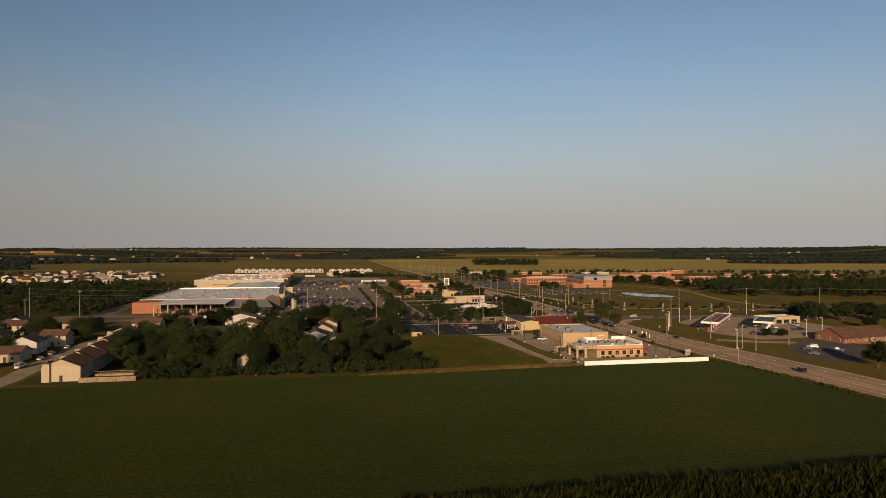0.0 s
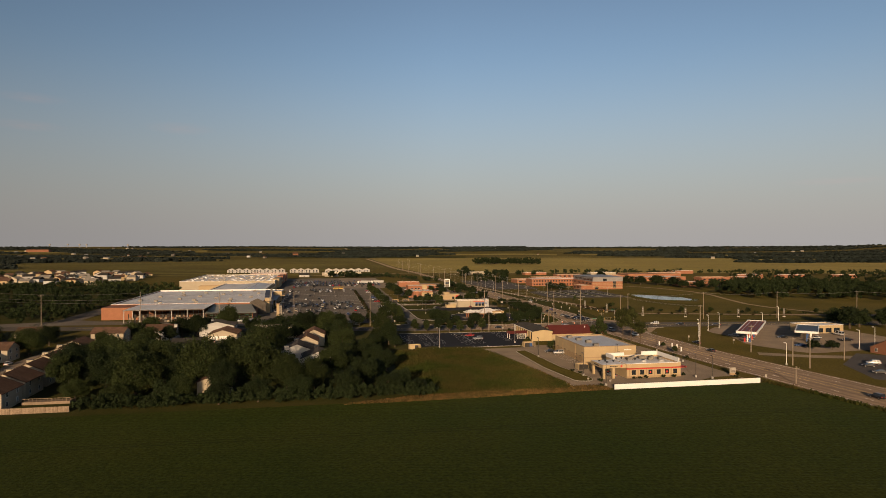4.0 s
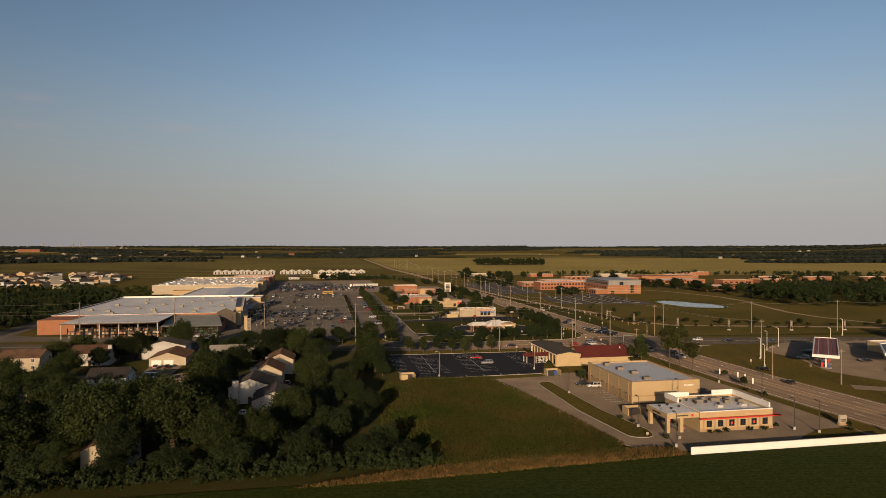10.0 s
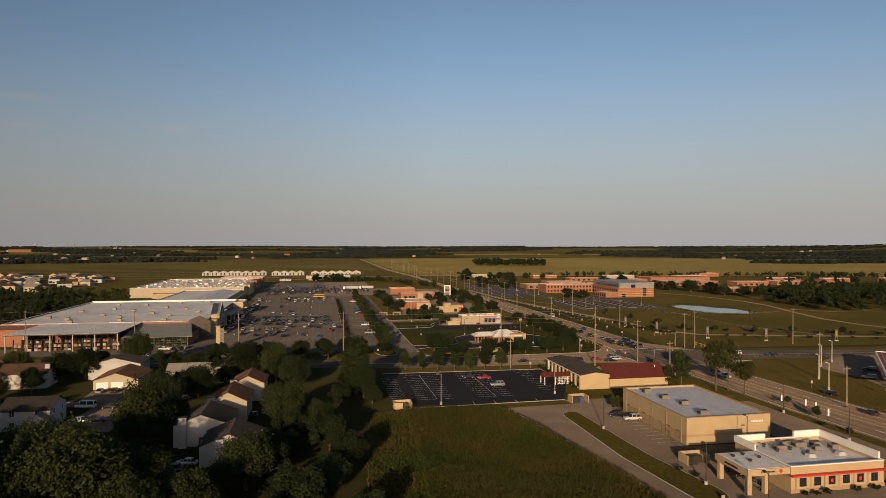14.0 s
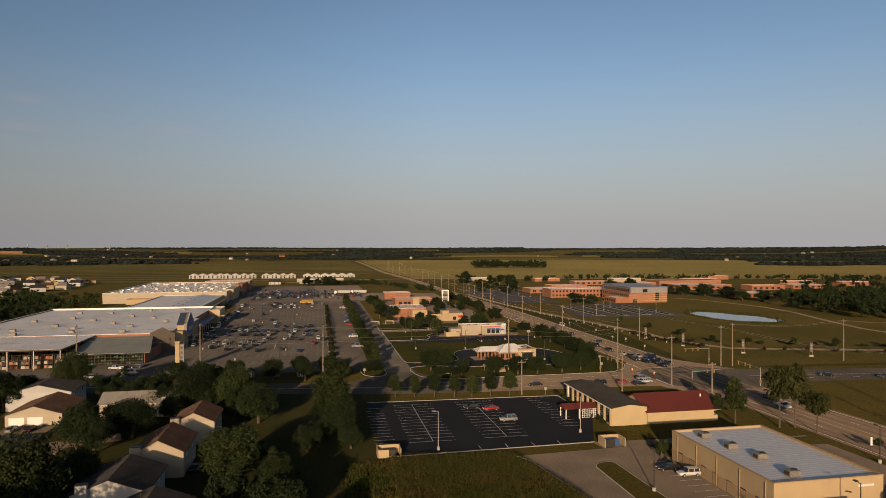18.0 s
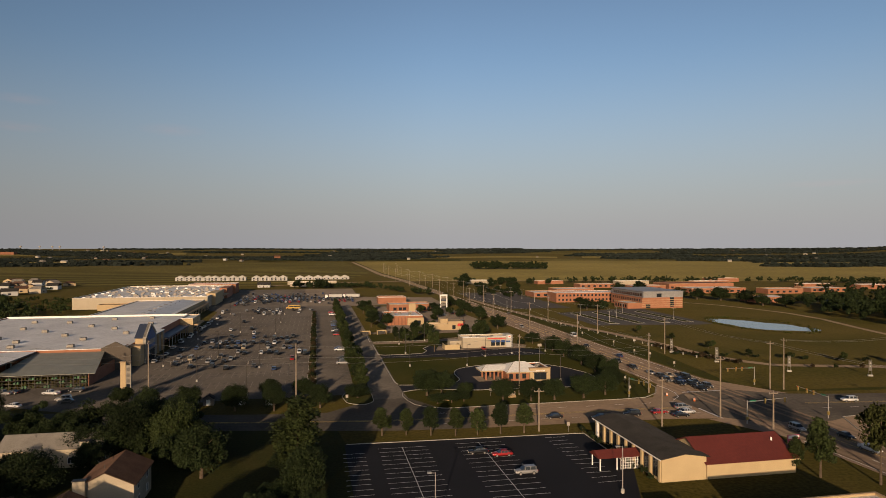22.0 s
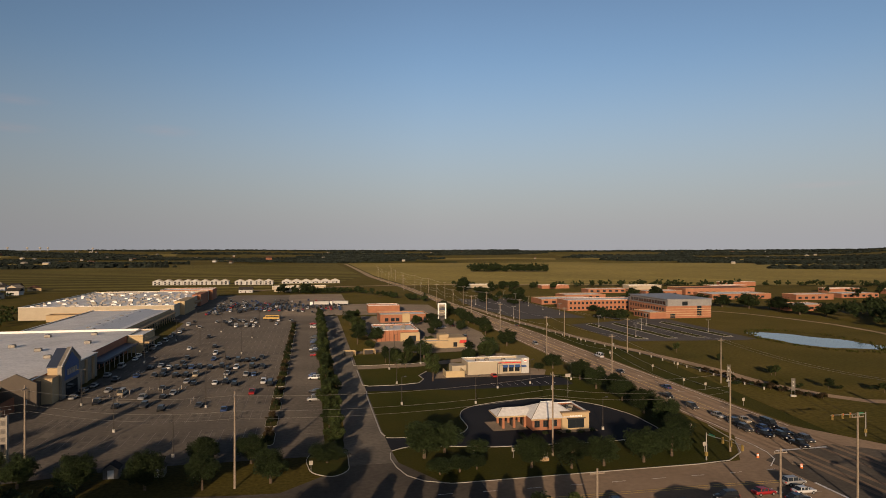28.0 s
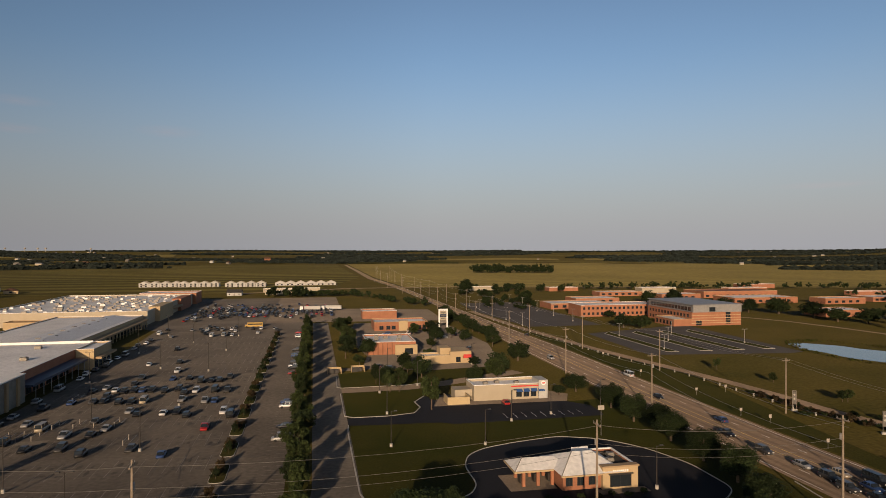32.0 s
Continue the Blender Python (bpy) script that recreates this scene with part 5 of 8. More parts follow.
for i, (u, v) in enumerate(((-201, -104), (-203, -84), (-199, -64), (-212, -42), (-235, -20), (-241, -2), (-213, 0), (-226, -62), (-230, -96), (-228, -120), (-255, -60), (-258, -96))):
    house(u, v, 11, 10.5, 5.0 if i % 3 else 3.4, 7.4 if i % 3 else 5.8, (CREAM, OFFWHITE)[i % 2], (SHINGLE_BROWN, SHINGLE)[i % 2], ("cream house with brown roof west of the street", "white house with dark roof west of the street")[i % 2],
          along="xy"[i % 2], storeys=2 if i % 3 else 1)
setting("road", ribbon([(-179, -157), (-178, -140), (-180, -100), (-181, -60), (-178, -20), (-176, 10), (-172, 44)], -4.2, 4.2, 0.05), CONCRETE, "pale residential street between houses", "road")
setting("road", ribbon([(-176, -40), (-150, -36), (-128, -38), (-106, -40), (-88, -34)], -3.4, 3.4, 0.048), CONCRETE, "short pale residential close", "road")
setting("driveway", patch([(-119, -38), (-108, -38), (-107.5, -20), (-119.5, -20)], 0.052), CONCRETE, "pale garage driveway", "driveway")
setting("driveway", patch([(-114, -70), (-100, -70), (-98, -40), (-112, -40)], 0.052), CONCRETE, "pale shared driveway behind the terrace", "driveway")
setting("driveway", patch([(-300, 40), (-212, 58), (-184, 56), (-140, 44), (-120, 38), (-120, 60), (-200, 76), (-212, 84), (-212, 240), (-226, 240), (-226, 78), (-300, 56)], 0.045), ASPHALT_OLD, "worn service drive behind the stores", "driveway")
house(170, -122, 32, 16, 2.5, 6.6, BRICK_DARK, SHINGLE_BROWN, "low brown-roofed building beside the filling station", along="x", turn=8, storeys=1)
setting("car_park", patch([(160, -107), (134, -128), (123, -154), (138, -166), (166, -138), (176, -122)], 0.051), ASPHALT_MID, "dark asphalt car park beside the access lane", "car park")
# garden fences by the field
for i in range(6):
    f = thing("garden_fence", at(-152.5 + i * 3.0, -150.2), "weathered wooden garden fence panel", "fence", "fence panels along the field")
    for k in range(9):
        part("board", Shape().box(k * 0.33, 0.3 + k * 0.33, 0, 0.03, 0.05, 1.7), FENCEWOOD, f)
    part("rail", Shape().box(0, 2.97, 0.034, 0.09, 0.4, 0.5).box(0, 2.97, 0.034, 0.09, 1.3, 1.4), FENCEWOOD, f)
deck = thing("deck_rail", at(-151, -140), "wooden deck with a rail behind the house", "deck")
part("deck", Shape().box(0, 13, 0, 3, 0.1, 0.9), FENCEWOOD, deck)
part("rail", Shape().box(0, 13, 0, 0.08, 1.8, 1.9), FENCEWOOD, deck)
for k in range(14):
    part("baluster", Shape().box(k, k + 0.08, 0, 0.08, 0.9, 1.8), FENCEWOOD, deck)

# terraced houses across the far field, gable after gable
for u0, v0, n in ((-222.5, 762, 4), (-177, 758, 4), (-121, 750, 4), (-63, 770, 6)):
    row = thing("terraced_house", at(u0, v0), "row of white terraced houses with small gables", "house", "terraces beyond the field")
    k = 12.0 if n < 6 else 12.8
    h = 4.6 if n < 6 else 3.4
    for i in range(n):
        x = i * k
        walls(row, x, x + k - 0.4, 0, 12, h, OFFWHITE, t=0.25)
        pitched(row, x, x + k - 0.4, 0, 12, h + 0.02, h + 2.6, SHINGLE_PALE, "y", 0.4)
        gables(row, x, x + k - 0.4, 0, 12, h, h + 2.5, OFFWHITE)
        for z in ((0.5, 2.8) if n < 6 else (0.6,)):
            window(row, x + 3, 0, z, 2.0, 1.5, "S", "dark"), window(row, x + 8.2, 0, z, 2.0, 1.7, "S", "dark")
        part("porch", Shape().box(x + 4.4, x + 7.0, -2.2, 0, 2.5, 2.8), SHINGLE_BROWN, row)
for u, v, w, d, h in ((-68, 640, 30, 12, 4), (-64, 610, 34, 14, 3.6), (-30, 655, 22, 10, 3.4)):
    flat_block("warehouse", u, v, w, d, h, CREAM, MEMBRANE, "low cream building behind the far car park", "building", 0.3, WHITE)
house(-100, 600, 14, 10, 3.2, 6, OFFWHITE, SHINGLE, "dark-roofed cottage near the far car park", along="x", storeys=1)
setting("road", ribbon([(-90, 628), (18, 690), (84, 700), (160, 700), (420, 640)], -5, 5, 0.16), HIGHWAY, "distant pale crossing road", "road")
# far subdivision and scattered farms
g_ = random.Random(5)
ESTATE = [(-338 - 27 * a + 9 * (b % 2), 452 + 31 * b + 11 * a) for b in range(9) for a in range(7) if (a, b) != (0, 8)]
for i, (u, v) in enumerate(ESTATE):
    u, v = u + g_.uniform(-5, 5) + 0.2 * (v - 452) * (v < 560), v + g_.uniform(-6, 6)
    b = thing("far_house", at(u, v, 0, g_.choice((0, 90, 20, -15))), "distant pale house with a brown roof", "house", "houses of the far estate")
    wd, h = g_.uniform(10, 14), g_.uniform(3.4, 5.6)
    along = g_.choice("xy")
    part("wall", Shape().box(0, wd, 0, 11, 0, h), (CREAM, TAN, OFFWHITE)[i % 3], b)
    part("roof", Shape().gable(0, wd, 0, 11, h, h + 3.0, along, 0.5, hip=(2.5 if i % 4 == 1 else 0)), (SHINGLE_GREY, SHINGLE_BROWN, SHINGLE_MID)[i % 3], b)
    if along == "y" and i % 4 != 1:
        part("gable", Shape().add([(0.2, -0.52, h), (wd - 0.2, -0.52, h), (wd / 2, -0.52, h + 2.7), (0.2, -0.3, h), (wd - 0.2, -0.3, h), (wd / 2, -0.3, h + 2.7)], [(0, 1, 2), (5, 4, 3), (0, 3, 4, 1), (1, 4, 5, 2), (2, 5, 3, 0)]), (CREAM, TAN, OFFWHITE)[i % 3], b)
    window(b, wd * 0.5, 0, 1.0, 2.4, 1.4, "S", "dark")
for i in range(52):
    a, r = radians(g_.uniform(-37, -14) if i < 34 else g_.uniform(-14, 38)), g_.uniform(2250, 4300)
    x, y = r * math.sin(a), r * math.cos(a)
    b = thing("far_house", pose(x, y, land(x, y), 0, 0, g_.uniform(-30, 30)), "distant pale farm building among trees", "house", "distant farm buildings")
    wd, h = g_.uniform(8, 17), g_.uniform(4, 6.5)
    part("wall", Shape().box(0, wd, 0, 11, 0, h), (OFFWHITE if i % 5 == 0 else SHINGLE_GREY, UNIT, CREAM)[i % 3], b)
    part("roof", Shape().gable(0, wd, 0, 11, h, h + 3, "x", 0.4), (SHINGLE_GREY, SHINGLE_BROWN, STEEL)[i % 3], b)
mill = thing("mill_building", pose(-1995, 3100, land(-1995, 3100), 0, 0, 8), "distant long reddish-brown mill building", "building")
part("wall", Shape().box(0, 100, 0, 30, 0, 12), BRICK_DARK, mill)
part("roof", Shape().box(-0.5, 100.5, -0.5, 30.5, 12, 12.8), SHINGLE_BROWN, mill)
barn = thing("barn", pose(-616, 2664, 1, 0, 0, 15), "distant brownish-red barn with a gabled roof", "barn")
part("wall", Shape().box(0, 22, 0, 16, 0, 9), BRICK_DARK, barn)
part("roof", Shape().gable(0, 22, 0, 16, 9, 16, "x", 0.5), SHINGLE_BROWN, barn)
for x, y in ((-2411, 3960), (-2300, 3960), (-2228, 3960), (-2196, 3980), (-1931, 3960)):
    w = thing("water_tower", pose(x, y, land(x, y)), "distant pale water tower above the trees", "tower")
    part("stem", Shape().tube((0, 0, 0), (0, 0, 16), 2.0, 1.4, 10), STEEL, w)
    part("tank", Shape().tube((0, 0, 14), (0, 0, 17), 2, 6, 12).tube((0, 0, 17), (0, 0, 21), 6, 5.4, 12).tube((0, 0, 21), (0, 0, 23), 5.4, 2, 12), SHINGLE_PALE, w)

# ---- trees, shrubs, crops ----
rng = np.random.default_rng(7)


def cards(centres, normals, size, name, material):
    """One mesh of small four-cornered leaf clumps."""
    n = len(centres)
    a = np.cross(normals, rng.normal(size=(n, 3)))
    a /= np.linalg.norm(a, axis=1)[:, None] + 1e-9
    b = np.cross(normals, a)
    s = (size * rng.uniform(0.6, 1.3, n))[:, None]
    fold = normals * s * 0.35
    v = np.stack([centres - a * s, centres - b * s * 0.7 - fold, centres + a * s, centres + b * s * 0.7 - fold], 1).reshape(-1, 3)
    me = bpy.data.meshes.new(name)
    me.from_pydata(v.tolist(), [], np.arange(4 * n).reshape(n, 4).tolist())
    me.materials.append(material)
    return me


def crown_points(n, r, z0, z1, lobes, seed, shape="broad"):
    """Leaf places on the skins of many overlapping lobes."""
    g = np.random.default_rng(seed)
    zc, hz = (z0 + z1) / 2, (z1 - z0) / 2
    d = g.normal(size=(lobes, 3))
    d /= np.linalg.norm(d, axis=1)[:, None]
    k = g.uniform(0.35, 0.78, lobes)[:, None]
    c = d * k * np.array([r, r, hz])
    if shape == "column":
        c[:, :2] *= (1.0 - 0.55 * np.clip(c[:, 2:] / hz, 0, 1))
    if shape == "cone":
        c[:, :2] *= 1.15 - 0.95 * np.clip((c[:, 2:] + hz) / (2 * hz), 0, 1)
    if shape == "dome":
        c[:, 2] = np.where(c[:, 2] < 0, c[:, 2] * 0.8, c[:, 2])
    lr = g.uniform(0.14, 0.36, lobes) * min(r, hz * 1.2)
    i = g.integers(0, lobes, n)
    e = g.normal(size=(n, 3))
    e /= np.linalg.norm(e, axis=1)[:, None]
    p = c[i] + e * (lr[i] * g.uniform(0.45, 1.12, n))[:, None]
    p[:, 2] = np.maximum(p[:, 2] + zc, z0 * 0.6)
    nrm = e + 0.8 * g.normal(size=(n, 3)) + np.array([0, 0, 0.25])
    nrm /= np.linalg.norm(nrm, axis=1)[:, None]
    return p, nrm


def trunk_shape(h, r, top, seed, reach):
    g = random.Random(seed)
    s = Shape().tube((0, 0, -0.1), (0, 0, top * 0.45), r * 1.25, r * 0.85, 8).tube((0, 0, top * 0.45), (r * 0.6, 0, top), r * 0.85, r * 0.4, 7)
    for i in range(6):
        a = g.uniform(0, 6.28)
        z = top * g.uniform(0.35, 0.7)
        k = min(top * g.uniform(0.22, 0.42), reach)
        s.tube((0, 0, z), (k * math.cos(a), k * math.sin(a), z + k * 0.9), r * 0.4, r * 0.12, 5)
    return s


TREES = {}


def tree_kind(kind, count, cardn, h, r, z0, leaf, lobes, shape, size, trunk):
    TREES[kind] = []
    for i in range(count):
        p, nrm = crown_points(cardn, r, z0, h, lobes, 31 * i + len(kind) * 7 + 1, shape)
        me = cards(p, nrm, size, "crown", LEAF[leaf if i % 3 != 2 or leaf == 4 else 3 - leaf // 2])
        tr = trunk_shape(h, trunk, h * 0.72, i, r * 0.55).mesh("trunk")
        tr.materials.append(BARK)
        TREES[kind].append((me, tr, h, r))


tree_kind("broad", 5, 14000, 15.0, 7.0, 0.9, 0, 100, "broad", 0.24, 0.38)
tree_kind("dark", 4, 9500, 13.0, 6.0, 0.3, 1, 85, "dome", 0.25, 0.32)
tree_kind("distant", 3, 2600, 13.0, 6.0, 0.3, 1, 60, "dome", 0.46, 0.32)
tree_kind("column", 2, 9500, 22.0, 4.2, 0.6, 0, 80, "column", 0.26, 0.35)
tree_kind("street", 4, 2600, 7.0, 2.8, 1.0, 0, 26, "dome", 0.22, 0.12)
tree_kind("cone", 3, 3200, 8.0, 2.7, 0.7, 0, 34, "cone", 0.2, 0.12)
tree_kind("bushy", 3, 1200, 3.2, 1.9, 0.2, 1, 14, "dome", 0.17, 0.06)
tree_kind("hedge", 3, 1200, 3.2, 1.9, 0.1, 4, 14, "dome", 0.17, 0.06)
tree_kind("thin", 2, 2200, 15.0, 4.6, 4.0, 2, 40, "broad", 0.34, 0.22)
tree_n = 0
WORDS = {"broad": "tall leafy tree, wide green crown", "dark": "dense dark green tree", "column": "tall narrow columnar tree",
         "cone": "young cone-shaped street tree", "street": "small rounded street tree", "bushy": "low rounded green shrub", "hedge": "low spreading russet-green shrub", "thin": "slender tree with thin crown"}


def tree(u, v, h, r, kind="broad", where="", group=""):
    global tree_n
    tree_n += 1
    crowns = TREES["distant" if kind == "dark" and (v > 150 or u > 125) else kind]
    crown, trunk, h0, r0 = crowns[tree_n % len(crowns)]
    m = at(u, v, 0, (tree_n * 137) % 360) @ Matrix.Diagonal((r / r0, r / r0, h / h0, 1))
    t = thing("shrub" if kind in ("bushy", "hedge") else "tree", m, WORDS[kind] + where, "shrub" if kind in ("bushy", "hedge") else "tree", group)
    part("trunk", trunk, None, t)
    part("crown", crown, None, t)
    return t


def grove(rows, kind, where="", group=""):
    for u, v, h, r in rows:
        tree(u, v, h, r, kind, where, group)


# along the edge of the soybean field
grove([(-138, -136, 7, 5), (-152, -92, 12, 7.5), (-121, -136, 15.5, 8.5), (-124, -145, 7, 5), (-102, -132, 18.5, 9), (-87, -131, 19, 9.5), (-111, -128, 13, 6), (-94, -118, 17, 8),
       (-62, -116, 12, 6.5), (-68, -136, 11.5, 5.5), (-76, -140, 14, 6), (-146, -118, 15, 7), (-142, -98, 14, 7), (-131, -112, 15, 7), (-118, -112, 14, 7), (-108, -96, 11, 6), (-95, -143, 13, 5), (-106, -146, 9, 4.4), (-116, -122, 16, 7.5), (-78, -122, 11, 6), (-100, -108, 14, 7), (-132, -128, 15, 7)], "broad", " at the field's edge")
grove([(-52, -132, 10, 6), (-45, -146, 7.5, 5), (-58, -146, 9.5, 5.2), (-36, -147, 5.5, 4), (-40, -138, 7, 4.5), (-72, -147, 8, 5), (-84, -148, 8, 5), (-95, -149, 6.5, 4.5), (-110, -148, 8, 5),
       (-47, -120, 8, 5), (-42, -108, 8.5, 4.6)], "dark", " at the field's edge")
# gardens of the houses
grove([(-186, -50, 13, 8), (-207, -40, 13, 9), (-115, 12, 16, 6.5), (-85, -36, 10.5, 6.2), (-57, -72, 12.5, 7), (-48, -84, 9.5, 4), (-87, -90, 17.5, 7.2), (-84, -76, 11, 5.5), (-135, -5, 11, 7), (-151, 2, 11, 6),
       (-205, -85, 9, 6), (-150, -62, 10, 6), (-138, -70, 11, 6), (-128, -82, 11, 6), (-142, -50, 9, 5.5), (-144, -32, 10, 6), (-160, -40, 9, 5), (-158, -6, 10, 6), (-190, -20, 10, 6), (-196, -120, 8, 5)], "broad", " in a garden between houses")
grove([(-72, -4, 12.5, 6), (-65, -7, 12.5, 5.6), (-56, -28, 12, 6), (-76, -13, 9, 6), (-83, -11, 8.5, 5.5), (-93, -4, 8, 5), (-46, -95, 9.5, 4.6), (-59, -100, 7.5, 5), (-54, -124, 6, 5), (-66, -122, 8, 4.5),
       (-60, -14, 9.5, 5), (-92, -25, 7, 4), (-79, -22, 7.5, 4.2), (-97, -33, 9, 5), (-95, -43, 11, 5.4), (-90, -47, 9.5, 5), (-137, -22, 9, 5), (-128, -2, 12, 6.5), (-90, 3, 9, 6), (-102, 6, 8, 5), (-126, 8, 9, 5)], "dark", " beside the houses")
tree(-36.5, -33, 19.5, 6.5, "column", " beside the black car park")
tree(-42.8, -55, 7, 4.2, "dark", " beside the black car park")
tree(-35, -46, 12, 4.8, "dark", " beside the black car park")
grove([(-36, -37, 6.5, 5), (-39, -29, 6, 4.4), (-33, -54, 6, 3.6), (-40, -48, 6, 4.2)], "dark", " beside the black car park")
# along the side street and the big car park
grove([(-74, -12, 14, 6), (-63, -18, 14.5, 5.8)], "broad", " beside the side street")
grove([(-69, 27, 8.5, 4.6), (-56, 26, 8.5, 4.6), (-45, 24, 8, 3.9), (-32, 25, 7.5, 4.4), (-20.5, 35, 5, 4.8), (-37, 38, 7, 4.2), (-47, 38, 7, 4), (-81, 32, 7, 4.5), (-90, 40, 6, 4)], "dark", " at the edge of the car park")
grove([(-17, -6, 7.8, 3.7), (-11, -6.5, 7.4, 3.0), (-5, -8, 8, 3.6), (1, -9.5, 7.8, 3.5), (6.5, -10, 7.4, 3.3), (12.5, -10, 8.6, 3.6), (18.5, -10.5, 8.6, 3.7)], "cone", " in a row beside the black car park", "trees beside the black car park")
for i in range(40):
    if i % 6 == 4:
        continue
    v = 47 + i * 7.2 + 1.2 * math.sin(i * 3.3)
    tree(-18.6 + 0.9 * math.sin(i * 2.1), v, 6.0 + 3.0 * math.sin(i * 1.7) ** 2, 2.8 + 0.8 * math.sin(i * 2.9), "street", " in a row along the frontage road", "trees along the frontage road")
for i in range(15):
    for k in range(3):
        n = 3 * i + k
        tree(-34.6 + 0.3 * math.sin(n * 1.3), 52.6 + i * 16.7 + k * 3.3, 2.0 + 1.3 * math.sin(n * 2.3) ** 2, 1.5 + 0.45 * math.sin(n * 1.9), "hedge" if n % 3 else "bushy", " on a car park island", "shrubs on the car park island")
# round the bank and restaurants
grove([(1.2, 34, 9, 6), (6.5, 37, 8, 4.6), (2.6, 23, 3.6, 3.4), (7, 23.5, 3.8, 3.4), (11, 24.5, 3.4, 2.6), (13, 31, 5, 3), (22.9, 23, 7.6, 4.4), (31.3, 21, 7.2, 4.8), (38.8, 21, 7, 4.6), (48.6, 21.5, 8.5, 5), (57, 24, 8, 4.6), (63, 32, 8, 4.6), (69, 47, 8, 4.8), (70, 60, 8, 4.6), (71, 75, 8, 4.8), (74, 86, 7, 4.4), (70.7, 93, 8, 5), (71.4, 108, 8, 4.8), (69.6, 130, 6.5, 4.4), (62.6, 127, 3.4, 2.6)], "dark", " on the lawn round the bank")
grove([(18.8, 116.5, 11.5, 3.9), (12.6, 142, 8.5, 3), (9.5, 141.5, 8, 2.8), (6.2, 155.5, 7.5, 2), (39.8, 145.7, 7, 3), (49, 152, 9, 4.6), (19.7, 171.5, 5.5, 3), (-1.7, 209.6, 10.5, 5.2), (0.6, 228, 10.5, 5.2), (1, 246, 10, 4.8), (2, 266, 9, 4.8), (-0.8, 287, 10, 5), (3, 305, 9, 5), (69.5, 190.6, 7, 4.6), (69.4, 229, 7, 4.5), (46, 268, 9, 5.6), (56, 262, 7, 4), (38, 276, 7, 4.5),
       (3, 192, 5, 3), (48, 180, 4.5, 3), (34, 207, 4, 3), (40, 232, 5, 3.4)], "street", " beside the restaurants")
grove([(9.4, 149.6, 8, 3.8), (23.6, 162.8, 9, 4.2), (51.1, 159.6, 10, 5.6), (19.4, 179.2, 7.5, 3.8), (69.1, 189.3, 9, 5.6), (8, 214.8, 8.5, 4.6), (39, 145.7, 7.5, 3.4), (46, 252, 8, 4.5), (60, 248, 7, 4)], "dark", " beside the restaurants")
for i in range(16):
    tree(75 + 1.5 * math.sin(i), 250 + i * 9, 6.5 + 1.5 * math.sin(i * 1.9), 4.2, "dark", " in a hedge beside the main road", "hedge trees beside the main road")
# low planting round the hall, shops and restaurant
for i in range(9):
    tree(33.2 + 0.4 * math.sin(i * 2.0), -46.5 + i * 3.4 + (6 if i > 3 else 0), 1.5 + 0.7 * math.sin(i * 1.7) ** 2, 1.1, "bushy", " against the yellow hall", "shrubs against the hall")
for i, (u, v) in enumerate(((41, -138.6), (43, -139), (45.2, -138.8), (52, -138.8), (56, -139), (60.5, -137), (25, -122), (26.5, -126), (31, -117.5), (34, -113), (33.5, -78.5), (35, -72.5), (62.2, -110), (63, -117), (80.5, -139), (77, -143), (79.5, -99), (81, -106), (27.5, -141), (24.6, -148))):
    tree(u, v, 1.2 + 0.5 * math.sin(i * 2.7) ** 2, 1.0, "bushy", " in a bed beside the shops", "shrubs beside the shops")
for i in range(7):
    tree(28 + i * 3.2, 45.2 - (i % 2) * 0.8, 1.3, 1.1, "bushy", " in a bed before the bank", "shrubs before the bank")
# main road verge and meadow
grove([(68.0, -52.1, 13.5, 4.4), (65.5, -48.1, 8, 2.6)], "cone", " on the verge of the main road")
grove([(76.6, -57.9, 18.5, 4.4), (80.5, -58.6, 18, 4.2), (82.5, -63.9, 12, 3.8)], "thin", " on the verge of the main road")
grove([(34, -74, 4.6, 2), (84, -92, 3.4, 1.6), (86, -78, 3.0, 1.4)], "street", " beside the tan shop")
grove([(147, 76, 4, 1.9), (161, 68, 3.8, 2.1), (177, 58, 4.7, 2.2), (197, 54, 4.7, 2.3), (145, 101, 3.8, 1.9), (139, 155, 5.3, 1.9), (144, 130, 3.8, 2.0), (146, 100, 4.5, 2.0), (218, 44, 4.5, 2.2), (240, 38, 4.6, 2.2), (262, 34, 4.2, 2.2)], "street", " standing alone in the meadow")
for i in range(18):
    u = 121 + i * 9.5 + 2 * math.sin(i * 2.2)
    tree(u, 88 - i * 4.3 if i < 8 else 54 - (i - 8) * 3.4, 1.8 + 0.6 * math.sin(i) ** 2, 2.1, "bushy", " in a bed along the footpath", "shrubs along the footpath")
for i in range(40):
    k = i / 39
    v = 118 - 63 * k ** 0.8
    u = np.interp(v, [55, 59, 68, 82, 96, 118], [150, 143, 136.5, 131, 128.5, 128]) if k < 0.8 else 150 + (k - 0.8) * 380
    v = v if k < 0.8 else 56 - (k - 0.8) * 130
    tree(u + 1.2 * math.sin(i * 2.4) - 3.2, v + 1.0 * math.sin(i * 1.7) - 2.2, 1.5 + 0.9 * math.sin(i * 2.9) ** 2, 1.5 + 0.5 * math.sin(i * 1.1), "hedge" if i % 3 else "bushy", " in a long bed between road and footpath", "shrubs between road and footpath")
# college
grove([(166, 284, 9, 6.5), (175, 279, 8.5, 7.2), (184, 338, 5.5, 5), (284, 423, 14, 10), (294, 369, 10.5, 9), (314, 336, 13, 11), (319, 309, 12, 10), (317, 286, 10, 8), (327, 273, 11, 9), (300, 350, 11, 8), (270, 440, 12, 8)], "dark", " near the college")
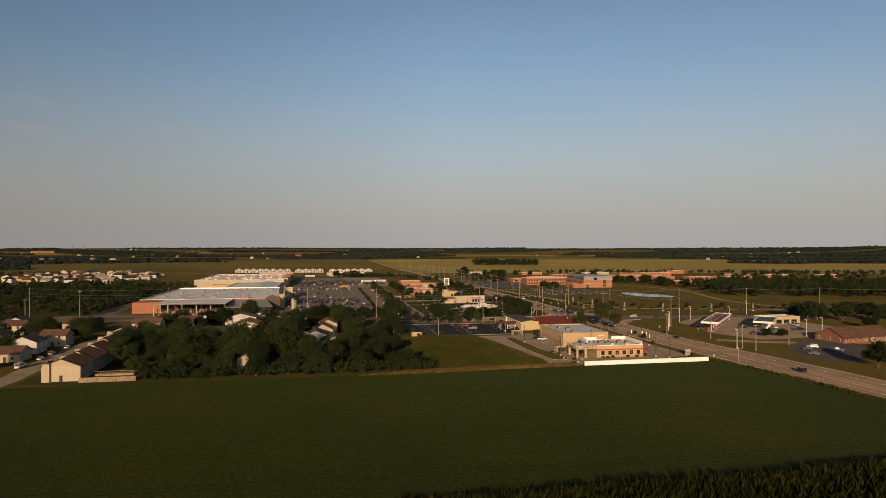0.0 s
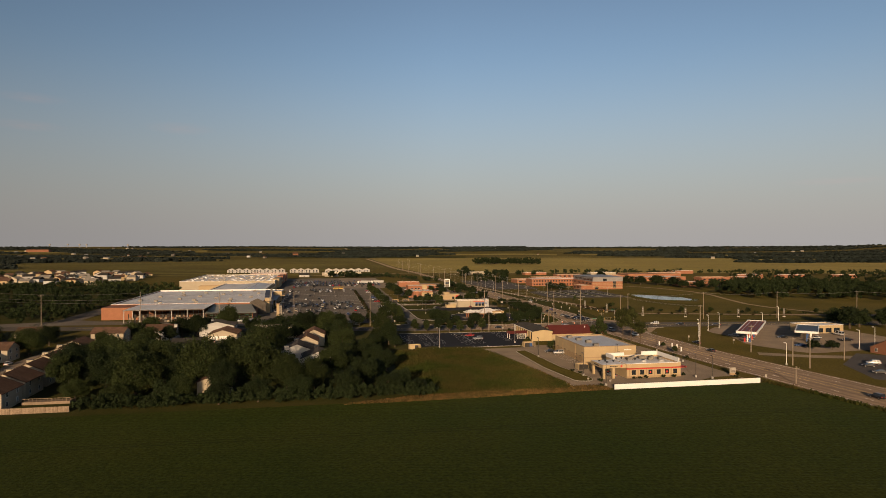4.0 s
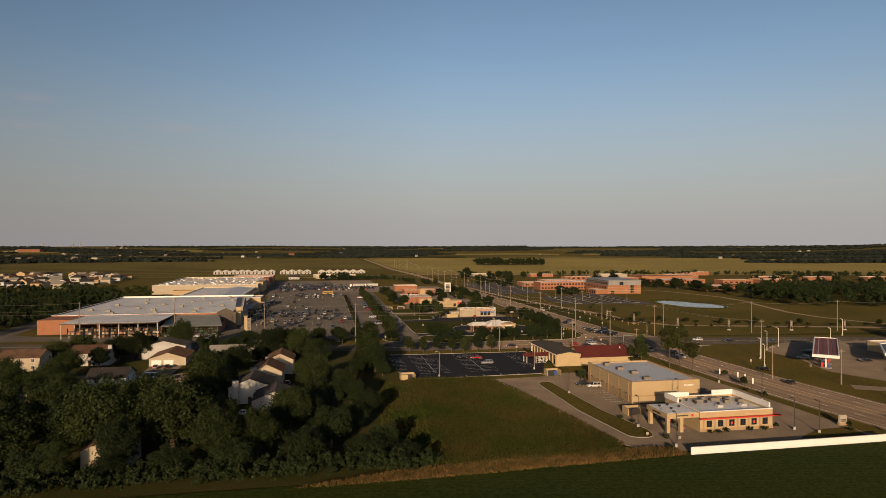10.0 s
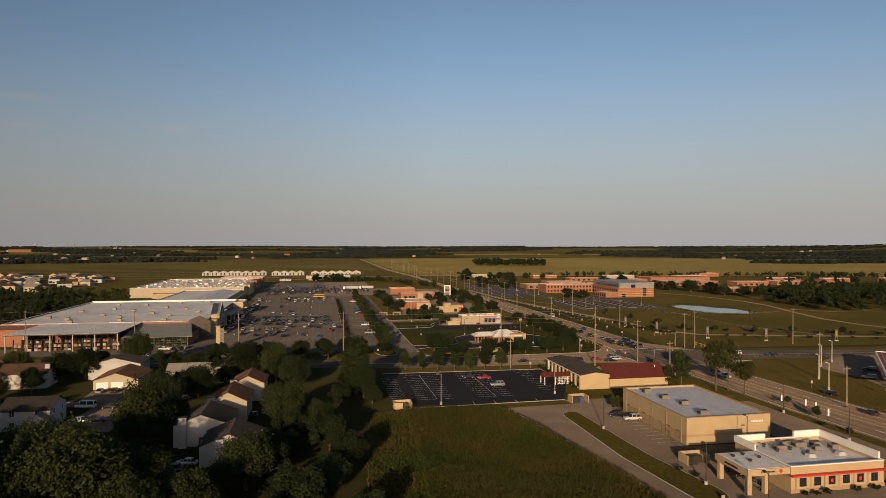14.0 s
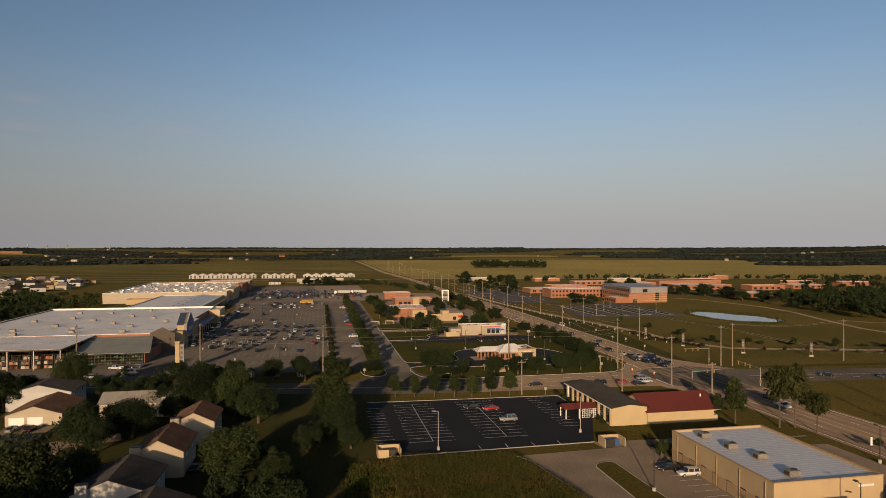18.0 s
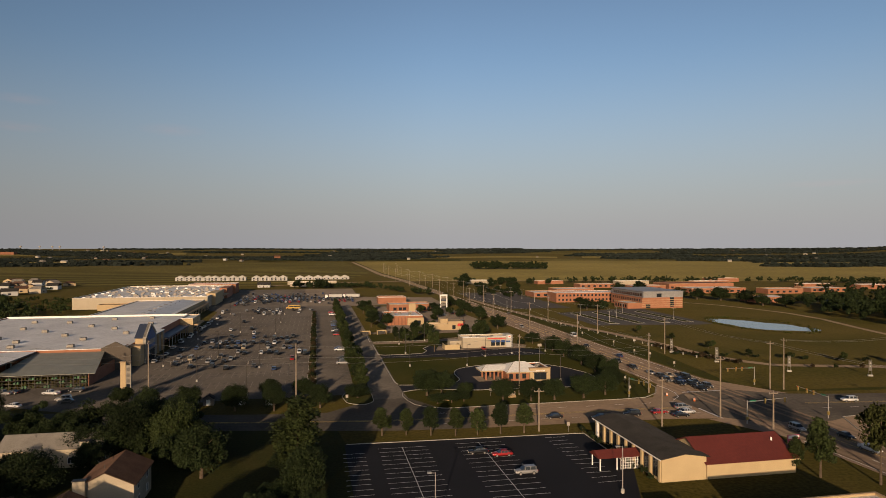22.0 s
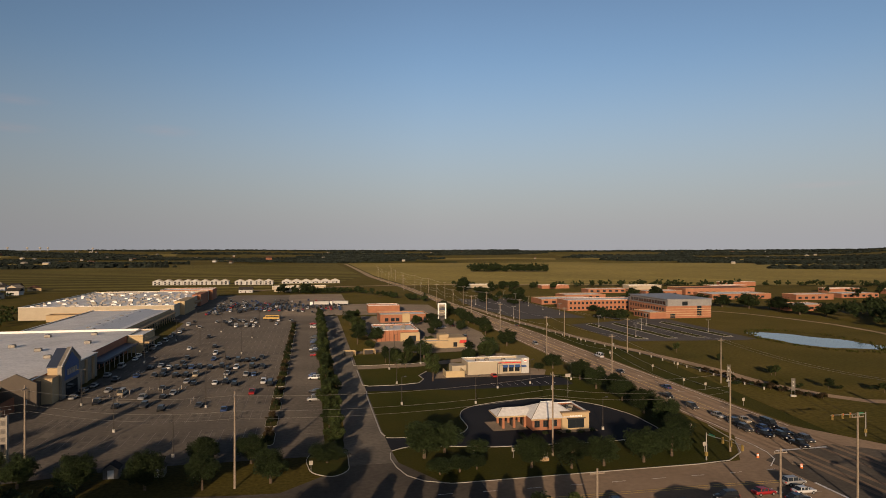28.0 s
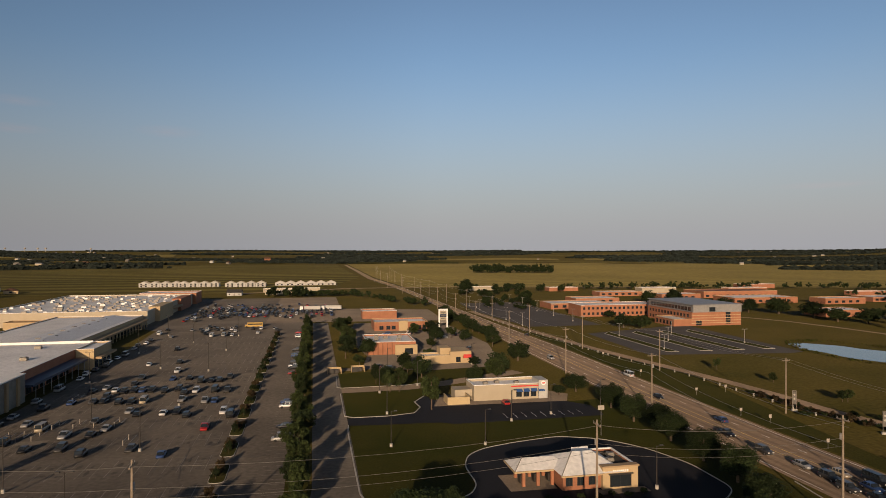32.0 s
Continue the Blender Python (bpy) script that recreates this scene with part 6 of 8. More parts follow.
grove([(180, 607, 10, 5.3), (192, 604, 10, 5.3), (204, 602, 10.5, 5.3), (174, 486, 10.5, 7), (144, 595, 16, 10), (228, 598, 9, 5), (132, 560, 9, 6), (150, 540, 8, 6), (250, 590, 9, 5), (132, 470, 7, 5), (160, 440, 7, 5), (142, 400, 6, 4)], "dark", " beyond the college car park")
g_ = random.Random(23)
for i in range(26):
    k = g_.random()
    tree(112 + 30 * k + g_.uniform(0, 52), 385 + 210 * k + g_.uniform(-18, 18), g_.uniform(4.5, 7.5), g_.uniform(2.4, 4.2), "dark", " on the islands of the college car park", "trees in the college car park")
grove([(228, -20, 11, 6), (233, -32, 12, 8), (254, 0, 9, 9), (285, -4, 9, 11), (300, -16, 8, 8), (222, -37, 13, 8), (243, -41, 13, 8), (266, -36, 12, 8), (134, -177, 11, 6), (210, -124, 8, 6), (150, -94, 4.5, 3.6), (157, -97, 4.5, 3.6), (262, -50, 8, 6), (275, -70, 8, 6), (230, -75, 7, 5)], "dark", " near the filling station")


def scatter(name, count, where, h, r, cardn, size, material, label, seed):
    """A wood as one mesh: rough crowns of leaf clumps standing close together."""
    g = np.random.default_rng(seed)
    ps, ns = [], []
    for i in range(count):
        u, v = where(g)
        x, y, _ = P(u, v)
        hh, rr = h * g.uniform(0.7, 1.2), r * g.uniform(0.75, 1.25)
        p, nrm = crown_points(cardn, rr, 0.8, hh, 8, int(g.integers(1e6)), "dome")
        ps.append(p + np.array([x, y, land(x, y)])), ns.append(nrm)
    me = cards(np.concatenate(ps), np.concatenate(ns), size, name, material)
    return tagged(part(name, me, None), label, "woods", "", "stuff")


def within(poly):
    pts = [Vector(p) for p in poly]
    lo = [min(p[k] for p in pts) for k in (0, 1)]
    hi = [max(p[k] for p in pts) for k in (0, 1)]

    def pick(g):
        while True:
            x, y = g.uniform(lo[0], hi[0]), g.uniform(lo[1], hi[1])
            inside = False
            for a, b in zip(pts, pts[1:] + pts[:1]):
                if (a.y > y) != (b.y > y) and x < (b.x - a.x) * (y - a.y) / (b.y - a.y) + a.x:
                    inside = not inside
            if inside:
                return x, y
    return pick


scatter("woods", 400, within([(296, 152), (313, 134), (350, 108), (470, 84), (620, 60), (620, 220), (420, 320), (345, 295), (320, 260), (308, 205)]), 12.5, 6.5, 330, 0.75, LEAF[1], "dense dark green wood beside the meadow", 3)
scatter("woods", 850, within([(-222, 60), (-215, 250), (-240, 330), (-330, 400), (-620, 420), (-640, 60), (-420, -10), (-260, 10)]), 9, 5.5, 200, 0.75, LEAF[1], "low dense scrub and trees behind the shops", 4)
scatter("woods", 60, within([(-215, 250), (-205, 300), (-215, 420), (-330, 470), (-330, 400)]), 7, 5, 200, 0.7, LEAF[0], "line of shrubby trees behind the stores", 5)
scatter("woods", 90, within([(284, 1122), (436, 1092), (442, 1116), (290, 1148)]), 17, 9, 160, 1.3, LEAF[3], "dark isolated copse standing in the ripe field", 6)
scatter("woods", 130, within([(120, 640), (560, 560), (900, 430), (920, 470), (580, 600), (130, 665)]), 9, 6, 110, 1.0, LEAF[1], "line of trees at the near edge of the far fields", 8)
scatter("woods", 160, within([(420, 330), (900, 160), (1200, 120), (1200, 330), (800, 400), (500, 470)]), 9, 7, 110, 1.1, LEAF[1], "scattered trees and yards beyond the college", 9)
scatter("woods", 60, within([(-60, 566), (20, 566), (70, 440), (76, 446), (24, 580), (-60, 580)]), 7, 4.5, 110, 0.8, LEAF[1], "hedge of trees behind the far car park", 10)
scatter("woods", 22, within([(-60, 560), (-20, 560), (-20, 590), (-60, 590)]), 10, 6, 160, 0.9, LEAF[3], "group of trees near the terraced houses", 11)
scatter("hedge", 190, within([(-131, -154), (-34, -153.5), (-32, -149), (-131, -149)]), 4.6, 2.6, 300, 0.3, LEAF[1], "untidy hedge of shrubs along the soybean field", 12)
scatter("woods", 30, within([(-104, -2), (-88, -8), (-72, -24), (-60, -34), (-57, -10), (-59, 8), (-70, 12), (-104, 18)]), 9.5, 4.6, 1500, 0.27, LEAF[1], "dense clump of dark trees behind the houses", 14)
scatter("woods", 13, within([(-62, -58), (-51, -60), (-47, -82), (-46, -112), (-58, -112), (-58, -90), (-54, -76)]), 8.5, 4.4, 1500, 0.26, LEAF[1], "dark trees between the terrace and the weeds", 15)
scatter("woods", 18, within([(-150, -132), (-112, -132), (-104, -120), (-114, -92), (-132, -80), (-150, -84)]), 12, 6, 2000, 0.27, LEAF[0], "tall leafy trees behind the field hedge", 16)
scatter("woods", 90, within([(-300, 590), (-380, 640), (-540, 740), (-600, 800), (-600, 700), (-480, 600), (-360, 560)]), 6, 4, 90, 0.8, LEAF[1], "garden trees among the far houses", 17)
scatter("woods", 40, within([(-300, -130), (-215, -120), (-215, -30), (-300, -20)]), 9, 5, 300, 0.55, LEAF[1], "garden trees among the houses", 13)


def hazed_far_woods(name, count, where, h, r, label, seed):
    """Belts of distant trees: low rough lumps, one mesh."""
    g = np.random.default_rng(seed)
    V, F = [], []
    for i in range(count):
        x, y = where(g)
        z = land(x, y)
        hh, rr = h * g.uniform(0.55, 1.25), r * g.uniform(0.6, 1.5)
        k = len(V)
        for j in range(5):
            a = 2 * math.pi * (j + g.uniform(-0.3, 0.3)) / 5
            V.append((x + rr * math.cos(a), y + rr * math.sin(a), z))
            V.append((x + 0.75 * rr * math.cos(a + 0.4), y + 0.75 * rr * math.sin(a + 0.4), z + hh * g.uniform(0.5, 0.95)))
        V.append((x, y, z + hh))
        for j in range(5):
            n = (j + 1) % 5
            F += [(k + 2 * j, k + 2 * n, k + 2 * n + 1, k + 2 * j + 1), (k + 2 * j + 1, k + 2 * n + 1, k + 10)]
    me = bpy.data.meshes.new(name)
    me.from_pydata(V, [], F)
    me.materials.append(FARWOOD_HAZED)
    return tagged(part(name, me, None), label, "woods", "", "stuff")


def sector(a0, a1, r0, r1, gap=0.0, power=1.0):
    """Places between two bearings (degrees from +y towards +x) and two distances; gap: how much open land is left between belts."""
    def pick(g):
        while True:
            a, r = radians(g.uniform(a0, a1)), r0 + (r1 - r0) * g.uniform() ** power
            x, y = r * math.sin(a), r * math.cos(a)
            if noise.noise((x * 0.0016, y * 0.0042, 5)) > gap - 0.5:
                return x, y
    return pick


hazed_far_woods("woods", 4200, sector(-46, -6, 2300, 3300, 0.6), 7, 9, "distant belts of trees beyond the fields", 21)
hazed_far_woods("woods", 9000, sector(-48, 48, 3300, 4650, 0.58), 8, 12, "distant woods up to the horizon", 22)
hazed_far_woods("woods", 2200, sector(-6, 30, 2450, 3300, 0.62), 8, 9, "distant tree rows beyond the ripe field", 23)
hazed_far_woods("woods", 4200, sector(24, 50, 1900, 3600, 0.5), 9, 9, "distant woods below the low hill", 24)
hazed_far_woods("woods", 1100, sector(-46, -33, 1300, 2300, 0.45), 8, 7, "tree rows at the far side of the fields", 25)
hazed_far_woods("woods", 260, sector(-33, -8, 1950, 2300, 0.62), 9, 8, "scattered trees in the distant fields", 26)


def tufts(name, count, where, h, spread, material, label, seed, blades=4):
    """Upright blades in tufts, one mesh."""
    g = np.random.default_rng(seed)
    V, F = [], []
    for i in range(count):
        u, v = where(g)
        x, y, _ = P(u, v)
        for b in range(blades):
            a = g.uniform(0, 2 * math.pi)
            hh = h * g.uniform(0.5, 1.2)
            dx, dy = math.cos(a), math.sin(a)
            ox, oy = x + g.uniform(-spread, spread), y + g.uniform(-spread, spread)
            k = len(V)
            w = spread * g.uniform(0.25, 0.5)
            V += [(ox - dx * w, oy - dy * w, 0), (ox + dx * w, oy + dy * w, 0), (ox + dx * w * 1.1 + dy * hh * 0.15, oy + dy * w - dx * hh * 0.15, hh * 0.65), (ox + dy * hh * 0.4, oy - dx * hh * 0.4, hh)]
            F += [(k, k + 1, k + 2, k + 3)]
    me = bpy.data.meshes.new(name)
    me.from_pydata(V, [], F)
    me.materials.append(material)
    return tagged(part(name, me, None), label, "plants", "", "stuff")


PLOT = [(-25, -64), (1.5, -66), (4, -72), (9.5, -106), (14, -143), (13, -150), (-30, -150), (-27, -110)]


def thicket(name, count, where, h, size, material, label, seed):
    """Leafy weeds of uneven height, in drifts, one mesh."""
    g = np.random.default_rng(seed)
    p = np.empty((count, 3))
    for i in range(count):
        u, v = where(g)
        x, y, _ = P(u, v)
        drift = 0.55 + 0.9 * (noise.noise((x * 0.09, y * 0.09, 2)) * 0.5 + 0.5) + 0.35 * noise.noise((x * 0.45, y * 0.45, 4))
        p[i] = x, y, h * drift * g.uniform(0.25, 1.0)
    nrm = g.normal(size=(count, 3)) + np.array([0, -0.3, 0.5])
    nrm /= np.linalg.norm(nrm, axis=1)[:, None]
    return tagged(part(name, cards(p, nrm, size, name, material), None), label, "plants", "", "stuff")


thicket("weeds", 62000, within(PLOT), 1.5, 0.155, WEED, "overgrown plot of tall green and brown weeds", 31)
tufts("weeds", 3000, within(PLOT), 1.5, 0.22, WEED, "upright stalks in the overgrown plot", 38, 3)
tufts("weeds", 2600, within([(-34, -66), (-25, -64), (-27, -110), (-30, -148), (-40, -148), (-38, -100)]), 0.7, 0.5, WEED, "rough grass beside the trees", 32)
tufts("dry_grass", 3600, within([(-34, -150), (14, -146), (25.5, -147.5), (25.5, -152.5), (8, -154), (-30, -156.3), (-60, -157)]), 0.85, 0.28, DRYGRASS, "strip of dry golden grass at the field's edge", 33)
tufts("dry_grass", 700, within([(2, -72), (4.5, -72), (11, -106), (15.5, -143), (13.5, -143), (8.5, -106)]), 0.9, 0.35, DRYGRASS, "dry golden grass along the drive", 34)
tufts("dry_grass", 450, within([(81, -150), (84, -150), (91, -190), (93, -230), (90.5, -230), (88, -190)]), 1.0, 0.5, WEED, "rough weeds beside the main road", 35)
def pond_edge(g):
    a, k = g.uniform(0, 2 * math.pi), g.uniform(0.92, 1.12)
    return 230 + k * (20 * math.cos(a) + 9 * math.sin(a)), 177 + k * (36 * math.sin(a) - 14 * math.cos(a))


tufts("reeds", 300, pond_edge, 0.8, 0.5, WEED, "fringe of dark reeds round the pond", 37)
tufts("corn", 9000, within([(-60, -274), (86, -268), (95, -300), (95, -320), (-60, -320)]), 2.2, 0.42, CORN, "tall green corn standing in rows", 36, 5)

# ---- vehicles ----
def car_shapes(kind):
    L, W, H, hood, z0 = {"sedan": (4.6, 1.8, 1.42, 0.92, 0.32), "suv": (4.7, 1.9, 1.75, 1.08, 0.38), "pickup": (5.5, 1.95, 1.8, 1.1, 0.42), "van": (5.6, 2.0, 2.2, 1.2, 0.38)}[kind]
    w = W / 2
    b = Shape()
    # stations along the length: y, half width, top of the lower body
    st = [(-L / 2, w * 0.86, hood * 0.82), (-L / 2 + 0.25, w * 0.97, hood * 0.95), (-L * 0.2, w, hood), (L * 0.2, w, hood), (L / 2 - 0.9, w * 0.98, hood * 0.95), (L / 2 - 0.2, w * 0.9, hood * 0.84), (L / 2, w * 0.8, hood * 0.68)]
    V, F = [], []
    for y, hw, top in st:
        V += [(-hw * 0.92, y, z0), (-hw, y, z0 + 0.25), (-hw * 0.97, y, top - 0.06), (-hw * 0.86, y, top), (hw * 0.86, y, top), (hw * 0.97, y, top - 0.06), (hw, y, z0 + 0.25), (hw * 0.92, y, z0)]
    for i in range(len(st) - 1):
        for j in range(8):
            a, c = i * 8 + j, i * 8 + (j + 1) % 8
            F.append((a, a + 8, c + 8, c))
    F += [tuple(range(8)), tuple(range((len(st) - 1) * 8 + 7, (len(st) - 1) * 8 - 1, -1))]
    b.add(V, F)
    y0, y1, s0, s1 = {"sedan": (-L * 0.40, L * 0.24, 0.75, 0.85), "suv": (-L * 0.47, L * 0.25, 0.35, 0.8), "pickup": (-L * 0.10, L * 0.27, 0.25, 0.7), "van": (-L * 0.485, L * 0.36, 0.1, 0.8)}[kind]
    gl = Shape().add([(-w * 0.86, y0, hood - 0.01), (w * 0.86, y0, hood - 0.01), (w * 0.86, y1, hood - 0.01), (-w * 0.86, y1, hood - 0.01),
                      (-w * 0.72, y0 + s0, H - 0.05), (w * 0.72, y0 + s0, H - 0.05), (w * 0.72, y1 - s1, H - 0.05), (-w * 0.72, y1 - s1, H - 0.05)],
                     [(4, 5, 6, 7), (0, 1, 5, 4), (1, 2, 6, 5), (2, 3, 7, 6), (3, 0, 4, 7)])
    top = Shape().box(-w * 0.74, w * 0.74, y0 + s0 - 0.06, y1 - s1 + 0.06, H - 0.05, H, 0.06)
    for y in (y0 + s0 * 0.9, (y0 + s0 + y1 - s1) / 2, y1 - s1 * 0.9):
        for sx in (-1, 1):
            top.box(sx * w * 0.80 - 0.05, sx * w * 0.80 + 0.05, y - 0.05, y + 0.05, hood, H - 0.03)
    if kind == "pickup":
        b.box(-w * 0.95, -w * 0.85, -L / 2 + 0.1, -L * 0.1, hood - 0.02, hood + 0.12).box(w * 0.85, w * 0.95, -L / 2 + 0.1, -L * 0.1, hood - 0.02, hood + 0.12)
    r = 0.33 if kind == "sedan" else 0.38
    tyre = Shape().tube((-0.11, 0, 0), (0.11, 0, 0), r, sides=12)
    rim = Shape().tube((-0.125, 0, 0), (0.125, 0, 0), r * 0.6, sides=8)
    wheels = [(sx * (w - 0.1), y, r) for sx in (-1, 1) for y in (-L * 0.3, L * 0.31)]
    front = [Shape().box(sx * w * 0.62 - 0.18, sx * w * 0.62 + 0.18, L / 2 - 0.12, L / 2 + 0.02, hood * 0.62, hood * 0.78) for sx in (-1, 1)]
    back = [Shape().box(sx * w * 0.7 - 0.15, sx * w * 0.7 + 0.15, -L / 2 - 0.02, -L / 2 + 0.1, hood * 0.66, hood * 0.86) for sx in (-1, 1)]
    return b, gl, top, tyre, rim, wheels, front, back


CARS = {}
COLOUR = ["white", "silver", "black", "grey", "red", "blue", "tan", "green"]
for kind in ("sedan", "suv", "pickup", "van"):
    b, gl, top, tyre, rim, wheels, front, back = car_shapes(kind)
    gm, tm, rm = gl.mesh("cabin_glass"), tyre.mesh("tyre"), rim.mesh("rim")
    gm.materials.append(GLASS), tm.materials.append(RUBBER), rm.materials.append(STEEL)
    fl, bl = [s.mesh("headlight") for s in front], [s.mesh("tail_light") for s in back]
    for m in fl:
        m.materials.append(WHITE)
    for m in bl:
        m.materials.append(RED)
    for i, pm in enumerate(PAINTS):
        bm_, tp = b.mesh("body", True), top.mesh("roof_panel")
        bm_.materials.append(pm), tp.materials.append(pm)
        CARS[kind, i] = (bm_, gm, tp, tm, rm, wheels, fl, bl)


def car(u, v, turn, kind="sedan", colour=3, where="on the road", detail=2, group=""):
    """turn 0: heading along +v of the grid."""
    body, gm, tp, tm, rm, wheels, fl, bl = CARS[kind, colour]
    c = thing({"sedan": "car", "suv": "car", "pickup": "pickup_truck", "van": "van"}[kind], at(u, v, 0.055, turn), COLOUR[colour] + " " + {"sedan": "saloon car", "suv": "sport-utility car", "pickup": "pickup truck", "van": "delivery van"}[kind] + " " + where, "car", group)
    part("body", body, None, c)
    part("cabin_glass", gm, None, c)
    part("roof_panel", tp, None, c)
    for x, y, z in wheels if detail else ():
        t = part("wheel", tm, None, c, m=pose(x, y, z))
        if detail > 1:
            part("rim", rm, None, t)
    if detail > 1:
        for m in fl:
            part("headlight", m, None, c)
        for m in bl:
            part("tail_light", m, None, c)
    return c


KINDS = ("sedan", "suv", "sedan", "pickup", "suv", "sedan", "van", "suv")
# queue at the lights and traffic
for i, (u, v) in enumerate(((88.7, 33.1), (87, 38.5), (95, 34.1), (90.8, 24.2), (88.3, 44.5), (88.4, 52), (95.6, 40.5), (91.6, 30.8), (92, 38), (95.2, 27), (92.2, 46))):
    car(u, v, 180, KINDS[i % 8], (2, 3, 2, 2, 3, 1, 2, 2, 5, 3, 6)[i], "waiting in a queue at the crossing")
for i, (u, v) in enumerate(((91.4, 116), (87, 76), (86.8, 62), (94, 88), (99, 150), (84, 190), (98, 262))):
    car(u, v, 180 if u < 93 else 0, KINDS[(i + 2) % 8], (2, 2, 3, 5, 0, 1, 3)[i], "driving on the main road")
for i, (u, v, t) in enumerate(((42.9, -2.4, 90), (53.1, -1.1, 90), (61.8, -0.4, 270), (69.8, -1.4, 270), (71.2, 2.9, 270), (31, 0.8, 90), (66, -4.4, 270), (126, 1.5, 80), (139, -4, 80), (158, -10, 80))):
    car(u, v, t, ("sedan", "suv")[i % 3 == 1], (2, 2, 4, 0, 1, 2, 2, 0, 2, 3)[i], "on the side street")
for i, (u, v, t) in enumerate(((108, -70, 0), (100, -178, 0), (101, -92, 0), (92, -40, 180), (88, -22, 180), (95, -30, 180))):
    car(u, v, t, KINDS[i % 8], (2, 2, 3, 0, 1, 2)[i], "driving on the main road")
# parked
for i, (u, v, k, c) in enumerate(((3.0, -24, "sedan", 2), (8.0, -26.6, "sedan", 4), (9.6, -38.6, "suv", 1))):
    car(u, v, 90, k, c, "parked in the black car park")
for i, (u, v, t, k, c) in enumerate(((33.8, -85, 88, "suv", 0), (31.4, -81, 88, "sedan", 2), (60.5, -88, 0, "sedan", 2), (61.5, -95, 0, "suv", 2), (64, -84, 5, "sedan", 3), (35.2, -133, 0, "sedan", 1), (35.4, -126, 0, "suv", 2))):
    car(u, v, t, k, c, "parked beside the shops")
for i, (u, v, t, k, c) in enumerate(((-110.8, -59.6, 80, "sedan", 0), (-105.7, -60.2, 80, "sedan", 2), (-107.3, -45.7, 80, "sedan", 2), (-75.9, -99.1, 80, "sedan", 0), (-65.7, -62.2, 0, "sedan", 2), (-116.4, -24, 0, "sedan", 1), (-112.2, -24, 0, "sedan", 2), (-114, -44, 80, "van", 0), (-184, -118, 0, "van", 0), (-184, -100, 0, "sedan", 0), (-184.5, -88, 0, "suv", 1), (-176, -112, 180, "sedan", 3), (-185, -70, 0, "sedan", 0), (-78.5, -103, 80, "suv", 2))):
    car(u, v, t, k, c, "parked beside the houses")
for i, (u, v, t) in enumerate(((160, -62, 80), (168, -74, 84), (176, -66, 84), (184, -76, 84), (140, -52, 40), (150, -86, 84), (196, -58, 0), (152, -40, 40))):
    car(u, v, t, KINDS[i % 8], (2, 3, 0, 2, 1, 5, 0, 2)[i], "at the filling station")
for i, (u, v) in enumerate(((42, 118.5), (13, 180), (46, 210), (42, 214), (56, 222), (52, 262), (36, 280), (24, 282), (60, 270), (28, 344), (10, 186))):
    car(u, v, (i * 90) % 180, KINDS[i % 8], (4, 2, 0, 0, 3, 1, 0, 5, 2, 0, 3)[i], "parked beside the restaurants")
LOTCARS = [(-86, 160), (-83, 164), (-79, 160), (-73, 158), (-63, 156), (-53, 154), (-47, 154), (-43, 153), (-87, 144), (-81, 144), (-78, 144), (-79, 150), (-73, 142), (-69.5, 141), (-66, 142), (-55, 142), (-64, 126), (-67, 130), (-57, 126), (-53.5, 126),
           (-50, 122), (-40.5, 124), (-38, 120), (-43, 108), (-49, 87), (-57, 93), (-81, 97), (-73, 96), (-67, 91), (-88, 103), (-84, 115), (-76, 107), (-70, 107), (-68, 112), (-80, 208), (-77, 246), (-69, 211), (-66, 191), (-54, 170), (-76, 180)]
for i, (u, v) in enumerate(LOTCARS):
    car(u, v, (i * 7) % 2 * 180 + (i % 5 - 2), KINDS[(i * 5) % 8], (2, 3, 2, 1, 2, 3, 0, 2, 5, 2, 6, 3, 2, 1, 2, 0)[(i * 3) % 16] if (u, v) != (-43, 108) else 4, "parked in the large car park", 1, "cars in the large car park")
g_ = random.Random(17)
taken, made_ = list(LOTCARS), 0
while made_ < 16:
    v = g_.choice((120.5, 133, 139, 151.5, 157.5, 170, 176)) + g_.uniform(-0.5, 0.5)
    u = -92.6 + 2.8 * g_.randrange(18)
    if all(abs(u - a) > 2.5 or abs(v - b) > 5.5 for a, b in taken):
        taken.append((u, v))
        made_ += 1
        car(u, v, 180 * (made_ % 2), KINDS[made_ % 6], g_.choice((2, 2, 2, 3, 3, 5, 1)), "parked in the large car park", 1, "cars in the large car park")
g_ = random.Random(11)
for i in range(44):                      # by the row of trees
    car(-22.6 + g_.uniform(-0.3, 0.3), 60 + i * 5.6 + g_.uniform(-0.5, 0.5), 90 * g_.choice((1, 3)), KINDS[i % 8], g_.choice((0, 1, 2, 3, 4, 5, 2, 3)), "parked beside a row of trees", 1, "cars beside the tree row") if g_.random() < 0.3 else None
for i in range(26):                      # along the shop fronts
    car(-97 + g_.uniform(-1, 1), 112 + i * 8.8, 0, KINDS[i % 8], g_.choice((0, 1, 2, 3)), "parked near the shop fronts", 1, "cars near the shop fronts") if g_.random() < 0.6 else None
for r in range(12):                      # crowded far rows
    for i in range(28):
        if g_.random() < (0.72 if 1 < r < 9 else 0.24):
            car(-97 + i * 3.5 + g_.uniform(-0.2, 0.2), 368 + r * 10.2 + g_.uniform(-0.4, 0.4), 180 * (r % 2), KINDS[(i * 3 + r) % 8], g_.choice((0, 1, 2, 2, 2, 2, 3, 3, 5, 5, 2, 4)), "parked in crowded far rows", 0, "cars in the crowded far rows")
for i in range(22):
    car(-92 + g_.uniform(0, 56), g_.choice((292, 300, 310, 318, 330)) + g_.uniform(-1, 1), 180 * (i % 2), KINDS[i % 8], g_.choice((0, 1, 2, 3)), "parked in the large car park", 1, "cars in the large car park")
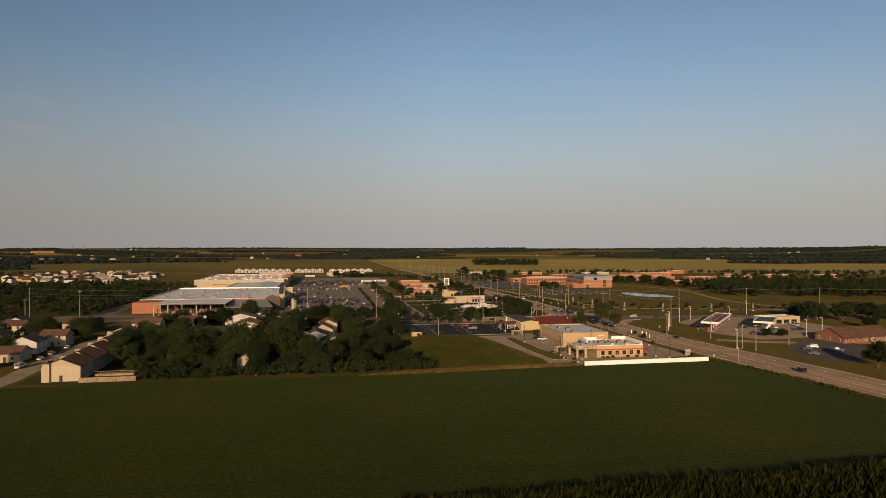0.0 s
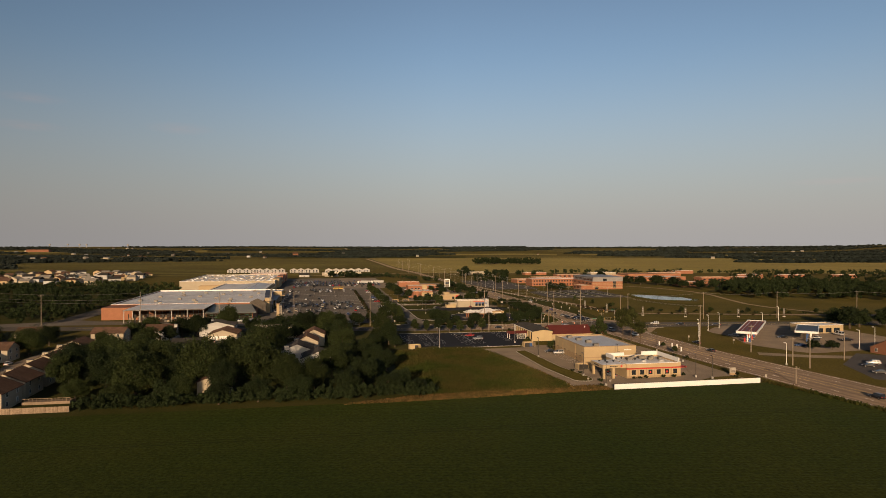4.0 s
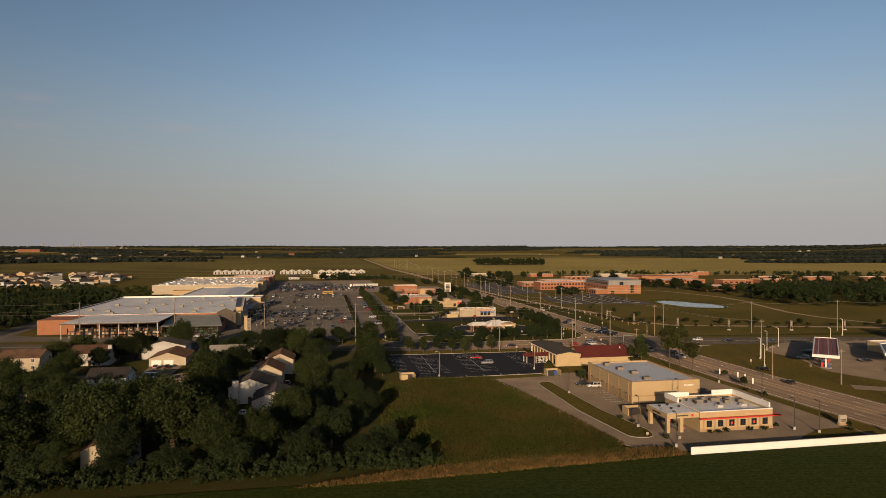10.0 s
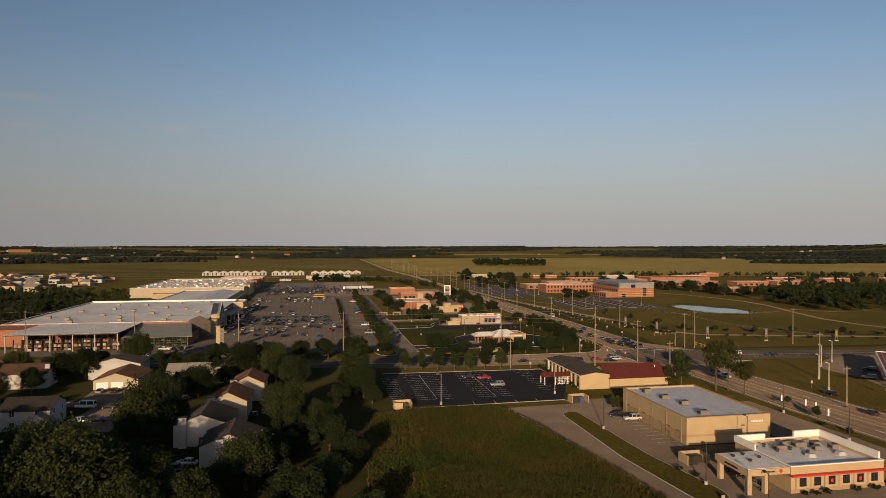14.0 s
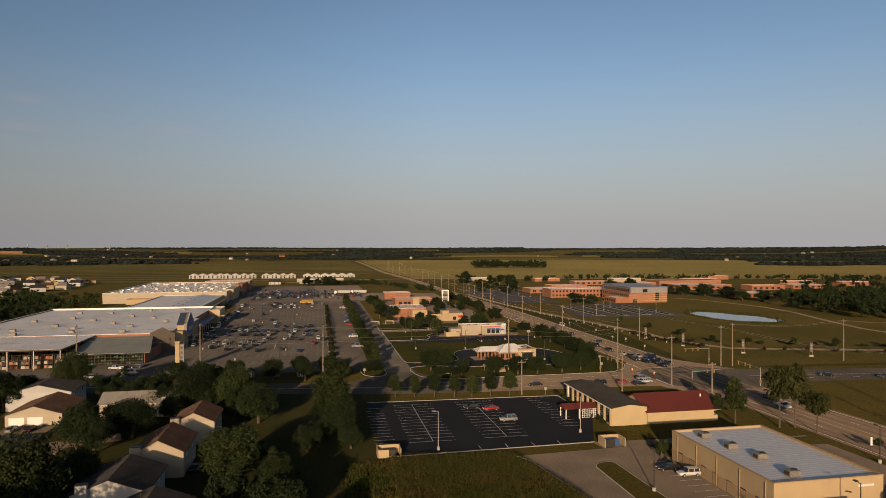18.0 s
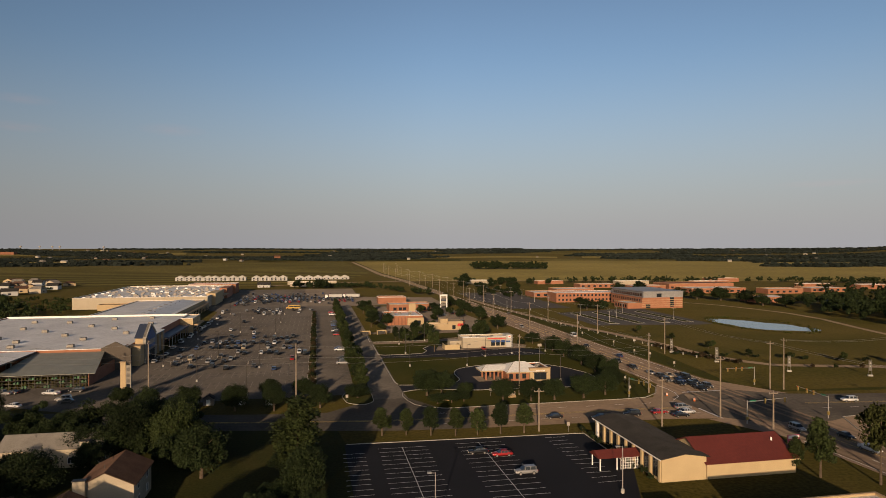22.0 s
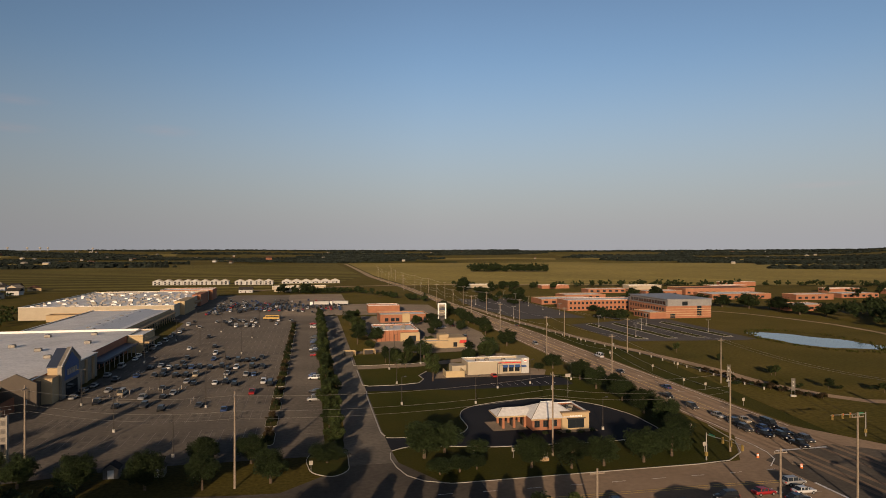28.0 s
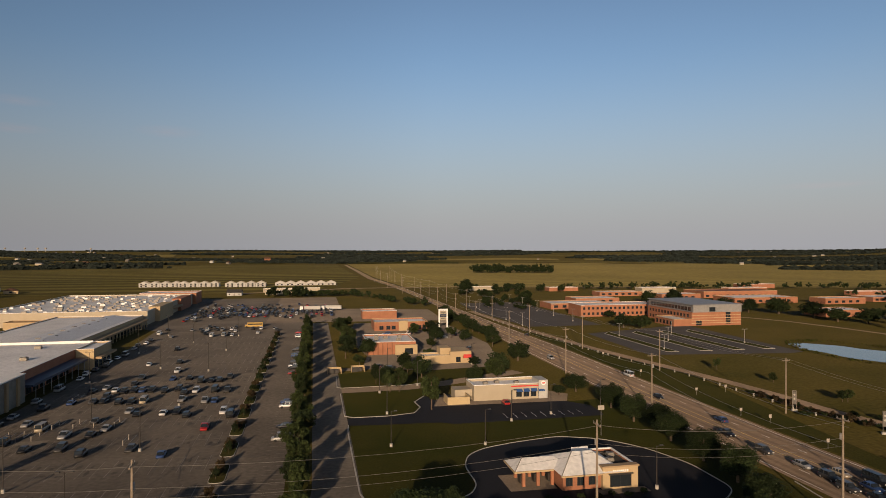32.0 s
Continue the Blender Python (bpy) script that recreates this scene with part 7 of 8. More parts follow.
for i, (u, v) in enumerate(((140, -134), (146, -130), (133, -146), (150, -140))):
    car(u, v, 60, KINDS[i], (2, 0, 3, 5)[i], "parked by a low brown-roofed building")
for i, (u, v, k, c) in enumerate(((-115.7, 57.9, "pickup", 0), (-128.6, 61.7, "sedan", 2), (-108.9, 48.8, "suv", 1), (-120.1, 42.7, "sedan", 0), (-109.1, 60.6, "suv", 2), (-106.9, 45.5, "sedan", 3), (-130.4, 60.8, "pickup", 1))):
    car(u, v, 70 + 12 * (i % 3), k, c, "parked before the garden centre")
bus = thing("school_bus", at(-50, 330, 0.05, 88), "yellow school bus in the large car park", "bus")
YELLOWBUS = mat("bus_yellow", (0.42, 0.26, 0.05), 0.5, 0.05, 0.5, 4.0, 0.0)
part("body", Shape().box(-1.2, 1.2, -5, 4, 0.6, 3.0, 0.08).box(-1.1, 1.1, 4, 5.4, 0.6, 1.7, 0.08), YELLOWBUS, bus)
part("window_band", Shape().box(-1.22, 1.22, -4.6, 3.6, 1.7, 2.4), GLASS, bus)
for x in (-1.0, 1.0):
    for y in (-3, 4.2):
        part("wheel", Shape().tube((x - 0.15, y, 0.5), (x + 0.15, y, 0.5), 0.5, sides=10), RUBBER, bus)
for u, v, t in ((-2, 430, 80), (-18, 428, 85)):
    tr = thing("lorry", at(u, v, 0.05, t), "white articulated lorry in the far car park", "lorry")
    part("trailer", Shape().box(-1.3, 1.3, -8, 4, 1.1, 3.6), OFFWHITE, tr)
    part("cab", Shape().box(-1.25, 1.25, 5, 7.4, 0.6, 3.3, 0.15), WHITE, tr)
    for y in (-6.5, -5.2, 5.0, 6.6):
        part("wheel", Shape().tube((-1.2, y, 0.5), (1.2, y, 0.5), 0.5, sides=10), RUBBER, tr)

# ---- poles, wires, signals, signs ----
def utility_mesh(h):
    pole = Shape().tube((0, 0, 0), (0, 0, h), 0.24, 0.15, 8)
    arm = Shape().box(-1.3, 1.3, -0.07, 0.07, h - 0.9, h - 0.72)
    ins = [Shape().tube((x, 0, h - 0.72), (x, 0, h - 0.45), 0.06, 0.04, 6) for x in (-1.2, -0.4, 0.4, 1.2)]
    can = Shape().tube((0.35, 0, h - 4.2), (0.35, 0, h - 3.2), 0.26, sides=10)
    return pole, arm, ins, can


def utility(u, v, h=19.0, turn=0.0, can=True, material=None, group=""):
    p = thing("utility_pole", at(u, v, 0, turn), "tall weathered wooden utility pole with a cross-arm", "pole", group)
    pole, arm, ins, c = utility_mesh(h)
    part("pole", pole, material or WOODPOLE, p)
    part("cross_arm", arm, WOODPOLE, p)
    for s in ins:
        part("insulator", s, STEEL, p)
    if can:
        part("transformer", c, STEEL, p)
    return p


def wires(line, h, offs=(-1.2, 0.0, 1.2), drops=(0.3, 3.6, 5.4), r=0.035, label="sagging black overhead wires between poles"):
    w = thing("overhead_wires", at(0, 0), label, "wires")
    w.matrix_basis = Matrix.Identity(4)
    for (u0, v0), (u1, v1) in zip(line[:-1], line[1:]):
        for o, d in zip(offs, drops):
            s = Shape()
            dv = Vector((u1 - u0, v1 - v0)).normalized()
            ou, ov = -dv.y * o, dv.x * o
            pts = []
            n = 8
            for i in range(n + 1):
                t = i / n
                pts.append(P(u0 + (u1 - u0) * t + ou, v0 + (v1 - v0) * t + ov, h - d - 1.4 * 4 * t * (1 - t)))
            for p in pts:
                x, y, z = p
                s.v += [(x - r, y, z), (x, y - r, z + r), (x + r, y, z), (x, y + r, z - r)]
            s.f += [(4 * i + j, 4 * i + (j + 1) % 4, 4 * i + 4 + (j + 1) % 4, 4 * i + 4 + j) for i in range(n) for j in range(4)]
            part("wire", s, STEEL, w)


SOUTH = [(-260, 74), (-170, 54), (-124, 42), (-82, 38), (-38.8, 23.5), (30.3, 29.6), (72.2, 24.2)]
for u, v in SOUTH:
    utility(u, v, 19.3, 90, group="poles along the side street")
wires(SOUTH, 19.0)
WESTLINE = [(72.2, 24.2), (79.5, 99), (78.5, 160), (77.4, 228), (76, 287), (78, 350), (79.5, 420), (79.5, 500), (77, 600), (72, 700), (74, 800), (80, 910), (90, 1030)]
for u, v in WESTLINE[1:]:
    utility(u, v, 17.5, 0, group="poles along the main road")
wires(WESTLINE, 17.4)
EASTLINE = [(124.6, -46.7), (113.9, 20.8), (117.5, 92), (116.3, 158), (109, 214), (103, 272), (101, 341), (100, 410), (99, 480), (98, 560), (96, 640), (92, 720), (96, 820), (104, 930), (116, 1050)]
for u, v in EASTLINE:
    utility(u, v, 16.0, 0, False, group="poles east of the main road")
wires(EASTLINE, 15.8, (-1.2, 1.2), (0.3, 0.3), 0.03)
FIELDLINE = [(118.3, 19.9), (170.7, 22.1), (220.6, 19), (275, 14), (340, 4)]
for u, v in FIELDLINE:
    utility(u, v, 17.0, 90, False, group="poles along the meadow")
wires(FIELDLINE, 16.8, (-1.2, 1.2), (0.3, 0.3), 0.03)
for u, v, h in ((75.9, -7.7, 17), (82.8, -19.8, 10), (55.8, -12.1, 13), (22.7, -9.9, 11), (100.5, -84.3, 12), (117.5, -96, 12), (113.5, -126, 11), (115.5, -132.5, 12), (142, -120, 11), (90.7, -155.4, 6), (-240, 20, 16), (-225, 60, 18)):
    utility(u, v, h, 0, False)


def lamp_post(u, v, h=9.5, arms=1, turn=0.0, material=None, label="dark steel car park lamp post", group="car park lamp posts"):
    p = thing("street_lamp", at(u, v, 0, turn), label, "lamp", group)
    part("base", Shape().tube((0, 0, 0), (0, 0, 0.8), 0.35, sides=10), KERB, p)
    part("pole", Shape().tube((0, 0, 0.8), (0, 0, h), 0.12, 0.08, 8), material or DARKMETAL, p)
    for k in ((0.0,), (-1, 1))[arms - 1]:
        s = -1 if k == -1 else 1
        part("arm", Shape().tube((0, 0, h - 0.1), (s * 0.9, 0, h), 0.05, sides=6), material or DARKMETAL, p)
        part("lamp_head", Shape().box(min(s * 0.7, s * 1.4), max(s * 0.7, s * 1.4), -0.25, 0.25, h - 0.05, h + 0.15), material or DARKMETAL, p)
    return p


for v in (46, 92, 136, 191, 242, 292):
    lamp_post(-54.8, v, 11, 2)
for v in (53, 102, 176, 240, 300):
    lamp_post(-92, v, 11, 2)
for v in (70, 120, 200, 270):
    lamp_post(-74, v, 11, 2)
for u, v in ((22.6, -91.2), (25.9, -130.1), (63.9, -139.4), (76, -111.2), (78.7, -85.9), (26.9, -146.5), (47, -113.5), (68, -143)):
    lamp_post(u, v, 8.0, 1, 90, label="dark steel lamp post on a drive", group="lamp posts round the shops")
for u, v in ((-13.3, -59), (24.4, -52)):
    lamp_post(u, v, 9.0, 1, 180, STEEL, "pale lamp post in the black car park", "lamp posts in the black car park")
for u, v in ((51.3, 104.8), (68, 108), (25.4, 80.9), (51, 46.9), (5.4, 114), (6, 141), (38, 100), (13, 180), (20, 150), (48, 185), (3, 84)):
    lamp_post(u, v, 8.5, 1, 0, label="dark lamp post beside the restaurants", group="lamp posts by the restaurants")
for u, v in ((122.5, -48.8), (113.4, -63.4), (111.4, -125.2), (209.8, 3.9), (152, -22), (176, -26), (140, -30), (186, -90), (170, -98)):
    lamp_post(u, v, 8.5, 1, 90, WHITE, "pale lamp post by the filling station", "lamp posts by the filling station")
for i in range(10):
    lamp_post(110 + (i % 2) * 40, 305 + i * 17, 8.0, 2, 0, STEEL, "pale lamp post in the college car park", "lamp posts of the college")
for u, v in ((146, 205), (163, 230), (180, 255), (196, 215), (146, 250)):
    lamp_post(u, v, 7.0, 2, 0, STEEL, "pale lamp post in the college car park", "lamp posts of the college")


SIGNAL = mat("signal_housing", (0.26, 0.18, 0.05), 0.5, 0.1)


def signal(u, v, turn, arm=12.0, h=6.2):
    """A mast with a long arm that carries traffic signals."""
    p = thing("traffic_signal", at(u, v, 0, turn), "traffic signal mast with yellow signal heads", "signal", "signals at the crossing")
    part("mast", Shape().tube((0, 0, 0), (0, 0, h), 0.16, 0.11, 8), STEEL, p)
    part("mast_arm", Shape().tube((0, 0, h - 0.4), (-arm, 0, h + 0.2), 0.1, 0.06, 8), STEEL, p)
    for x in (-arm + 0.6, -arm * 0.66, -arm * 0.45):
        s = part("signal_head", Shape().box(x - 0.2, x + 0.2, -0.16, 0.16, h - 1.0, h + 0.3), SIGNAL, p, "dull yellow signal housing")
        for k in range(3):
            part("lens", Shape().tube((x, -0.17, h - 0.75 + k * 0.4), (x, -0.2, h - 0.75 + k * 0.4), 0.13, sides=10), RED if k == 2 else DARKMETAL, s)
    part("street_sign", Shape().box(-2.6, -0.8, -0.04, 0.04, h - 0.45, h + 0.05), mat("sign_green", (0.02, 0.16, 0.08), 0.5, 0.05), p, "green street sign")
    part("control_box", Shape().box(-0.28, 0.28, -0.22, 0.22, 1.0, 1.9), SIGNAL, p)


signal(113.5, 28, 8), signal(63, 19.8, 98, 11), signal(105, -13.5, 270, 12), signal(79.5, -14, 180, 12)


def sign_post(u, v, w=0.8, h=2.4, turn=0.0, material=None, label="small white road sign on a post", board=0.9):
    p = thing("road_sign", at(u, v, 0, turn), label, "sign")
    part("post", Shape().tube((0, 0, 0), (0, 0, h), 0.05, sides=6), STEEL, p)
    part("sign_board", Shape().box(-w / 2, w / 2, -0.04, -0.01, h - board, h), material or SHINGLE_PALE, p)


for u, v in ((104, 150), (106, 118), (103, 92), (104, 62), (124.7, -73.8), (110, -60), (108, 190), (72, 40), (66, 25), (-24, 30), (21, 30), (12, 30), (106, 84), (83.5, -150), (30, 12.5 - 24), (118, 120)):
    sign_post(u, v)
sign_post(56.2, 82.7, 1.7, 7.6, 0, SHINGLE_PALE, "white sign board high on a post", 1.1)
for u, v in ((24.5, -137.5), (30.5, -142)):
    sign_post(u, v, 0.7, 1.0, 0, SHINGLE_PALE, "small white direction sign beside the drive", 0.6)
for u, v, hh in ((122, 94, 6.0), (127.3, 69, 6.0), (141.8, 45.7, 6.0), (164.7, 32.7, 6.0), (198, 26, 5.5), (228, 22, 5.5)):
    b = thing("banner_sign", at(u, v, 0, -20), "upright banner sign in a pale frame on a plinth", "sign", "banner signs along the verge")
    part("plinth", Shape().box(-0.8, 0.8, -0.4, 0.4, 0, 0.6), KERB, b)
    part("frame", Shape().box(-0.55, -0.45, -0.08, 0.08, 0.6, hh).box(0.45, 0.55, -0.08, 0.08, 0.6, hh).box(-0.45, 0.45, -0.08, 0.08, hh - 0.12, hh), UNIT, b)
    part("banner", Shape().box(-0.42, 0.42, -0.04, 0.04, 2.0, hh - 0.3), SHINGLE_GREY, b)
    part("emblem", Shape().tube((0, -0.05, hh - 1.2), (0, -0.07, hh - 1.2), 0.28, sides=10).tube((0, -0.05, hh - 2.4), (0, -0.07, hh - 2.4), 0.28, sides=10), KERB, b)
for u, v, w, h in ((79.3, -138, 2.2, 2.6), (5.5, 26.5, 2.2, 1.6), (27, 26.8, 2.0, 1.8)):
    b = thing("monument_sign", at(u, v), "low pale monument sign on a plinth", "sign")
    part("plinth", Shape().box(-w / 2 - 0.2, w / 2 + 0.2, -0.4, 0.4, 0, 0.7), TAN_DARK, b)
    part("sign_panel", Shape().box(-w / 2, w / 2, -0.25, 0.25, 0.7, h), SHINGLE_PALE, b)
    sign_bars(b, 0, -0.25, 1.0, w * 0.8, 0.25, "S", DARKMETAL, 2)
for u, v in ((83.8, -78.3), (86.4, -84.7), (84.8, -94.7), (86.8, -88)):
    b = thing("feather_flag", at(u, v), "tall white feather flag beside the road", "flag", "feather flags by the road")
    part("pole", Shape().tube((0, 0, 0), (0, 0, 3.2), 0.04, sides=6), DARKMETAL, b)
    part("flag", Shape().box(0.05, 0.6, -0.02, 0.02, 1.2, 3.1, 0.01), WHITE, b)
b = thing("post_sign", at(75.8, -35.2), "square pink and white sign on a short post", "sign")
part("post", Shape().box(-0.1, 0.1, -0.1, 0.1, 0, 2.2), WHITE, b)
part("sign_panel", Shape().box(-1.5, 1.5, -0.12, 0.12, 1.2, 3.4), mat("pink_sign", (0.6, 0.1, 0.18), 0.5, 0.1), b)
part("panel_bar", Shape().box(-1.4, 1.4, -0.15, -0.12, 2.6, 3.3), WHITE, b)
# orange road-work barrels on the corner island
for u, v in ((80, 11), (75.5, 19)):
    b = thing("traffic_barrel", at(u, v), "orange traffic barrel with white stripes", "barrel", "traffic barrels at the crossing")
    part("barrel", Shape().tube((0, 0, 0.05), (0, 0, 1.0), 0.32, 0.25, 10), mat("safety_orange", (0.65, 0.16, 0.03), 0.5, 0.1), b)
    part("stripe", Shape().tube((0, 0, 0.45), (0, 0, 0.6), 0.3, 0.285, 10).tube((0, 0, 0.72), (0, 0, 0.85), 0.285, 0.272, 10), WHITE, b)
# waste enclosures
for u, v, t in ((25, -64.8, 0), (28.5, -119.5, 0), (-27.5, -62.5, 0), (-1, 178, 0), (-10, 176, 0)):
    b = thing("waste_enclosure", at(u, v, 0, t), "walled waste enclosure with a skip inside", "enclosure", "waste enclosures")
    m = YELLOW_WALL if u == -27.5 else TAN
    part("wall", Shape().box(0, 5.2, 3.4, 3.6, 0, 2.0), m, b)
    part("wall", Shape().box(0, 0.2, 0, 3.4, 0, 2.0), m, b)
    part("wall", Shape().box(5.0, 5.2, 0, 3.4, 0, 2.0), m, b)
    part("gate", Shape().box(0.25, 2.5, 0.0, 0.08, 0.1, 1.9), DARKMETAL if u != -27.5 else m, b)
    part("skip", Shape().box(1.2, 4.2, 1.0, 2.8, 0.1, 1.5, 0.08), BLUE if u == 25 else DARKMETAL, b)
# trolley shelters
for u, v in ((-82, 118), (-77, 118), (-72, 118), (-67, 118), (-90, 108), (-86.5, 108), (-83, 108), (-88, 150), (-60, 100)):
    b = thing("trolley_shelter", at(u, v), "white trolley bay with tall end signs", "trolley bay", "trolley bays in the car park")
    part("rail", Shape().tube((0, -2.5, 1.0), (0, 2.5, 1.0), 0.05, sides=6).tube((1.8, -2.5, 1.0), (1.8, 2.5, 1.0), 0.05, sides=6), STEEL, b)
    for y in (-2.5, 2.5):
        part("end_sign", Shape().box(-0.06, 0.1, y - 0.04, y + 0.04, 0, 1.3), SHINGLE_PALE, b)
# small sheds on show at the car park's edge
for u, v in ((-48, 31), (-57, 33), (-66, 34)):
    b = thing("garden_shed", at(u, v), "small grey garden shed on display", "shed", "sheds on display")
    walls(b, 0, 3, 0, 2.6, 2.0, SHINGLE_GREY, t=0.1)
    pitched(b, 0, 3, 0, 2.6, 2.02, 3.1, SHINGLE, "y", 0.2, 0.08)
    gables(b, 0, 3, 0, 2.6, 2.0, 3.05, SHINGLE_GREY, "y", 0.1)
    part("door", Shape().box(0.9, 2.1, -0.05, 0, 0.05, 1.8), WHITE, b)

# ---- road markings, stall lines, kerbs ----
def mark(name, shape, material, label):
    return tagged(part(name, shape, material), label, "marking", "", "structure")


def dashes(f, a, b, k, dash, gap, w, z):
    """Broken line on a road: f(s, k) gives the side place at s."""
    s = Shape()
    t = a
    while t < b:
        for q in (f,):
            p0, p1 = q(t, k), q(min(t + dash, b), k)
            s.flat([P(p0 - w, t), P(p0 + w, t), P(p1 + w, min(t + dash, b)), P(p1 - w, min(t + dash, b))], z)
        t += dash + gap
    return s


for k in (0.26, 0.74):
    mark("lane_line", dashes(main_at, -420, -20, k, 3, 9, 0.09, 0.062), PAINT, "broken white lane line on the main road")
    mark("lane_line", dashes(main_at, 36, 900, k, 3, 9, 0.09, 0.062), PAINT, "broken white lane line on the main road")
for k in (0.06, 0.94):
    mark("edge_line", dashes(main_at, -420, -30, k, 12, 0, 0.09, 0.062), PAINT, "white edge line of the main road")
    mark("edge_line", dashes(main_at, 40, 900, k, 12, 0, 0.09, 0.062), PAINT, "white edge line of the main road")
for k in (0.44, 0.56):
    mark("centre_line", dashes(main_at, -420, -30, k, 12, 0, 0.1, 0.062), YELLOW, "yellow centre line of the main road")
    mark("centre_line", dashes(main_at, 40, 900, k, 12, 0, 0.1, 0.062), YELLOW, "yellow centre line of the main road")


def cross_line(u0, u1, k, material, w=0.1, dash=0.0):
    s = Shape()
    u = u0
    while u < u1:
        e = min(u + (dash or 6), u1)
        a, b = cross_at(u, k), cross_at(e, k)
        s.flat([P(u, a - w), P(e, b - w), P(e, b + w), P(u, a + w)], 0.06)
        u = e + (6 if dash else 0)
    return mark("lane_line", s, material, "painted line on the side street")


cross_line(-200, 74, 0.46, YELLOW), cross_line(-200, 74, 0.5, YELLOW), cross_line(112, 420, 0.48, YELLOW), cross_line(112, 420, 0.52, YELLOW)
cross_line(0, 74, 0.25, PAINT, 0.08, 3), cross_line(0, 74, 0.74, PAINT, 0.08, 3), cross_line(112, 300, 0.26, PAINT, 0.08, 3)
# stop lines
mark("stop_line", patch([(83, 22.2), (97, 22.2), (97, 22.9), (83, 22.9)], 0.063), PAINT, "white stop line at the crossing")
mark("stop_line", patch([(76, -8), (76.6, -8), (76.6, 3), (76, 3)], 0.063), PAINT, "white stop line on the side street")
mark("turn_line", ribbon([(80.5, 34), (80.9, 28), (80.3, 22), (78.6, 17.5), (74.5, 13.5)], -0.12, 0.12, 0.064), PAINT, "curved white turn line at the crossing")


def stalls(u0, v0, n, pitch, length, along="u", double=True, z=0.064, w=0.06, label="white parking stall lines"):
    """Stall lines side by side; along: the way the row runs."""
    s = Shape()
    for i in range(n + 1):
        k = i * pitch
        if along == "u":
            s.flat([P(u0 + k - w, v0 - length), P(u0 + k + w, v0 - length), P(u0 + k + w, v0 + (length if double else 0)), P(u0 + k - w, v0 + (length if double else 0))], z)
        else:
            s.flat([P(u0 - length, v0 + k - w), P(u0 + (length if double else 0), v0 + k - w), P(u0 + (length if double else 0), v0 + k + w), P(u0 - length, v0 + k + w)], z)
    if double:
        e = n * pitch
        if along == "u":
            s.flat([P(u0, v0 - w), P(u0 + e, v0 - w), P(u0 + e, v0 + w), P(u0, v0 + w)], z + 0.003)
        else:
            s.flat([P(u0 - w, v0), P(u0 + w, v0), P(u0 + w, v0 + e), P(u0 - w, v0 + e)], z + 0.003)
    return mark("stall_lines", s, PAINT, label)


stalls(-13.3, -52.3, 13, 2.76, 5.7, "v", True)
stalls(5.2, -52.0, 13, 2.76, 5.7, "v", True)
stalls(-22.2, -52.0, 12, 2.76, 5.0, "v", False)
stalls(27.5, -46, 11, 2.76, 5.4, "v", False)
for i, u in enumerate((-3.5, 3, 9.5, 16)):
    mark("stall_line", patch([(u, -60.5), (u + 0.14, -60.5), (u + 0.14, -57.5), (u, -57.5)], 0.064), PAINT, "short white stall line")
SMUDGE = mat("worn_paint", (0.17, 0.157, 0.14), 0.9, 0.2, 0.5, 4.0, 0.0)
for v in (62, 80.5, 99, 117.5, 136, 154.5, 173, 191.5, 210, 228.5, 247, 265.5, 284):
    s = stalls(-94, v, 20, 2.8, 5.4, "u", True, 0.05, 0.06, "faded white stall lines in the large car park")
    s.data.materials[0] = SMUDGE
s = stalls(-20.6, 56, 96, 2.8, 5.2, "v", False, 0.05, 0.06, "faded white stall lines beside the trees")
s.data.materials[0] = SMUDGE
stalls(35.2, -104, 10, 2.8, 5.0, "v", False)
stalls(38, 108, 8, 2.8, 5.0, "u", False)
stalls(52, 38, 4, 2.8, 4.5, "u", False)
CRACK = mat("tar_seam", (0.05, 0.048, 0.045), 0.8, 0.2, 0.5, 4.0, 0.0)
g_ = random.Random(3)
s = Shape()
for i in range(70):
    u, v = g_.uniform(-98, -40), g_.uniform(48, 330)
    a = g_.choice((0.0, 0.0, 1.57)) + g_.uniform(-0.15, 0.15)
    n = g_.randint(3, 8)
    line = [(u, v)]
    for k in range(n):
        line.append((line[-1][0] + 3.2 * math.cos(a) + g_.uniform(-0.5, 0.5), line[-1][1] + 3.2 * math.sin(a) + g_.uniform(-0.5, 0.5)))
    t = ribbon(line, -0.08, 0.08, 0.049)
    s.add(t.v, t.f)
mark("tar_seams", s, CRACK, "dark tar seams across the large car park")
OIL = mat("oil_darkened_asphalt", (0.036, 0.034, 0.031), 0.92, 0.3, 0.2, 1.2, 0.1, second=(0.046, 0.042, 0.037), spec=0.12)
g_ = random.Random(8)
s = Shape()
for v in (62, 80.5, 99, 117.5, 136, 154.5, 173, 191.5, 210, 228.5, 247, 265.5, 284):
    for i in range(20):
        for k in (-1, 1):
            if g_.random() < 0.62:
                u, w, d = -94 + 2.8 * i + 1.4 + g_.uniform(-0.3, 0.3), g_.uniform(0.35, 0.75), g_.uniform(0.8, 2.0)
                c_ = v + k * g_.uniform(2.2, 3.4)
                s.flat([P(u + w * math.cos(a) * g_.uniform(0.7, 1.1), c_ + d * math.sin(a) * g_.uniform(0.7, 1.1)) for a in np.linspace(0, 5.6, 9)], 0.0475)
mark("oil_stains", s, OIL, "dark oil stains in the parking stalls")
PATCHED = mat("patched_asphalt", (0.092, 0.082, 0.070), 0.92, 0.2, 0.1, 1.0, 0.1, second=(0.076, 0.068, 0.058), spec=0.12)
s = Shape()
for i in range(26):
    u, v, a, n = g_.uniform(-96, -42), g_.uniform(50, 320), g_.uniform(2, 9), g_.uniform(1.5, 5)
    s.flat([P(u, v), P(u + a, v + g_.uniform(-0.4, 0.4)), P(u + a, v + n), P(u, v + n)], 0.0465)
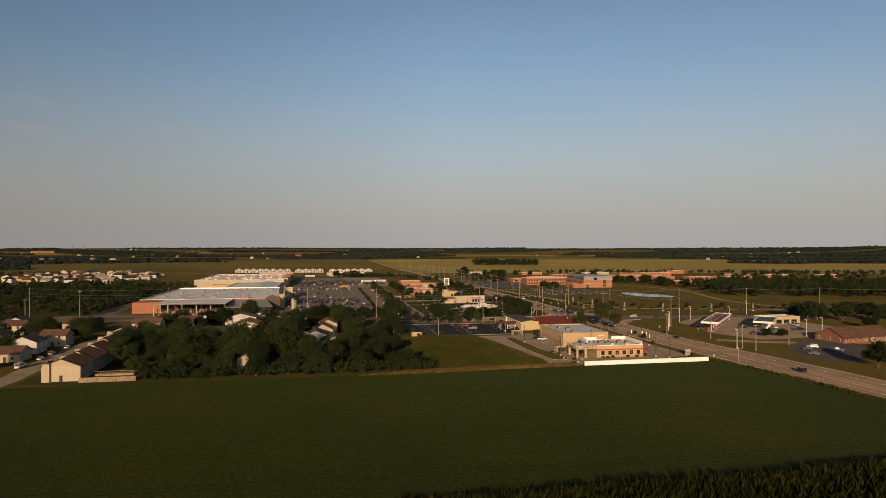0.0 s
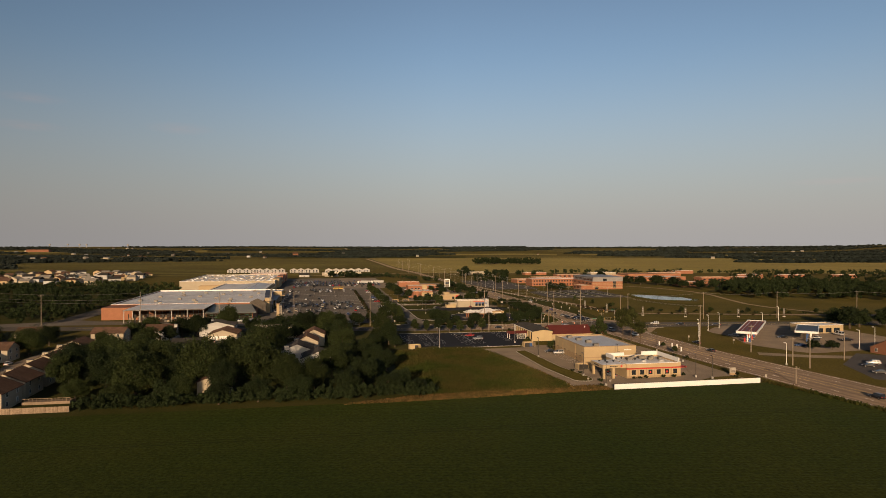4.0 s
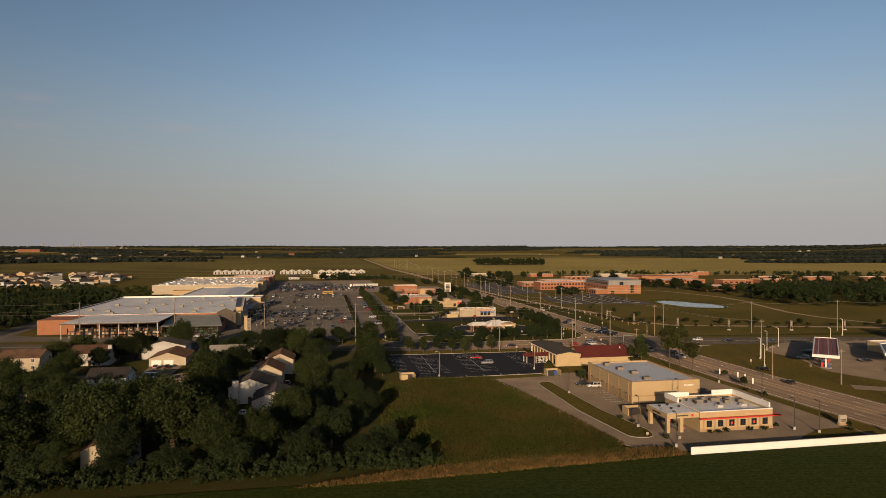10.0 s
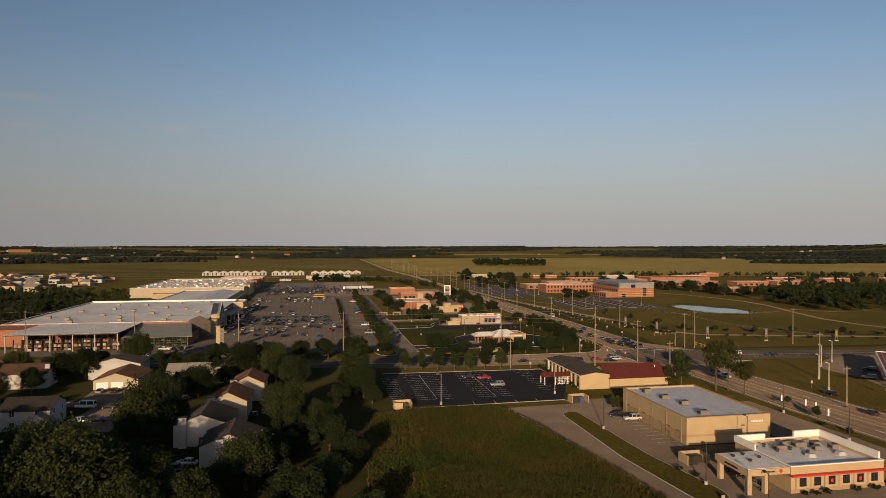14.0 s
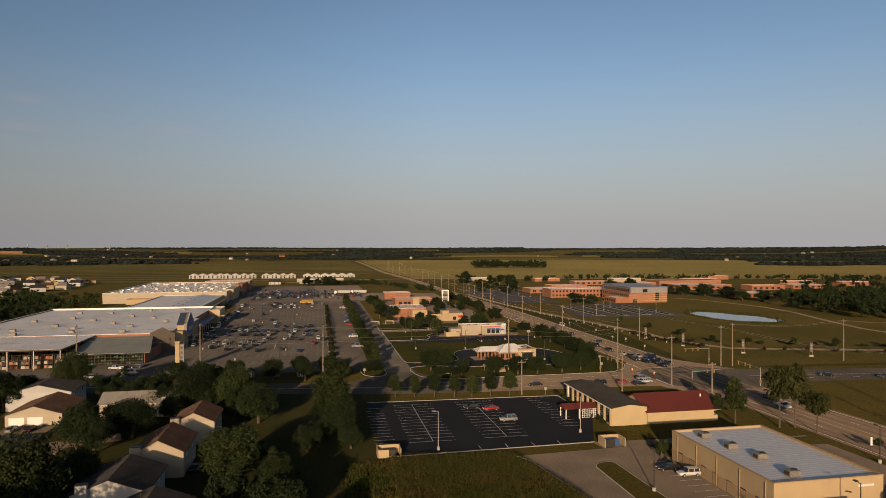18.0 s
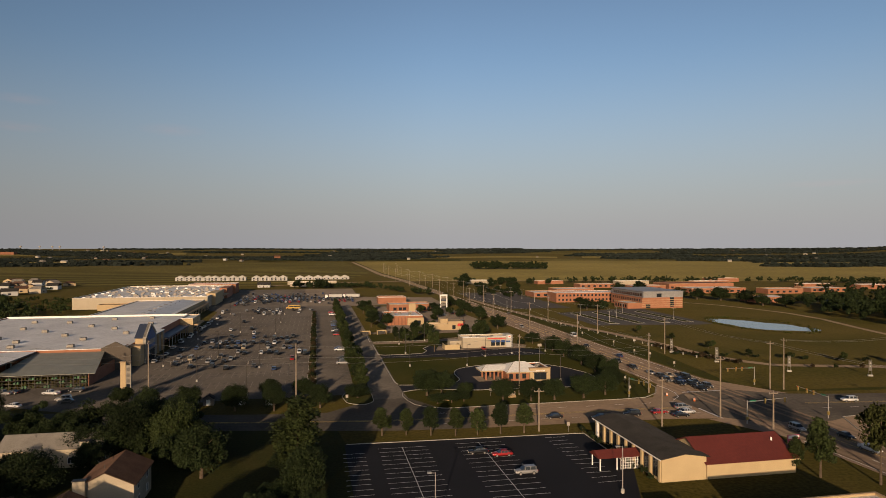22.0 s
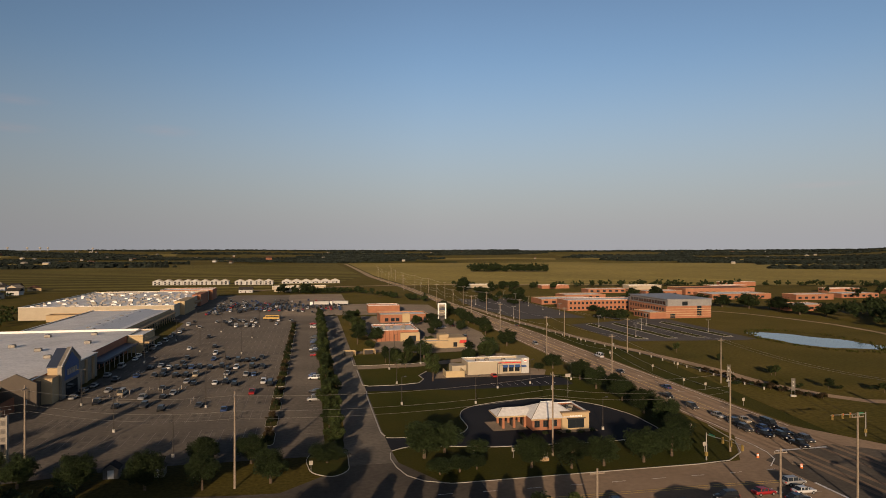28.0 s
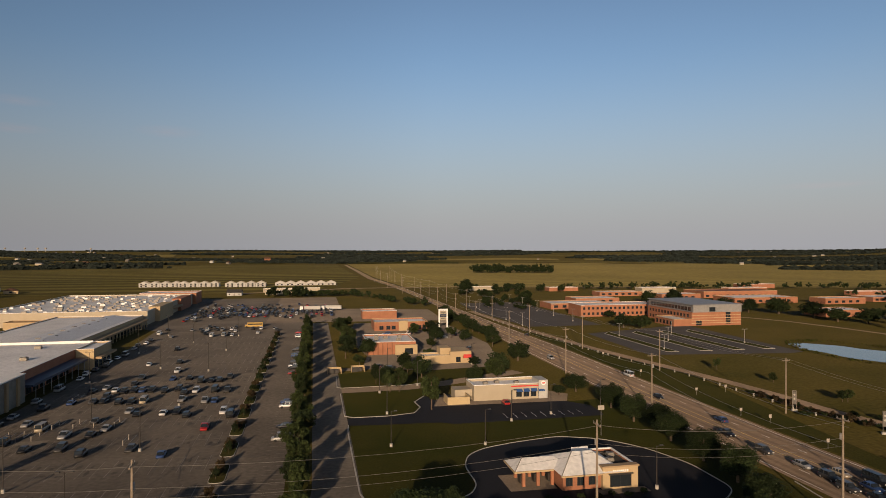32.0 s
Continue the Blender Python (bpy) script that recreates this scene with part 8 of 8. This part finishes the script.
mark("asphalt_patches", s, PATCHED, "paler repair patches in the large car park")
# long island and tree strip in the big car park, with kerbs
for i in range(15):
    v = 50.4 + i * 16.7
    pts = rounded([(-36.1, v), (-33.0, v), (-33.0, v + 11.0), (-36.1, v + 11.0)], 1.4, 3)
    ob = setting("island", Shape().slab([P(*p) for p in pts], 0, 0.17), SHADED_YARD, "planted island in the large car park", "island")
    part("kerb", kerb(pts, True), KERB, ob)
setting("kerb", kerb([(-7, 170), (-7.3, 152), (-6, 150.8), (0, 150.9), (16.4, 151.4), (27.5, 155.4)], False, 0.32), KERB, "pale concrete kerb", "kerb")
TIP = rounded([(-19.5, 25.5), (-16, 29), (-15.8, 40), (-18, 44.5), (-23, 44.5), (-25.2, 38), (-24, 29)], 2.5)
tip = setting("island", Shape().slab([P(*p) for p in TIP], 0, 0.17), SHADED_YARD, "planted island at the car park entrance, shade put into its colour", "island")
part("kerb", kerb(TIP, True, 0.3), KERB, tip)
setting("island", Shape().slab([P(-20.8, 45), P(-16.2, 45), P(-16.2, 345), P(-20.8, 345)], 0, 0.17), LAWN, "long grass strip under a row of trees", "island")
setting("kerb", kerb([(-6.0, 104.2), (-6.5, 98), (-6.5, 78), (-6.4, 56), (-5.7, 52.4)], False, 0.32), KERB, "pale concrete kerb", "kerb")
setting("kerb", kerb([(-5.9, 39), (-6.4, 35), (-5.8, 29), (-4.3, 23.5), (-1.3, 19.8), (4, 17.3), (30, 17.5), (60, 17.8), (68, 18.6), (74, 23), (78.5, 31), (80.6, 45)]), KERB, "pale concrete kerb", "kerb")
setting("kerb", kerb([(-26, -11.6), (24.5, -13.3), (33.2, -13.8), (33.2, -40)]), KERB, "pale concrete kerb", "kerb")
setting("kerb", kerb([(-26, -61.7), (24.5, -60.2)]), KERB, "pale concrete kerb", "kerb")
setting("kerb", kerb([(3, -66.4), (5.2, -70.5), (11, -106), (15.8, -143), (20.5, -149.8)]), KERB, "pale concrete kerb", "kerb")
setting("kerb", kerb([(-6.6, 142), (-6.6, 114), (-4.3, 111.9), (5.6, 111.8), (13.3, 113.8), (16, 120), (15.3, 126.6), (19.5, 134)], False, 0.32), KERB, "pale concrete kerb", "kerb")
setting("kerb", kerb([(103.2, -40), (104.2, -24), (110, -13), (124, -12)]), KERB, "pale concrete kerb", "kerb")
# splitter island at the crossing
pts = rounded([(79.5, 13), (84, 12.4), (84.6, 17), (82, 20)], 1.0, 3)
ob = setting("island", Shape().slab([P(*p) for p in pts], 0, 0.2), CONCRETE, "small raised traffic island at the crossing", "island")
